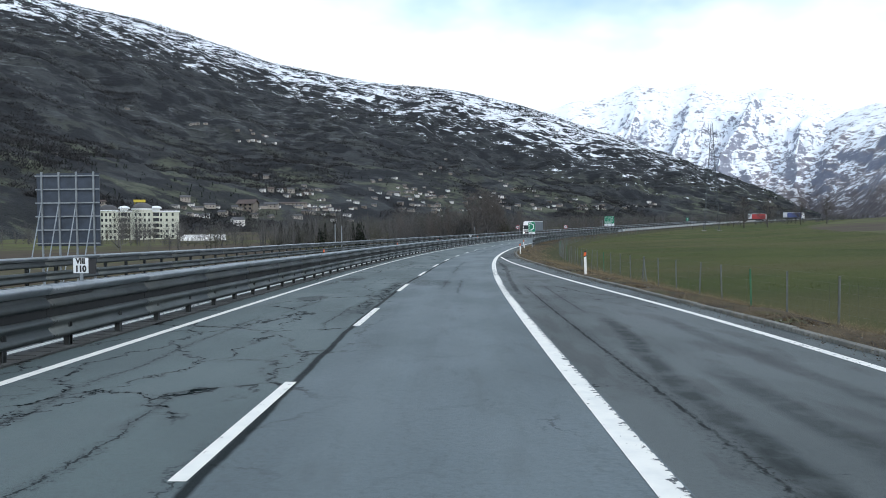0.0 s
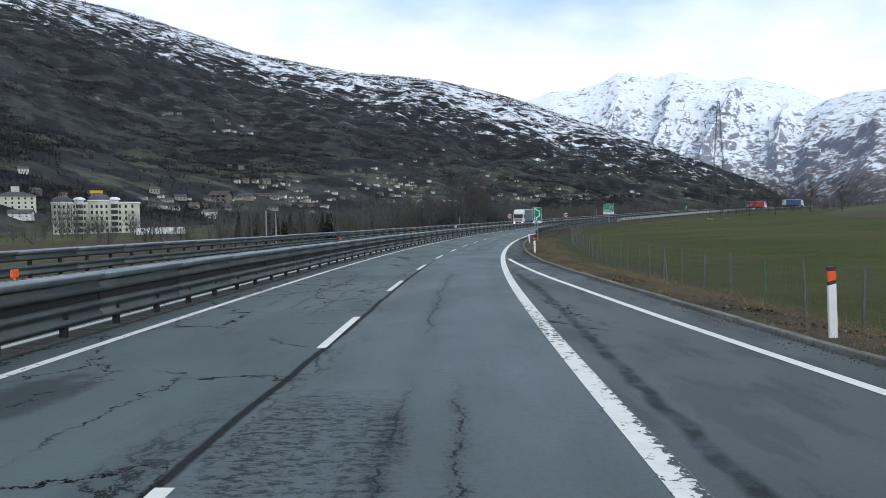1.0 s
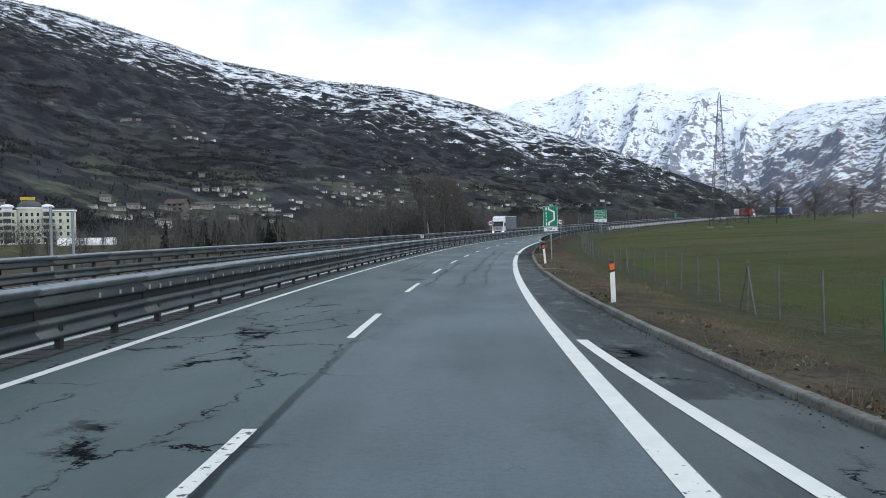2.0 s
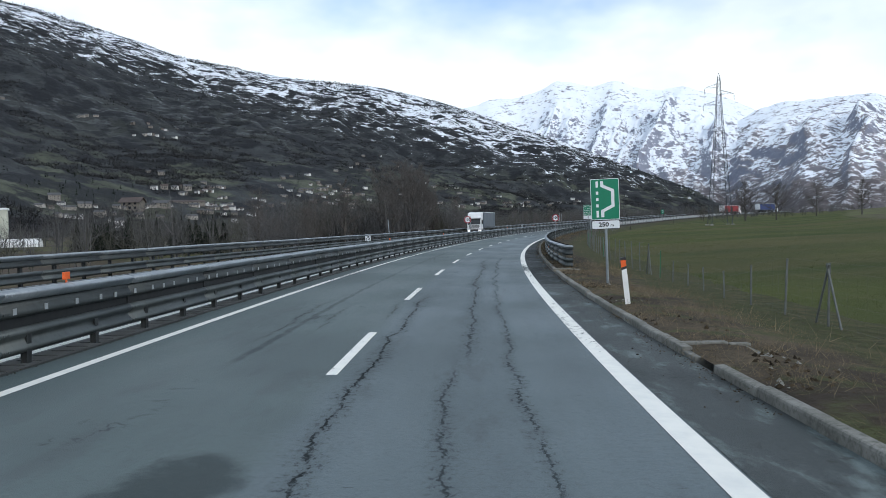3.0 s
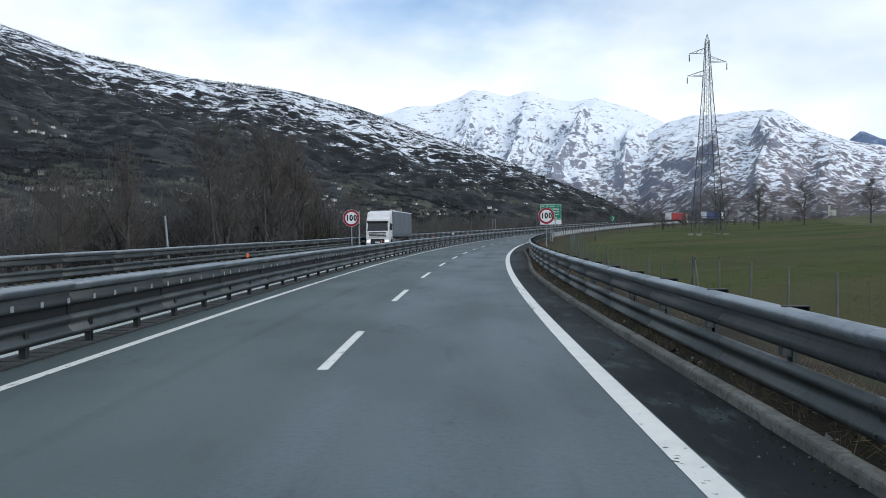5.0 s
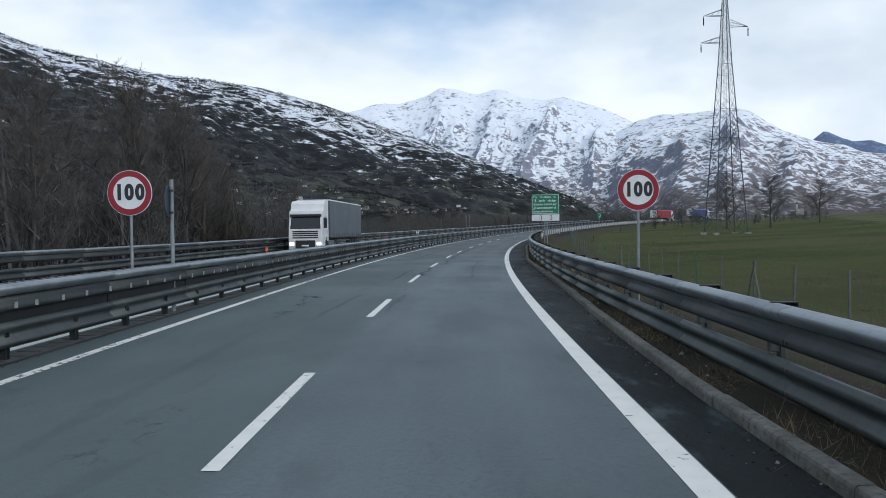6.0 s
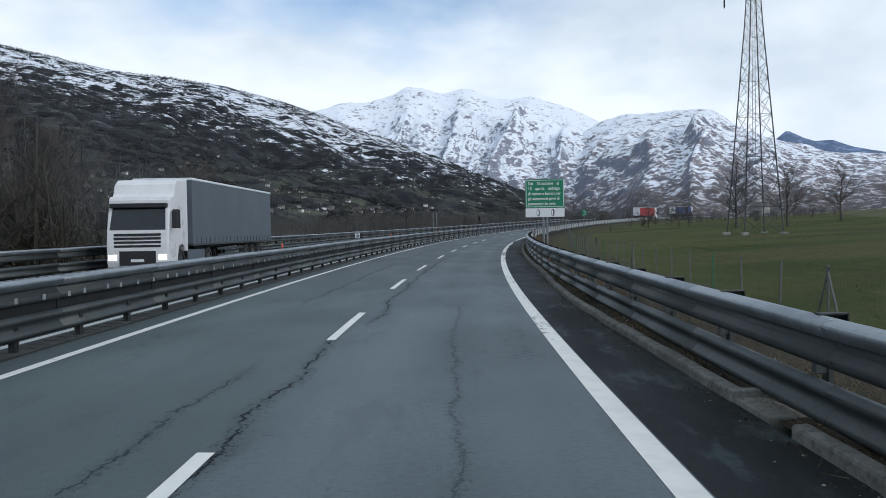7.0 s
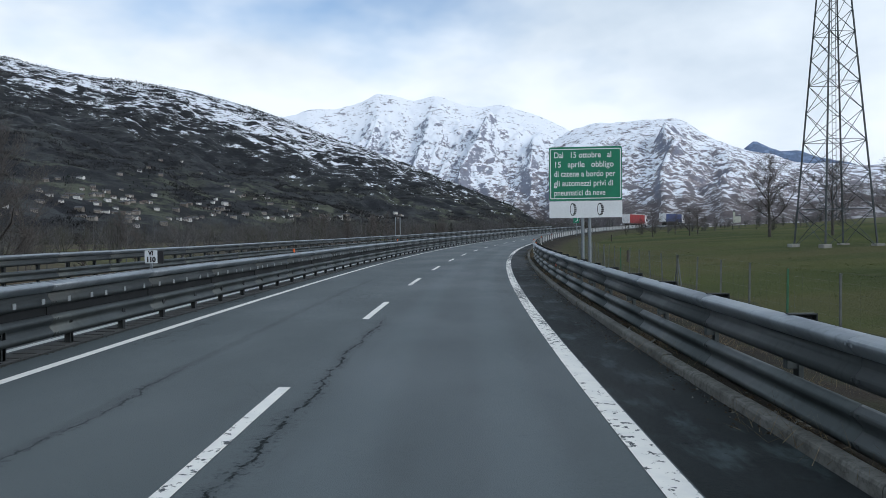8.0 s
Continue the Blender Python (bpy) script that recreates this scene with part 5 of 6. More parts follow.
FPG_ME = bm_mesh("fence_post", boxes((-0.022, 0.022, -0.022, 0.022, -0.3, 1.5), bevel=0.004), M_FENCEGREEN)
BRACE_ME = bm_mesh("fence_brace", boxes((-0.02, 0.02, -0.02, 0.02, 0.0, 1.75), bevel=0.004), M_FENCEPOST)
rnd = random.Random(12)
s, i = -30.0, 0
tops = []
while s < 300:
    lat = fence_lat(s)
    h = float(side_height(lat)) - float(np.interp(s, (107, 111, 119, 123), (0, 0.6, 0.6, 0)))
    m = road_pose(s, lat, h, rnd.uniform(-8, 8)) @ pose(0, 0, 0, rnd.uniform(-2.5, 2.5), rnd.uniform(-2.5, 2.5))
    share("fence_post", FPG_ME if i % 9 == 4 else FP_ME, m, fence)
    tops.append((s, lat, h))
    if i % 8 == 3:
        share("fence_brace", BRACE_ME, road_pose(s + 0.75, lat, h - 0.05) @ pose(0, 0, 0, 27, 0, 0), fence)
        share("fence_brace", BRACE_ME, road_pose(s - 0.75, lat, h - 0.05) @ pose(0, 0, 0, -27, 0, 0), fence)
    s += 2.6 + rnd.uniform(-0.2, 0.2)
    i += 1
bm = bmesh.new()
for (s0, l0, h0), (s1, l1, h1) in zip(tops, tops[1:]):
    for z in (0.15, 0.4, 0.65, 0.9, 1.15, 1.35, 1.55):
        tube(bm, road_point(s0, l0, h0 + z), road_point(s1, l1, h1 + z), 0.0012, 0.0012, 3)
    for k in range(6):
        sk = s0 + (s1 - s0) * k / 6
        tube(bm, road_point(sk, l0, h0 + 0.1), road_point(sk, l0, h0 + 1.42), 0.0012, 0.0012, 3)
wires = part("wire_mesh", bm, M_FENCEPOST, fence)

# ---------------------------------------------------------------- lorries


def wheel(parent, x, y, r=0.5, w=0.3):
    tyre = bmesh.new()
    n = 24
    prof = [(-w / 2, r * 0.62), (-w / 2, r * 0.93), (-w / 2 + 0.04, r), (w / 2 - 0.04, r), (w / 2, r * 0.93), (w / 2, r * 0.62)]
    rings = [[tyre.verts.new((px, pr * math.cos(2 * math.pi * i / n), pr * math.sin(2 * math.pi * i / n))) for px, pr in prof] for i in range(n)]
    for i in range(n):
        for j in range(len(prof) - 1):
            tyre.faces.new((rings[i][j], rings[i][j + 1], rings[(i + 1) % n][j + 1], rings[(i + 1) % n][j]))
    t = part("tyre", tyre, M_RUBBER, parent, m=pose(x, y, r))
    rim = bmesh.new()
    tube(rim, (-w * 0.4, 0, 0), (w * 0.4, 0, 0), r * 0.62, r * 0.62, 20)
    tube(rim, (-w * 0.52, 0, 0), (w * 0.52, 0, 0), r * 0.2, r * 0.2, 12)
    part("rim", rim, M_ZINC_OLD, t)


def lorry(m, cab_mat, box_mat, label, length=16.5, group="lorries on the opposite carriageway"):
    """Articulated lorry, its nose at y = 0 and looking along -y."""
    lo = thing("lorry", m, label, "lorry", group)
    # cab: shaped outline pulled across
    outline = [(0.06, 0.35), (0.0, 0.55), (0.0, 1.25), (0.05, 1.75), (0.28, 2.70), (0.30, 2.96), (0.38, 3.10), (0.66, 3.14), (0.74, 3.24), (0.86, 3.60), (1.15, 3.80), (2.25, 3.88), (2.25, 0.9), (1.95, 0.9), (1.85, 1.1), (1.55, 1.2), (1.2, 1.1), (1.05, 0.75), (1.0, 0.35)]
    bm = bmesh.new()
    left = [bm.verts.new((-1.22, y, z)) for y, z in outline]
    right = [bm.verts.new((1.22, y, z)) for y, z in outline]
    bm.faces.new(left[::-1])
    bm.faces.new(right)
    k = len(outline)
    for i in range(k):
        bm.faces.new((left[i], left[(i + 1) % k], right[(i + 1) % k], right[i]))
    bmesh.ops.recalc_face_normals(bm, faces=bm.faces)
    es = [e for e in bm.edges if abs(e.verts[0].co.x - e.verts[1].co.x) < 0.01]
    bmesh.ops.bevel(bm, geom=es, offset=0.05, segments=3, affect="EDGES", profile=0.5)
    cab = part("cab", bm, cab_mat, lo, "white cab with roof fairing")
    bm = bmesh.new()
    bm.faces.new([bm.verts.new(v) for v in ((-1.10, 0.048, 1.80), (1.10, 0.048, 1.80), (1.04, 0.255, 2.66), (-1.04, 0.255, 2.66))])
    part("windscreen", bm, M_GLASS, cab)
    part("sun_visor", boxes((-1.12, 1.12, 0.10, 0.36, 2.66, 2.84), bevel=0.03), M_BLACK, cab)
    for sx in (-1, 1):
        part("side_window", boxes((sx * 1.223 - 0.006, sx * 1.223 + 0.006, 0.55, 1.35, 1.85, 2.6)), M_GLASS, cab)
        part("mirror", boxes((sx * 1.42 - 0.12, sx * 1.42 + 0.12, 0.16, 0.30, 1.85, 2.55), bevel=0.04), M_BLACK, cab)
        part("headlamp", boxes((sx * 0.98 - 0.17, sx * 0.98 + 0.17, -0.02, 0.04, 0.62, 0.84), bevel=0.02), M_LAMPGLASS, cab)
        part("side_skirt", boxes((sx * 1.16 - 0.04, sx * 1.16 + 0.04, 2.3, 4.4, 0.4, 0.95), bevel=0.02), M_CURTAIN, lo)
    for z in (1.12, 1.27, 1.42, 1.57):
        part("grille_slat", boxes((-0.92, 0.92, -0.015, 0.03, z, z + 0.09), bevel=0.01), M_BLACK, cab)
    part("air_intake", boxes((-0.72, 0.72, -0.012, 0.05, 0.42, 0.98), bevel=0.02), M_BLACK, cab)
    part("number_plate", boxes((-0.26, 0.26, -0.022, -0.012, 0.55, 0.66)), M_SIGNWHITE, cab)
    part("chassis", boxes((-0.45, 0.45, 1.0, 6.0, 0.7, 0.95), (-0.5, 0.5, 5.0, length - 0.3, 0.95, 1.12)), M_BLACK, lo)
    trailer = part("trailer", boxes((-1.25, 1.25, 2.75, length, 1.18, 3.92), bevel=0.02), box_mat, lo, "curtain-sided trailer")
    part("roof_rail", boxes((-1.27, 1.27, 2.72, length + 0.02, 3.88, 3.98), bevel=0.02), M_SIGNWHITE, trailer)
    for x in (-0.62, 0.62):
        part("rear_door", boxes((x - 0.6, x + 0.6, length, length + 0.03, 1.22, 3.86), bevel=0.01), M_TRUCKWHITE, trailer)
    part("floor_rail", boxes((-1.27, 1.27, 2.72, length + 0.02, 1.10, 1.20), bevel=0.01), M_ZINC_OLD, trailer)
    y = 3.2
    while y < length - 0.2:
        part("curtain_strap", boxes((1.252, 1.264, y, y + 0.05, 1.15, 1.45)), M_BLACK, trailer)
        y += 0.62
    for y in (1.45, 5.0):
        for sx in (-1, 1):
            wheel(lo, sx * 1.05, y)
    for y in (length - 5.2, length - 3.9, length - 2.6):
        for sx in (-1, 1):
            wheel(lo, sx * 1.05, y)
    part("side_guard", boxes((1.2, 1.24, 6.2, length - 6.0, 0.55, 0.65), (1.2, 1.24, 6.2, length - 6.0, 0.85, 0.95)), M_ZINC_OLD, lo)
    return lo


lorry(road_pose(221.2, -10.6, -0.02, 1.5, level=True), M_TRUCKWHITE, M_CURTAIN, "white lorry with a grey curtain-sided trailer, headlamps on")
lorry(road_pose(482.0, 2.0, 0.0, 180 - 1), M_TRUCKWHITE, M_REDP, "white lorry with a red-sided trailer on the far bend", group="lorries far down the road")
lorry(road_pose(520.0, 2.0, 0.0, 180 - 1), M_TRUCKWHITE, M_BLUEP, "white lorry with a dark blue trailer on the far bend", group="lorries far down the road")

# ---------------------------------------------------------------- pylon


def pylon():
    h0 = float(side_height(32.0))
    py = thing("pylon", pose(89.9, 272.4, -1.218 + h0, 0, 0, -11.2), "tall dark steel lattice power pylon on concrete feet", "pylon")

    def half(z):
        return float(np.interp(z, (0, 26, 35.8), (2.45, 0.78, 0.30)))
    corners = ((-1, -1), (1, -1), (1, 1), (-1, 1))
    levels = [0, 3.4, 6.6, 9.5, 12.2, 14.7, 17.0, 19.1, 21.1, 22.9, 24.5, 26.0, 27.5, 29.0, 30.4, 31.8, 33.2, 34.5, 35.8]
    for sx, sy in corners:
        bm = bmesh.new()
        tube(bm, (sx * 2.46, sy * 2.46, -0.2), (sx * 0.78, sy * 0.78, 26), 0.09, 0.07, 4)
        tube(bm, (sx * 0.78, sy * 0.78, 26), (sx * 0.30, sy * 0.30, 35.8), 0.07, 0.05, 4)
        part("leg", bm, M_PYLON, py)
        part("foot", boxes((sx * 2.48 - 0.4, sx * 2.48 + 0.4, sy * 2.48 - 0.4, sy * 2.48 + 0.4, -0.6, 0.28), bevel=0.04), M_CONC, py)
    for i, (a, b) in enumerate(zip(levels, levels[1:])):
        ha, hb = half(a), half(b)
        r = 0.035 if a < 20 else 0.028
        for (ax, ay), (bx, by) in zip(corners, corners[1:] + corners[:1]):
            ends = [((ax * ha, ay * ha, a), (bx * hb, by * hb, b)), ((bx * ha, by * ha, a), (ax * hb, ay * hb, b))]
            if i % 2 == 0 or a > 20:
                ends.append(((ax * hb, ay * hb, b), (bx * hb, by * hb, b)))
            for p, q in ends:
                bm = bmesh.new()
                tube(bm, p, q, r, r, 3)
                part("brace", bm, M_PYLON, py)
    bm = bmesh.new()
    tube(bm, (0.3, 0.3, 35.8), (0, 0, 37.0), 0.04, 0.03, 4)
    tube(bm, (-0.3, 0.3, 35.8), (0, 0, 37.0), 0.04, 0.03, 4)
    tube(bm, (0.3, -0.3, 35.8), (0, 0, 37.0), 0.04, 0.03, 4)
    tube(bm, (-0.3, -0.3, 35.8), (0, 0, 37.0), 0.04, 0.03, 4)
    part("peak", bm, M_PYLON, py)
    for side, z, ln in ((-1, 33.4, 3.3), (1, 31.8, 3.6), (-1, 29.3, 3.7)):
        bm = bmesh.new()
        h = half(z)
        tip = Vector((side * ln, 0, z))
        for sy in (-1, 1):
            tube(bm, (side * h, sy * h, z), tip, 0.04, 0.03, 4)
            tube(bm, (side * h, sy * h, z + 1.0), tip, 0.035, 0.03, 4)
            for k in (0.3, 0.6):
                p = Vector((side * h, sy * h, z)).lerp(tip, k)
                q = Vector((side * h, sy * h, z + 1.0)).lerp(tip, k - 0.2)
                tube(bm, p, q, 0.02, 0.02, 3)
        arm = part("cross_arm", bm, M_PYLON, py)
        bm = bmesh.new()
        tube(bm, tip, tip - Vector((0, 0, 0.25)), 0.02, 0.02, 4)
        for k in range(9):
            c = tip - Vector((0, 0, 0.3 + k * 0.13))
            tube(bm, c, c - Vector((0, 0, 0.09)), 0.12, 0.05, 8)
        part("insulator", bm, M_BLACK, arm)
    part("ladder", boxes((-0.2, -0.17, -0.02, 0.02, 2.5, 30.0), (0.17, 0.2, -0.02, 0.02, 2.5, 30.0), *[(-0.2, 0.2, -0.015, 0.015, z, z + 0.03) for z in np.arange(2.8, 30, 0.6)]), M_PYLON, py, m=pose(0, 0.0, 0))


pylon()

# ---------------------------------------------------------------- trees


def bare_tree_meshes(seed, height, spread, low=0.2, limbs=11, dense=1.0):
    """Trunk and leafless crown of one tree as two meshes."""
    rng = random.Random(seed)
    trunk, crown = bmesh.new(), bmesh.new()
    pts = [Vector((0, 0, -0.3))]
    n = 7
    for i in range(1, n + 1):
        pts.append(Vector((rng.uniform(-0.02, 0.02) * height * i / n * 1.4, rng.uniform(-0.02, 0.02) * height * i / n * 1.4, height * 0.86 * i / n)))
    r0 = height * 0.021

    def rad(i):
        return r0 * (1 - 0.86 * i / n)
    for i in range(n):
        tube(trunk, pts[i], pts[i + 1], rad(i), rad(i + 1), 7)

    def grow(p, d, length, r, level):
        segs = 3 if level < 2 else 2
        target = trunk if level == 0 else crown
        sides = 5 if level == 0 else 3
        q = p.copy()
        dirn = d.normalized()
        for k in range(segs):
            dirn = (dirn + Vector((rng.uniform(-1, 1), rng.uniform(-1, 1), rng.uniform(-0.35, 0.75))) * 0.22).normalized()
            e = q + dirn * length / segs
            ra, rb = r * (1 - 0.75 * k / segs), r * (1 - 0.75 * (k + 1) / segs)
            tube(target, q, e, ra, rb, sides)
            if level < 3:
                count = {0: 3, 1: 3, 2: 3}[level]
                for c in range(max(1, round(count * dense))):
                    f = rng.uniform(0.15, 1.0)
                    side = Vector((rng.uniform(-1, 1), rng.uniform(-1, 1), rng.uniform(-0.3, 0.9))).normalized()
                    nd = (dirn * 0.75 + side * 0.85).normalized()
                    grow(q.lerp(e, f), nd, length * rng.uniform(0.38, 0.62), max(0.008, rb * 0.6), level + 1)
            q = e

    for i in range(limbs):
        f = low + (0.95 - low) * i / (limbs - 1)
        j = min(n - 1, int(f * n))
        base = pts[j].lerp(pts[j + 1], f * n - j)
        a = i * 2.4 + rng.uniform(-0.5, 0.5)
        up = 0.35 + 0.9 * f
        d = Vector((math.cos(a), math.sin(a), up))
        ln = height * spread * (1.0 - 0.55 * abs(f - 0.45)) * rng.uniform(0.75, 1.1) * (1.1 - 0.55 * f)
        grow(base, d, ln, rad(f * n) * 0.62, 0)
    return bm_mesh("trunk", trunk, M_BARK), bm_mesh("crown", crown, M_TWIG)


KINDS = [bare_tree_meshes(31, 10.0, 0.46), bare_tree_meshes(32, 10.0, 0.40, 0.25, 12), bare_tree_meshes(33, 10.0, 0.26, 0.2, 14), bare_tree_meshes(34, 10.0, 0.55, 0.22, 9)]


def bare_tree(m, kind, size, label, group, wide=1.0):
    t = tagged(new("tree"), label, "tree", group)
    t.matrix_basis = m
    k = size / 10.0
    for name, me in zip(("trunk", "crown"), KINDS[kind]):
        share(name, me, Matrix.Diagonal((k * wide, k * wide, k, 1)), t)
    return t


ORCHARD = ((343, 36.2, 11.8, 0, 1.0), (343, 44.6, 11.0, 0, 1.05), (353, 55.0, 9.6, 3, 1.1), (372, 20.2, 4.6, 3, 1.25), (370, 26.6, 5.0, 3, 1.25), (380, 28.3, 4.8, 3, 1.2), (330, 66.0, 10.0, 1, 1.0), (392, 24.0, 4.0, 3, 1.2))
for i, (s, lat, size, kind, wide) in enumerate(ORCHARD):
    bare_tree(road_pose(s, lat, float(side_height(lat)), 57 * i), kind, size, "leafless fruit tree standing in the green meadow" if size < 6 else "large leafless tree standing in the green meadow", "meadow trees", wide)
rnd = random.Random(21)
for s, lat, size in ((214, -19.5, 13.5), (219, -22.5, 15.5), (222, -19.8, 13.5), (224, -22.0, 14.5), (228, -21.0, 12.5), (209, -23.5, 14.0), (226, -25.0, 12.0), (231, -20.5, 10.0), (204, -20.0, 11.0), (238, -24.0, 11.0), (245, -27.0, 11.5), (199, -26.0, 12.0), (252, -22.0, 9.5), (262, -25.0, 10.0)):
    bare_tree(road_pose(s, lat, float(side_height(lat)), rnd.uniform(0, 360)), rnd.choice((0, 1, 2, 2)), size, "tall leafless tree on the bank behind the far guard rail", "bank trees", rnd.uniform(0.8, 1.05))
for i in range(26):
    s, lat = rnd.uniform(150, 420), -rnd.uniform(22, 60)
    bare_tree(road_pose(s, lat, float(side_height(lat)), rnd.uniform(0, 360)), rnd.choice((0, 1, 2, 3)), rnd.uniform(6, 11) * (1.0 if s < 235 else 0.7), "leafless tree on the bank behind the far guard rail", "bank trees", rnd.uniform(0.85, 1.15))


def blades(points, rng_seed, per, length, width, up, colours):
    """Many thin tapering blades round the given points (x, y, z, size): numpy arrays of vertices and faces."""
    rng = np.random.RandomState(rng_seed)
    P = np.repeat(np.asarray(points, float), per, axis=0)
    n = len(P)
    size = P[:, 3]
    off = rng.normal(0, 1, (n, 3)) * colours[0] * size[:, None]
    off[:, 2] = np.abs(rng.beta(1.6, 1.6, n)) * colours[1] * size
    base = P[:, :3] + off
    d = rng.normal(0, 1, (n, 3))
    d[:, 2] = np.abs(d[:, 2]) * up + 0.15
    d /= np.linalg.norm(d, axis=1)[:, None]
    ln = length * size * rng.uniform(0.5, 1.3, n)
    side = np.cross(d, rng.normal(0, 1, (n, 3)))
    side /= np.linalg.norm(side, axis=1)[:, None] + 1e-9
    w = width * size * rng.uniform(0.6, 1.3, n)
    a, b, c = base - side * w[:, None], base + side * w[:, None], base + d * ln[:, None]
    verts = np.stack([a, b, c], 1).reshape(-1, 3)
    faces = np.arange(3 * n).reshape(-1, 3)
    return verts.tolist(), faces.tolist()


def twig_material():
    n = Nodes("far_twigs")
    r = n.island()
    c = n.mix(r, (0.053, 0.054, 0.054), (0.132, 0.131, 0.130))
    c = n.mix(n.ramp(n.noise(n.position(), 0.05, 3), 0.5, 0.62, 0, 0.6), c, (0.05, 0.05, 0.028))
    return n.done(c, 0.95, 0, 0.05)


M_FARTWIG = twig_material()


def scrub_material():
    n = Nodes("slope_scrub")
    c = n.mix(n.island(), (0.016, 0.0168, 0.0178), (0.046, 0.046, 0.048))
    return n.done(c, 0.95, 0, 0.05)


M_SCRUB = scrub_material()


def ground_at(x, y):
    s, lat = nearest(np.array([x]), np.array([y]))
    r = math.hypot(x - 20, y - 130)
    far = min(1, max(0, (r - 350) / 500))
    base = float(np.interp(s[0], S_AX, Z_AX) + side_height(lat[0]))
    return base * (1 - far) - 2.5 * far


def woodland(name, spots, seed, label, per=170, fine=1.0):
    """Leafless woods: for every tree a trunk, limbs and a haze of twigs."""
    rng = random.Random(seed)
    verts, faces = blades([(x, y, z + 0.12 * h, h) for x, y, z, h in spots], seed, per, 0.17, 0.0042 * fine, 1.3, (0.15, 0.72))
    v2, f2 = blades([(x, y, z + 0.02 * h, h) for x, y, z, h in spots], seed + 1, 14, 0.55, 0.009, 2.6, (0.03, 0.3))
    k = len(verts)
    verts += v2
    faces += [tuple(i + k for i in f) for f in f2]
    for x, y, z, h in spots:
        for j in range(rng.choice((1, 1, 2))):
            b, r = len(verts), 0.013 * h
            ox, oy = rng.uniform(-0.06, 0.06) * h, rng.uniform(-0.06, 0.06) * h
            lx, ly = rng.uniform(-0.08, 0.08) * h, rng.uniform(-0.08, 0.08) * h
            for zz, q, e in ((-0.6, 1.0, 0.0), (h * 0.9, 0.15, 1.0)):
                verts += [(x + ox + lx * e + r * q * math.cos(a), y + oy + ly * e + r * q * math.sin(a), z + zz) for a in (0, 2.1, 4.2)]
            faces += [(b, b + 1, b + 4, b + 3), (b + 1, b + 2, b + 5, b + 4), (b + 2, b, b + 3, b + 5)]
    return tagged(mesh_object(name, verts, faces, M_FARTWIG), label, "woods", kind="stuff")


rnd = random.Random(77)
spots = []
for i in range(900):
    s, lat = rnd.uniform(150, 520), -(24 + rnd.random() ** 1.4 * 150)
    x, y, _ = road_point(s, lat)
    dens = noise.noise((x * 0.02, y * 0.02, 1.0))
    if dens < -0.15 + (0.25 if s < 200 else 0):
        continue
    spots.append((x, y, float(side_height(lat)) + road_point(s, lat)[2] - 0.3, rnd.uniform(6, 13) * (0.6 if s < 200 else 1.0 if s < 240 else 0.62)))
for i in range(150):
    s, lat = rnd.uniform(203, 248), -rnd.uniform(18, 42)
    x, y, z = road_point(s, lat, float(side_height(lat)))
    spots.append((x, y, z - 0.3, rnd.uniform(6, 11)))
woodland("woodland", spots, 5, "brown leafless riverside woods behind the motorway", 330, 0.55)
spots = []
for i in range(900):
    az, d = rnd.uniform(-14, 27), rnd.uniform(480, 1150)
    x, y = ORIGIN[0] + d * math.sin(radians(az)), ORIGIN[1] + d * math.cos(radians(az))
    s0, l0 = nearest(np.array([x]), np.array([y]))
    if abs(l0[0]) < 18:
        continue
    spots.append((x, y, ground_at(x, y) - 0.5, rnd.uniform(7, 15)))
woodland("woodland", spots, 6, "brown leafless woods along the valley floor", 110)
spots = []
for i in range(420):
    az, d = rnd.uniform(-42, -8), rnd.uniform(170, 620)
    x, y = ORIGIN[0] + d * math.sin(radians(az)), ORIGIN[1] + d * math.cos(radians(az))
    if math.hypot(x + 156, y - 403) < 45 or noise.noise((x * 0.015, y * 0.015, 4.0)) < -0.05:
        continue
    spots.append((x, y, ground_at(x, y) - 0.4, rnd.uniform(3.5, 8)))
woodland("woodland", spots, 7, "low leafless bushes and trees on the valley floor", 110)
spots = []
for i in range(230):
    s, lat = rnd.uniform(60, 520), rnd.uniform(165, 186)
    x, y, z = road_point(s, lat, float(side_height(lat)))
    spots.append((x, y, z - 0.2, rnd.uniform(2.5, 7)))
for i in range(110):
    s, lat = rnd.uniform(392, 520), rnd.uniform(11, 60)
    x, y, z = road_point(s, lat, float(side_height(lat)))
    spots.append((x, y, z - 0.2, rnd.uniform(1.8, 4.5)))
woodland("hedgerow", spots, 8, "brown leafless hedges along the meadow's edge", 110)

# dark evergreens


def needle_material():
    n = Nodes("dark_needles")
    c = n.mix(n.island(), (0.008, 0.012, 0.010), (0.020, 0.026, 0.018))
    return n.done(c, 0.95, 0, 0.05)


M_NEEDLE = needle_material()


def evergreens(name, spots, seed, label, per=90, width=0.02):
    verts, faces = [], []
    rng = random.Random(seed)
    for x, y, z, h in spots:
        for j in range(per):
            f = rng.random() ** 0.8
            a = rng.uniform(0, 2 * math.pi)
            r = h * 0.24 * (1 - f) * rng.uniform(0.5, 1.15) + 0.02 * h
            p = Vector((x + 0.25 * r * math.cos(a), y + 0.25 * r * math.sin(a), z + h * (0.04 + 0.93 * f)))
            q = Vector((x + r * math.cos(a), y + r * math.sin(a), z + h * (0.04 + 0.9 * f) - r * 0.35))
            sd = Vector((-math.sin(a), math.cos(a), 0)) * (r * 0.42 + width * h)
            b = len(verts)
            verts += [p[:], (q + sd)[:], (q - sd)[:], (p + Vector((0, 0, 0.10 * h)))[:]]
            faces += [(b, b + 1, b + 3), (b, b + 3, b + 2)]
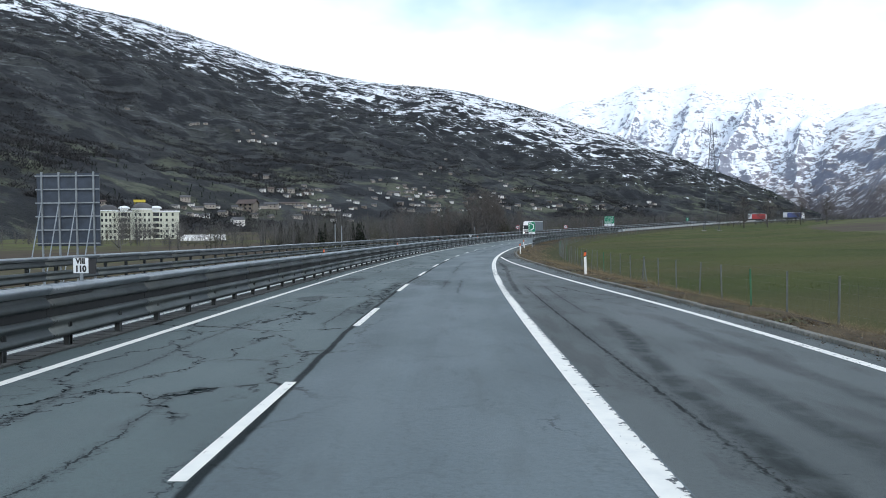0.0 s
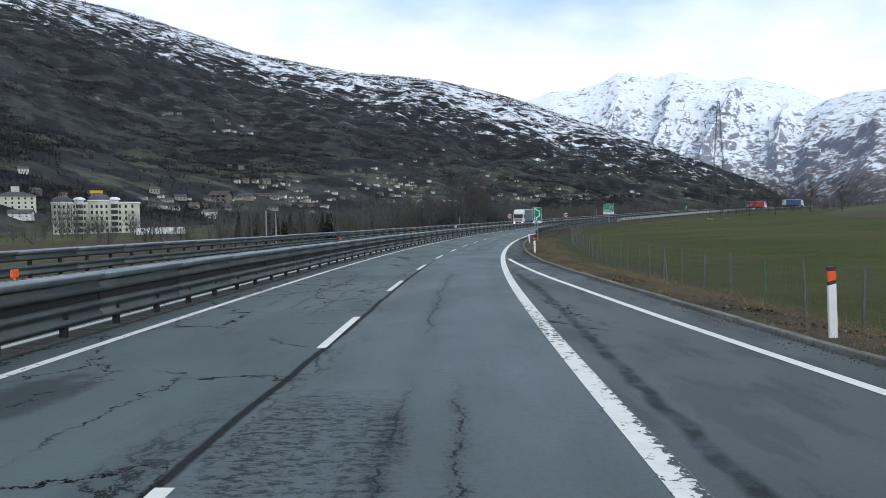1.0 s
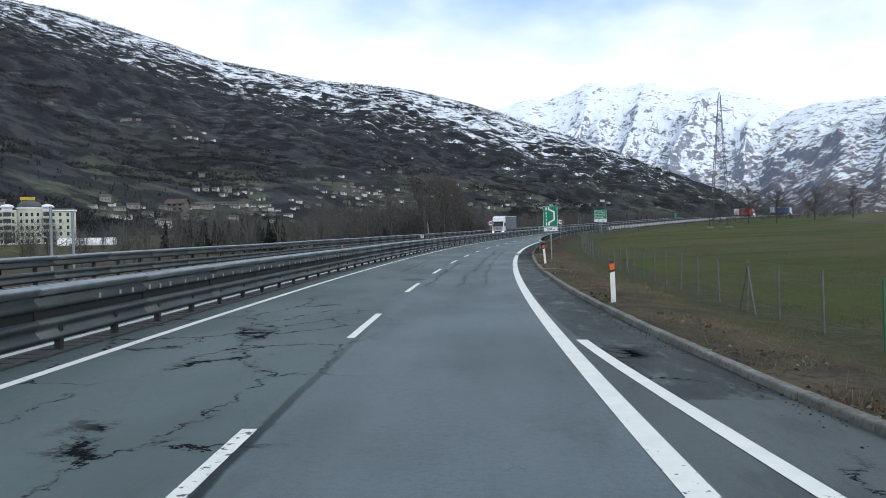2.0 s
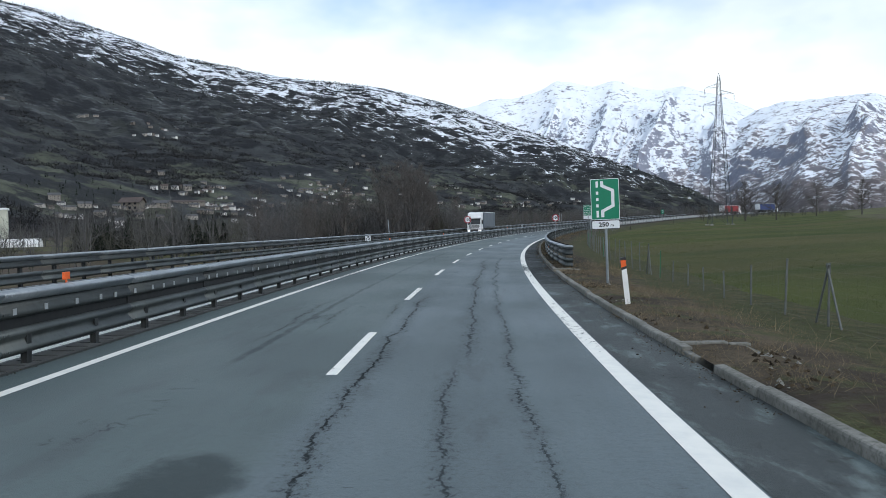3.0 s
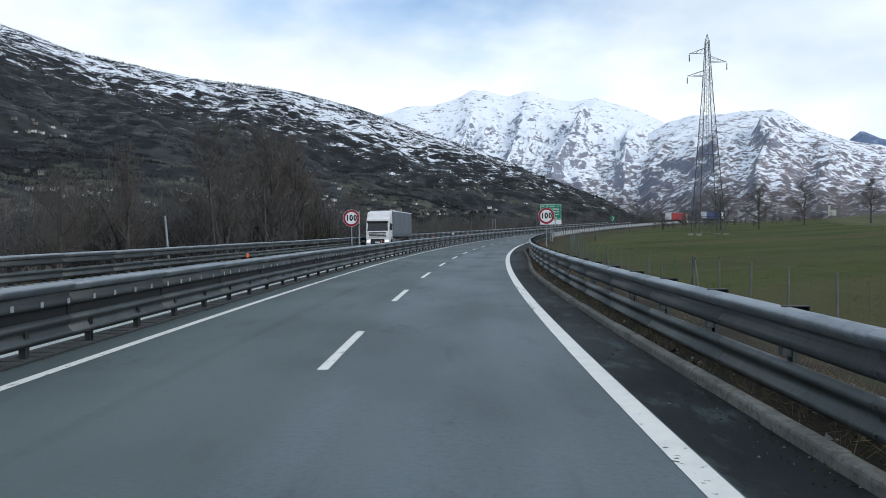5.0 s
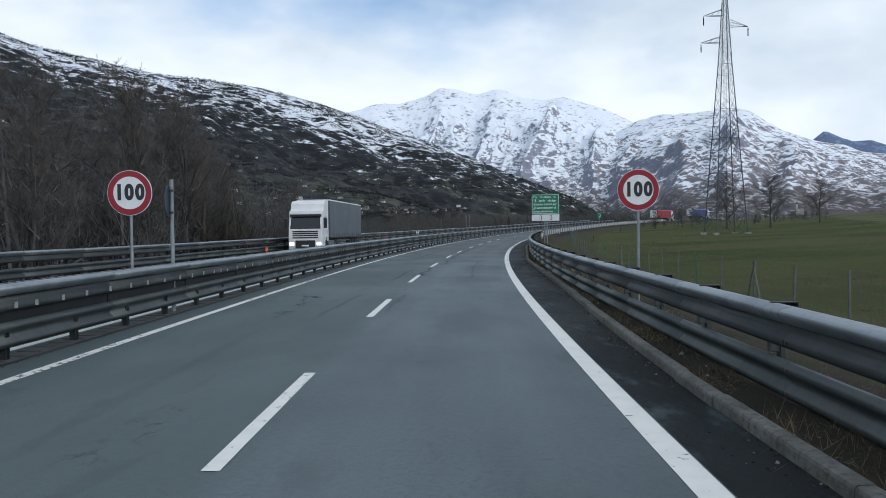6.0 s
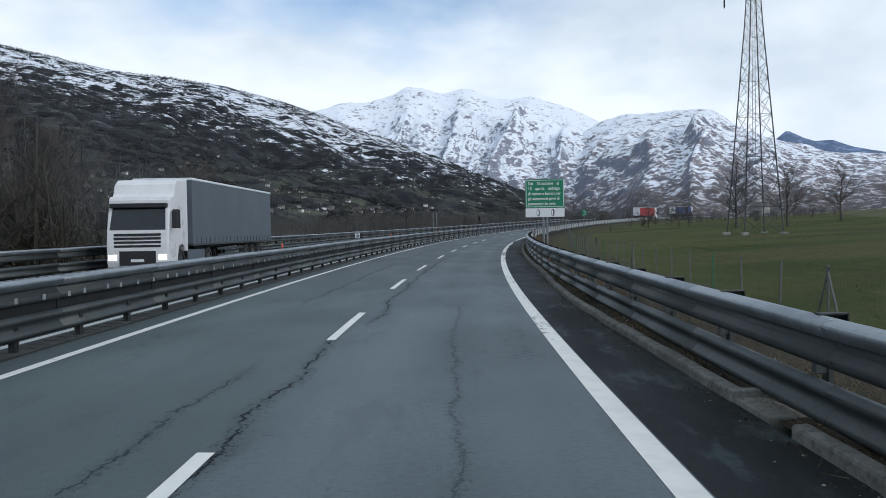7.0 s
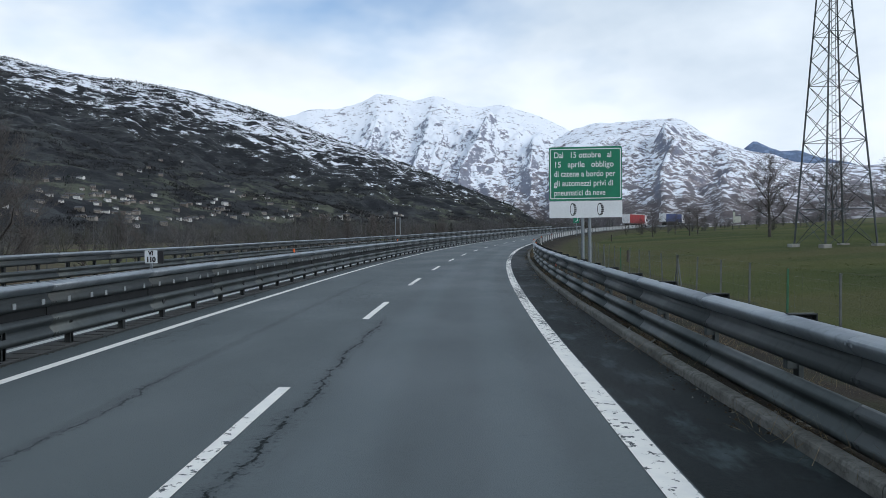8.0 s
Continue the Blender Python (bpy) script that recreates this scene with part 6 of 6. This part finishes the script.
    return tagged(mesh_object(name, verts, faces, M_NEEDLE), label, "woods", kind="stuff")


spots = []
for i in range(46):
    az, d = rnd.uniform(-12.2, -6.2), rnd.uniform(235, 262)
    x, y = 2 + d * math.sin(radians(az)), 3 + d * math.cos(radians(az))
    spots.append((x, y, ground_at(x, y) - 0.3, rnd.uniform(5.0, 8.0)))
for i in range(9):
    az, d = rnd.uniform(13, 16), rnd.uniform(430, 500)
    x, y = 2 + d * math.sin(radians(az)), 3 + d * math.cos(radians(az))
    spots.append((x, y, ground_at(x, y) - 0.3, rnd.uniform(4, 6.5)))
evergreens("evergreen_trees", spots, 3, "dark evergreen trees on the valley floor")


# woods and scrub on the slope
def slope_spot(az, f):
    x, y, z = (float(v) for v in hill_place(az, f))
    return x, y, z + hill_shake(x, y, f)


spots = []
while len(spots) < 3600:
    az, f = rnd.uniform(-34, 24), rnd.random() ** 0.75
    x, y, z = slope_spot(az, f)
    d = noise.fractal((x / 260, y / 260, z / 90), 0.8, 2.1, 4)
    if d < 0.04 + 0.12 * f:
        continue
    spots.append((x, y, z - 1.0, rnd.uniform(3, 6) if f < 0.5 else rnd.uniform(4, 9)))
while len(spots) < 7200:
    az, f = rnd.uniform(-34, 24), rnd.uniform(0.8, 1.0)
    x, y, z = slope_spot(az, f)
    if noise.fractal((x / 240, y / 240, 5.0), 0.8, 2.1, 3) < 0.10:
        continue
    spots.append((x, y, z - 1.5, rnd.uniform(5, 11)))
evergreens("slope_trees", spots, 9, "dark scattered trees over the mountainside", 14, 0.10)
spots = []
while len(spots) < 9000:
    az, f = rnd.uniform(-36, 24), rnd.random() ** 1.1 * 0.8
    if az > 2:
        f *= 0.6
    x, y, z = slope_spot(az, f)
    if noise.fractal((x / 170 + 7, y / 170, z / 60), 0.8, 2.1, 4) < -0.02:
        continue
    spots.append((x, y, z - 0.5, rnd.uniform(5, 10)))
v, f = blades(spots, 41, 24, 0.45, 0.05, 1.4, (0.6, 0.3))
tagged(mesh_object("slope_scrub", v, f, M_SCRUB), "brown leafless scrub over the lower mountainside", "woods", kind="stuff")

# ---------------------------------------------------------------- buildings


def gable_house(w, d, h, roof_mat, wall_mat):
    """Meshes of one far house: walls, roof, window."""
    wall = bmesh.new()
    box(wall, -w / 2, w / 2, -d / 2, d / 2, -3.0, h)
    pk = h + d * 0.36
    a = [wall.verts.new(v) for v in ((-w / 2, -d / 2, h), (-w / 2, d / 2, h), (-w / 2, 0, pk))]
    b = [wall.verts.new(v) for v in ((w / 2, -d / 2, h), (w / 2, 0, pk), (w / 2, d / 2, h))]
    wall.faces.new(a)
    wall.faces.new(b)
    roof = bmesh.new()
    o = 0.8
    for sgn in (-1, 1):
        e, t = (sgn * (d / 2 + o), h - o * 0.5), (0, pk + 0.1)
        v = [roof.verts.new(p) for p in ((-w / 2 - o, e[0], e[1]), (w / 2 + o, e[0], e[1]), (w / 2 + o, t[0], t[1]), (-w / 2 - o, t[0], t[1]), (-w / 2 - o, e[0], e[1] + 0.3), (w / 2 + o, e[0], e[1] + 0.3), (w / 2 + o, t[0], t[1] + 0.3), (-w / 2 - o, t[0], t[1] + 0.3))]
        for q in ((0, 1, 2, 3), (4, 7, 6, 5), (0, 4, 5, 1), (1, 5, 6, 2), (3, 2, 6, 7), (0, 3, 7, 4)):
            roof.faces.new([v[i] for i in q])
    bmesh.ops.recalc_face_normals(roof, faces=roof.faces)
    return bm_mesh("wall", wall, wall_mat), bm_mesh("roof", roof, roof_mat), (w, d, h)


WIN_ME = bm_mesh("window", boxes((-0.55, 0.55, -0.06, 0.06, 0.0, 1.4)), M_GLASS)
STYLES = [gable_house(11, 9, 6.0, M_ROOF, M_WALLW), gable_house(14, 10, 7.5, M_ROOF, M_WALLW), gable_house(9, 8, 5.2, M_ROOFR, M_WALLW), gable_house(16, 9, 5.0, M_ROOF, M_WALLW)]


def house(x, y, z, style, turn, size):
    ho = thing("house", pose(x, y, z, 0, 0, turn) @ Matrix.Diagonal((size, size, size * 0.74, 1)), "small pale plastered house with a pitched roof on the slope", "house", "village houses")
    wall, roof, (w, d, h) = STYLES[style]
    share("wall", wall, Matrix(), ho)
    share("roof", roof, Matrix(), ho)
    for k in range(3):
        for lv in range(2):
            share("window", WIN_ME, pose(-w / 2 + w * (k + 0.7) / 3.4, -d / 2 - 0.02, 0.9 + lv * 2.7), ho)


VILLAGES = ((-25.2, 8.3, 1, 0.4, 0.1), (-20.0, 7.6, 3, 0.9, 0.15), (-15.2, 6.6, 8, 1.6, 0.3), (-12.8, 2.9, 12, 1.3, 0.25), (-16.6, 1.4, 9, 2.2, 0.35), (-10.6, 1.5, 22, 2.6, 0.45), (-5.5, 2.6, 6, 1.2, 0.3), (-2.6, 2.0, 22, 1.6, 0.6),
            (-1.6, 4.3, 8, 1.8, 0.4), (-6.4, 3.4, 5, 1.2, 0.5), (2.6, 2.1, 10, 1.5, 0.4), (-3.8, 2.7, 10, 1.0, 0.4), (7.5, 1.7, 12, 2.5, 0.35), (12.0, 1.4, 14, 3.0, 0.3), (5.0, 3.0, 6, 2.0, 0.5), (-21.5, 1.5, 6, 1.6, 0.3), (1.2, 1.3, 8, 1.5, 0.2))
rnd = random.Random(55)
fs = np.linspace(0.0, 0.95, 80)
for az0, el0, count, da, de in VILLAGES:
    for i in range(int(count * 1.8)):
        az, el = az0 + rnd.gauss(0, da * 0.75), el0 + rnd.gauss(0, de * 0.8)
        best = min(fs, key=lambda f: abs(math.degrees(math.atan2(slope_spot(az, f)[2], math.hypot(slope_spot(az, f)[0] - ORIGIN[0], slope_spot(az, f)[1] - ORIGIN[1]))) - el))
        x, y, z = slope_spot(az, best)
        far = math.hypot(x - ORIGIN[0], y - ORIGIN[1])
        house(x, y, z, rnd.randrange(4), -az + rnd.uniform(-40, 40), rnd.uniform(0.38, 0.62) * min(1.2, 0.75 + far / 5000))


def dome(bm, cx, cy, base, r, rise=0.62):
    n = 20
    prev = [bm.verts.new((cx + r * math.cos(2 * math.pi * i / n), cy + r * math.sin(2 * math.pi * i / n), base)) for i in range(n)]
    bm.faces.new(prev[::-1])
    for k in range(1, 7):
        a = k * math.pi / 13.5
        ring = [bm.verts.new((cx + r * math.cos(a) * math.cos(2 * math.pi * i / n), cy + r * math.cos(a) * math.sin(2 * math.pi * i / n), base + r * rise * math.sin(a))) for i in range(n)]
        for i in range(n):
            bm.faces.new((prev[i], prev[(i + 1) % n], ring[(i + 1) % n], ring[i]))
        prev = ring
    bm.faces.new(prev)
    return bm


def domed_hotel():
    ho = thing("hotel", pose(-161.0, 416.0, -4.8, 0, 0, 22), "large pale cream five-storey building with rounded bays and small domes", "building")
    part("wall", boxes((-17.5, 19.5, 0, 13, -2, 15.2), bevel=0.05), M_PLASTER, ho)
    part("cornice", boxes((-17.7, 20.0, -0.5, 13.4, 15.2, 15.9), bevel=0.1), M_SIGNWHITE, ho)
    part("roof", boxes((-15, 19, 1.0, 12.5, 15.9, 16.5), bevel=0.2), M_ROOF, ho)
    for cx, cy, r, top in ((1.2, 0.4, 5.0, 16.4), (-15.2, 2.0, 4.6, 15.6)):
        bay = bmesh.new()
        tube(bay, (cx, cy, -2), (cx, cy, top), r, r, 24)
        part("bay", bay, M_PLASTER, ho, "rounded bay")
        bm = bmesh.new()
        tube(bm, (cx, cy, top), (cx, cy, top + 0.6), r + 0.4, r + 0.4, 24)
        part("cornice", bm, M_SIGNWHITE, ho)
        part("dome", dome(bmesh.new(), cx, cy, top + 0.62, r), M_ROOF, ho, "grey dome")
    for cx in (-7.6, 8.0):
        pv = part("pavilion", boxes((cx - 2.0, cx + 2.0, -0.7, 3.0, 15.9, 17.0), bevel=0.05), M_SIGNWHITE, ho)
        part("dome", dome(bmesh.new(), cx, 1.1, 17.02, 2.9, 0.5), M_SIGNWHITE, pv)
        for lv in range(5):
            part("balcony", boxes((cx - 2.1, cx + 2.1, -1.3, 0.0, 0.6 + lv * 2.9, 1.5 + lv * 2.9), bevel=0.03), M_PLASTER, ho)
    w = bm_mesh("window", boxes((-0.5, 0.5, -0.08, 0.08, 0, 1.5)), M_GLASS)
    wide = bm_mesh("window", boxes((-1.5, 1.5, -0.08, 0.08, 0, 2.0)), M_GLASS)
    for lv in range(5):
        z = 1.5 + lv * 2.9
        for cx in (-9.9, -5.3, 10.4, 13.2, 16.2):
            share("window", w, pose(cx, -0.03, z), ho)
        for cx in (-7.6, 8.0):
            share("window", wide, pose(cx, -0.03, z - 0.2), ho)
        for cx, cy, r in ((1.2, 0.4, 5.0), (-15.2, 2.0, 4.6)):
            for q in (-40, -12, 12, 40):
                share("window", w, pose(cx + r * math.sin(radians(q)), cy - r * math.cos(radians(q)), z, 0, 0, q), ho)
    part("roof_sign", boxes((-3.0, 3.0, 9.8, 10.0, 20.6, 22.0), (-2.4, -2.2, 9.8, 10.0, 16, 20.6), (2.2, 2.4, 9.8, 10.0, 16, 20.6)), M_YELLOW, ho)


# larger buildings at the foot of the slope: azimuth and height from the road's start, and their width, in degrees
EYE = (2.3, 29.4, 1.4)


def slope_meet(az, el):
    """Where the line of sight from the road first meets the slope."""
    for d in range(380, 2600, 6):
        x, y, z = EYE[0] + d * math.sin(radians(az)), EYE[1] + d * math.cos(radians(az)), EYE[2] + d * math.tan(radians(el))
        a, r = math.degrees(math.atan2(x - ORIGIN[0], y - ORIGIN[1])), math.hypot(x - ORIGIN[0], y - ORIGIN[1])
        r1, r0 = float(smooth_interp(a, HILL_FAR)), float(smooth_interp(a, HILL_NEAR))
        g = slope_spot(a, (r - r0) / (r1 - r0))[2] if r > r0 else ground_at(x, y)
        if g >= z:
            return x, y, g, d
    return x, y, g, d


CHALETS = ((-27.33, 0.15, 1.88), (-24.88, 1.64, 0.69), (-26.5, 1.65, 0.9), (-13.25, 1.4, 1.39), (-17.62, 1.42, 1.1), (-19.27, 1.87, 0.94), (-15.74, 0.21, 1.23), (-14.93, 1.2, 1.63), (-16.72, 0.77, 0.86), (-13.81, 2.58, 0.53), (-13.23, 2.6, 0.57), (-12.57, 2.57, 0.53), (-11.83, 2.53, 0.69), (-18.87, 1.46, 0.57), (-11.43, 0.62, 0.98), (-27.13, 3.09, 0.82), (-13.5, 3.5, 0.57), (-14.29, 3.65, 0.41), (-27.45, 4.92, 0.45))
rnd = random.Random(12)
for az, el, wide in CHALETS:
    x, y, z, d = slope_meet(az, el)
    st = rnd.randrange(4)
    house(x, y, z + 0.3, st, -az + rnd.uniform(-30, 30), radians(wide) * d / STYLES[st][2][0] * 0.72)


def villa():
    az, el, wide = (-27.61, 0.9, 2.33)
    x, y, z, d = slope_meet(az, el)
    k = radians(wide) * d / 24.0
    vi = thing("villa", pose(x, y, z, 0, 0, -az) @ Matrix.Diagonal((k, k, k, 1)), "cream villa with a hipped roof and a small lantern", "building")
    part("wall", boxes((-12, 12, 0, 12, -4, 8.6), bevel=0.05), M_PLASTER, vi)
    bm = bmesh.new()
    lo = [bm.verts.new(v) for v in ((-13, -1, 8.6), (13, -1, 8.6), (13, 13, 8.6), (-13, 13, 8.6))]
    hi = [bm.verts.new(v) for v in ((-4, 5, 11.6), (4, 5, 11.6), (4, 7, 11.6), (-4, 7, 11.6))]
    bm.faces.new(lo[::-1])
    bm.faces.new(hi)
    for i in range(4):
        bm.faces.new((lo[i], lo[(i + 1) % 4], hi[(i + 1) % 4], hi[i]))
    part("roof", bm, M_ROOF, vi)
    part("lantern", boxes((-2.5, 2.5, 4.6, 7.4, 11.4, 15.0), bevel=0.1), M_PLASTER, vi)
    for lv in range(3):
        for i in range(6):
            share("window", WIN_ME, pose(-9.5 + i * 3.8, -0.03, 0.6 + lv * 2.8), vi)


def warehouse():
    az, el, wide = (-11.7, 1.61, 2.04)
    x, y, z, d = slope_meet(az, el)
    k = radians(wide) * d / 40.0
    wh = thing("warehouse", pose(x, y, z, 0, 0, -az + 6) @ Matrix.Diagonal((k, k, k, 1)), "long low shed with a rust-brown roof", "building")
    part("wall", boxes((-20, 20, 0, 12, -4, 2.2)), M_WALLW, wh)
    bm = bmesh.new()
    pts = ((-0.8, 2.1), (6, 4.0), (12.8, 2.1), (12.8, 2.5), (6, 4.4), (-0.8, 2.5))
    a, b = [bm.verts.new((-20.8, u, v)) for u, v in pts], [bm.verts.new((20.8, u, v)) for u, v in pts]
    bm.faces.new(a)
    bm.faces.new(b[::-1])
    for i in range(6):
        bm.faces.new((a[(i + 1) % 6], a[i], b[i], b[(i + 1) % 6]))
    part("roof", bm, M_ROOFR, wh)
    for i in range(7):
        share("window", WIN_ME, pose(-17 + i * 5.6, -0.03, 0.5), wh)


villa()
warehouse()
M_YELLOW = plain("yellow_panel", (0.45, 0.36, 0.03), 0.5, 0, 0.15)
domed_hotel()


def greenhouse():
    g = thing("greenhouse", pose(-97, 318, -3.2, 0, 0, 12) @ Matrix.Diagonal((1, 1, 0.6, 1)), "low white plastic-covered hoop greenhouse", "greenhouse")
    bm = bmesh.new()
    rows = []
    for i in range(13):
        a = math.pi * i / 12
        rows.append([bm.verts.new((x, -3.6 * math.cos(a), 3.9 * math.sin(a) + 0.03 * math.sin(x * 3))) for x in np.linspace(-8.5, 8.5, 18)])
    for a, b in zip(rows, rows[1:]):
        for i in range(17):
            bm.faces.new((a[i], a[i + 1], b[i + 1], b[i]))
    bm.faces.new([r[0] for r in rows])
    bm.faces.new([r[-1] for r in rows][::-1])
    part("cover", bm, M_WHITE, g)
    for x in np.linspace(-8.5, 8.5, 7):
        bm = bmesh.new()
        rings = []
        for i in range(13):
            c, d = -math.cos(math.pi * i / 12), math.sin(math.pi * i / 12)
            rings.append([bm.verts.new((x + e, k * c, (k + 0.3) * d)) for e, k in ((-0.06, 3.59), (0.06, 3.59), (0.06, 3.71), (-0.06, 3.71))])
        for a, b in zip(rings, rings[1:]):
            for i in range(4):
                bm.faces.new((a[i], a[(i + 1) % 4], b[(i + 1) % 4], b[i]))
        part("hoop", bm, M_ZINC_OLD, g)


greenhouse()



def church():
    """White church with a pointed tower at the foot of the far slope."""
    x, y, z = far_place(RIGHT_RIDGE, RIGHT_FAR, RIGHT_NEAR, 1.15)(36.6, 0.07)
    ch = thing("church", pose(float(x), float(y), 30.0, 0, 0, -36) @ Matrix.Diagonal((0.6, 0.6, 0.6, 1)), "small white church with a pointed tower below the mountain", "church")
    part("nave", boxes((3.5, 22, -5, 5, -30, 9), bevel=0.05), M_PLASTER, ch)
    part("tower", boxes((-3.5, 3.5, -3.5, 3.5, -30, 24), bevel=0.05), M_PLASTER, ch)
    bm = bmesh.new()
    tube(bm, (0, 0, 24), (0, 0, 34), 4.4, 0.2, 4)
    part("spire", bm, M_ROOF, ch)
    bm = bmesh.new()
    e = [bm.verts.new((3.0, v, w)) for v, w in ((-5.8, 8.6), (5.8, 8.6), (0, 13.0))]
    f = [bm.verts.new((22.6, v, w)) for v, w in ((-5.8, 8.6), (5.8, 8.6), (0, 13.0))]
    bm.faces.new(e)
    bm.faces.new(f[::-1])
    for i in range(3):
        bm.faces.new((e[(i + 1) % 3], e[i], f[i], f[(i + 1) % 3]))
    part("roof", bm, M_ROOF, ch)


church()

# stakes left standing in the meadow
for x, y, h in ((101.5, 332.0, 1.0), (66.0, 268.0, 0.8)):
    sk = thing("stake", pose(x, y, ground_at(x, y) - 0.05, 2, -3, 20), "short dark wooden stake standing in the meadow", "stake", "meadow stakes")
    bm = bmesh.new()
    tube(bm, (0, 0, -0.4), (0.02, 0, h), 0.10, 0.08, 7)
    part("shaft", bm, M_BARK, sk)

# ---------------------------------------------------------------- verge grass
def straw():
    n = Nodes("dry_grass")
    c = n.mix(n.island(), (0.080, 0.062, 0.040), (0.27, 0.22, 0.14))
    return n.done(c, 0.95, 0, 0.05)


def green_blades():
    n = Nodes("green_grass")
    c = n.mix(n.island(), (0.030, 0.045, 0.012), (0.10, 0.115, 0.035))
    return n.done(c, 0.95, 0, 0.05)


M_DRY, M_BLADE = straw(), green_blades()
rng = random.Random(19)
spots = []
while len(spots) < 7000:
    s = rng.uniform(-6, 300)
    lat = kerb_lat(s) + 0.2 + rng.random() ** 1.3 * 3.6
    x, y, z = road_point(s, lat)
    if noise.noise((x * 0.5, y * 0.5, 9.0)) < -0.12:
        continue
    h = float(np.interp(lat - kerb_lat(s), (0.1, 0.6, 1.4, 2.4, 4), (0.06, 0.1, 0.05, -0.2, -0.5)))
    spots.append((x, y, z + h - 0.03, rng.uniform(0.12, 0.42)))
while len(spots) < 9600:
    s = rng.uniform(10, 240)
    d = rng.uniform(1.5, 4.2)
    lat = kerb_lat(s) + d
    x, y, z = road_point(s, lat)
    if noise.noise((x * 0.3, y * 0.3, 3.0)) < 0.05:
        continue
    h = float(np.interp(d, (0.1, 0.6, 1.4, 2.4, 4), (0.06, 0.1, 0.05, -0.2, -0.5)))
    spots.append((x, y, z + h - 0.05, rng.uniform(0.2, 0.45)))
while len(spots) < 9900:
    s = rng.choice((rng.uniform(38, 72), rng.uniform(84, 128), rng.uniform(84, 128)))
    d = rng.gauss(2.5, 0.35)
    x, y, z = road_point(s, kerb_lat(s) + d)
    if noise.noise((x * 0.45, y * 0.45, 6.0)) < 0.0:
        continue
    h = float(np.interp(d, (0.1, 0.6, 1.4, 2.4, 4), (0.06, 0.1, 0.05, -0.2, -0.5)))
    spots.append((x, y, z + h - 0.05, rng.uniform(0.45, 0.75)))
v, f = blades(spots, 61, 30, 0.75, 0.007, 0.9, (0.6, 0.05))
tagged(mesh_object("dry_grass", v, f, M_DRY), "dry straw-coloured grass tufts on the verge", "grass", kind="stuff")
spots = []
while len(spots) < 5200:
    s = rng.uniform(-6, 300)
    lat = 9.2 + rng.random() ** 1.6 * 16
    x, y, z = road_point(s, lat)
    if noise.noise((x * 0.22, y * 0.22, 2.0)) < -0.05:
        continue
    spots.append((x, y, z + float(side_height(lat)) - 0.03, rng.uniform(0.12, 0.34)))
v, f = blades(spots, 62, 10, 0.8, 0.016, 1.2, (0.6, 0.05))
tagged(mesh_object("meadow_grass", v, f, M_BLADE), "short green grass tufts along the meadow's edge", "grass", kind="stuff")


# ---------------------------------------------------------------- grit, clods and dead leaves
def litter_material():
    n = Nodes("dead_leaves_and_grit")
    r = n.island()
    c = n.mix(r, (0.018, 0.015, 0.011), (0.085, 0.065, 0.042))
    c = n.mix(n.ramp(r, 0.90, 0.93), c, (0.20, 0.20, 0.18))
    return n.done(c, 0.95, 0, 0.05)


def chips(spots, seed):
    """Small crumpled pieces: (x, y, z, size) each."""
    rng = random.Random(seed)
    verts, faces = [], []
    for x, y, z, size in spots:
        b, a = len(verts), rng.uniform(0, 6.28)
        for k in range(4):
            q = a + k * 1.571 + rng.uniform(-0.4, 0.4)
            r = size * rng.uniform(0.5, 1.2)
            verts.append((x + r * math.cos(q), y + r * math.sin(q), z - 0.3 * size + rng.uniform(0, 0.35) * size))
        verts.append((x + rng.uniform(-0.3, 0.3) * size, y + rng.uniform(-0.3, 0.3) * size, z + size * rng.uniform(0.35, 0.9)))
        faces += [(b, b + 1, b + 4), (b + 1, b + 2, b + 4), (b + 2, b + 3, b + 4), (b + 3, b, b + 4)]
    return verts, faces


M_LITTER = litter_material()
rng = random.Random(88)
spots = []
while len(spots) < 6500:
    s = rng.uniform(-2, 285)
    k = kerb_lat(s)
    lat = k - rng.expovariate(7.0) - 0.01
    if noise.noise((s * 0.33, 4.0, 0.0)) < -0.1 or lat < max(3.95, entry_lat(s) + 0.1):
        continue
    spots.append((*road_point(s, lat, 0.0), rng.uniform(0.006, 0.028)))
while len(spots) < 9500:
    s = rng.uniform(-2, 260)
    spots.append((*road_point(s, -4.25 - rng.random() ** 2 * 0.12, 0.0), rng.uniform(0.005, 0.018)))
v, f = chips(spots, 5)
tagged(mesh_object("leaf_litter", v, f, M_LITTER), "dead leaves and grit lying along the kerb", "litter", kind="stuff")
spots = []
while len(spots) < 9000:
    s = rng.uniform(-2, 285)
    d = 0.25 + rng.random() ** 1.4 * 2.3
    lat = kerb_lat(s) + d
    if noise.noise((s * 0.4, lat * 0.8, 7.0)) < -0.05:
        continue
    h = float(np.interp(d, (0.1, 0.6, 1.4, 2.4, 4), (0.06, 0.1, 0.05, -0.2, -0.5)))
    spots.append((*road_point(s, lat, h - 0.01), rng.uniform(0.015, 0.075)))
v, f = chips(spots, 6)
tagged(mesh_object("earth_clods", v, f, M_LITTER), "brown clods and dead leaves on the verge", "soil", kind="stuff")
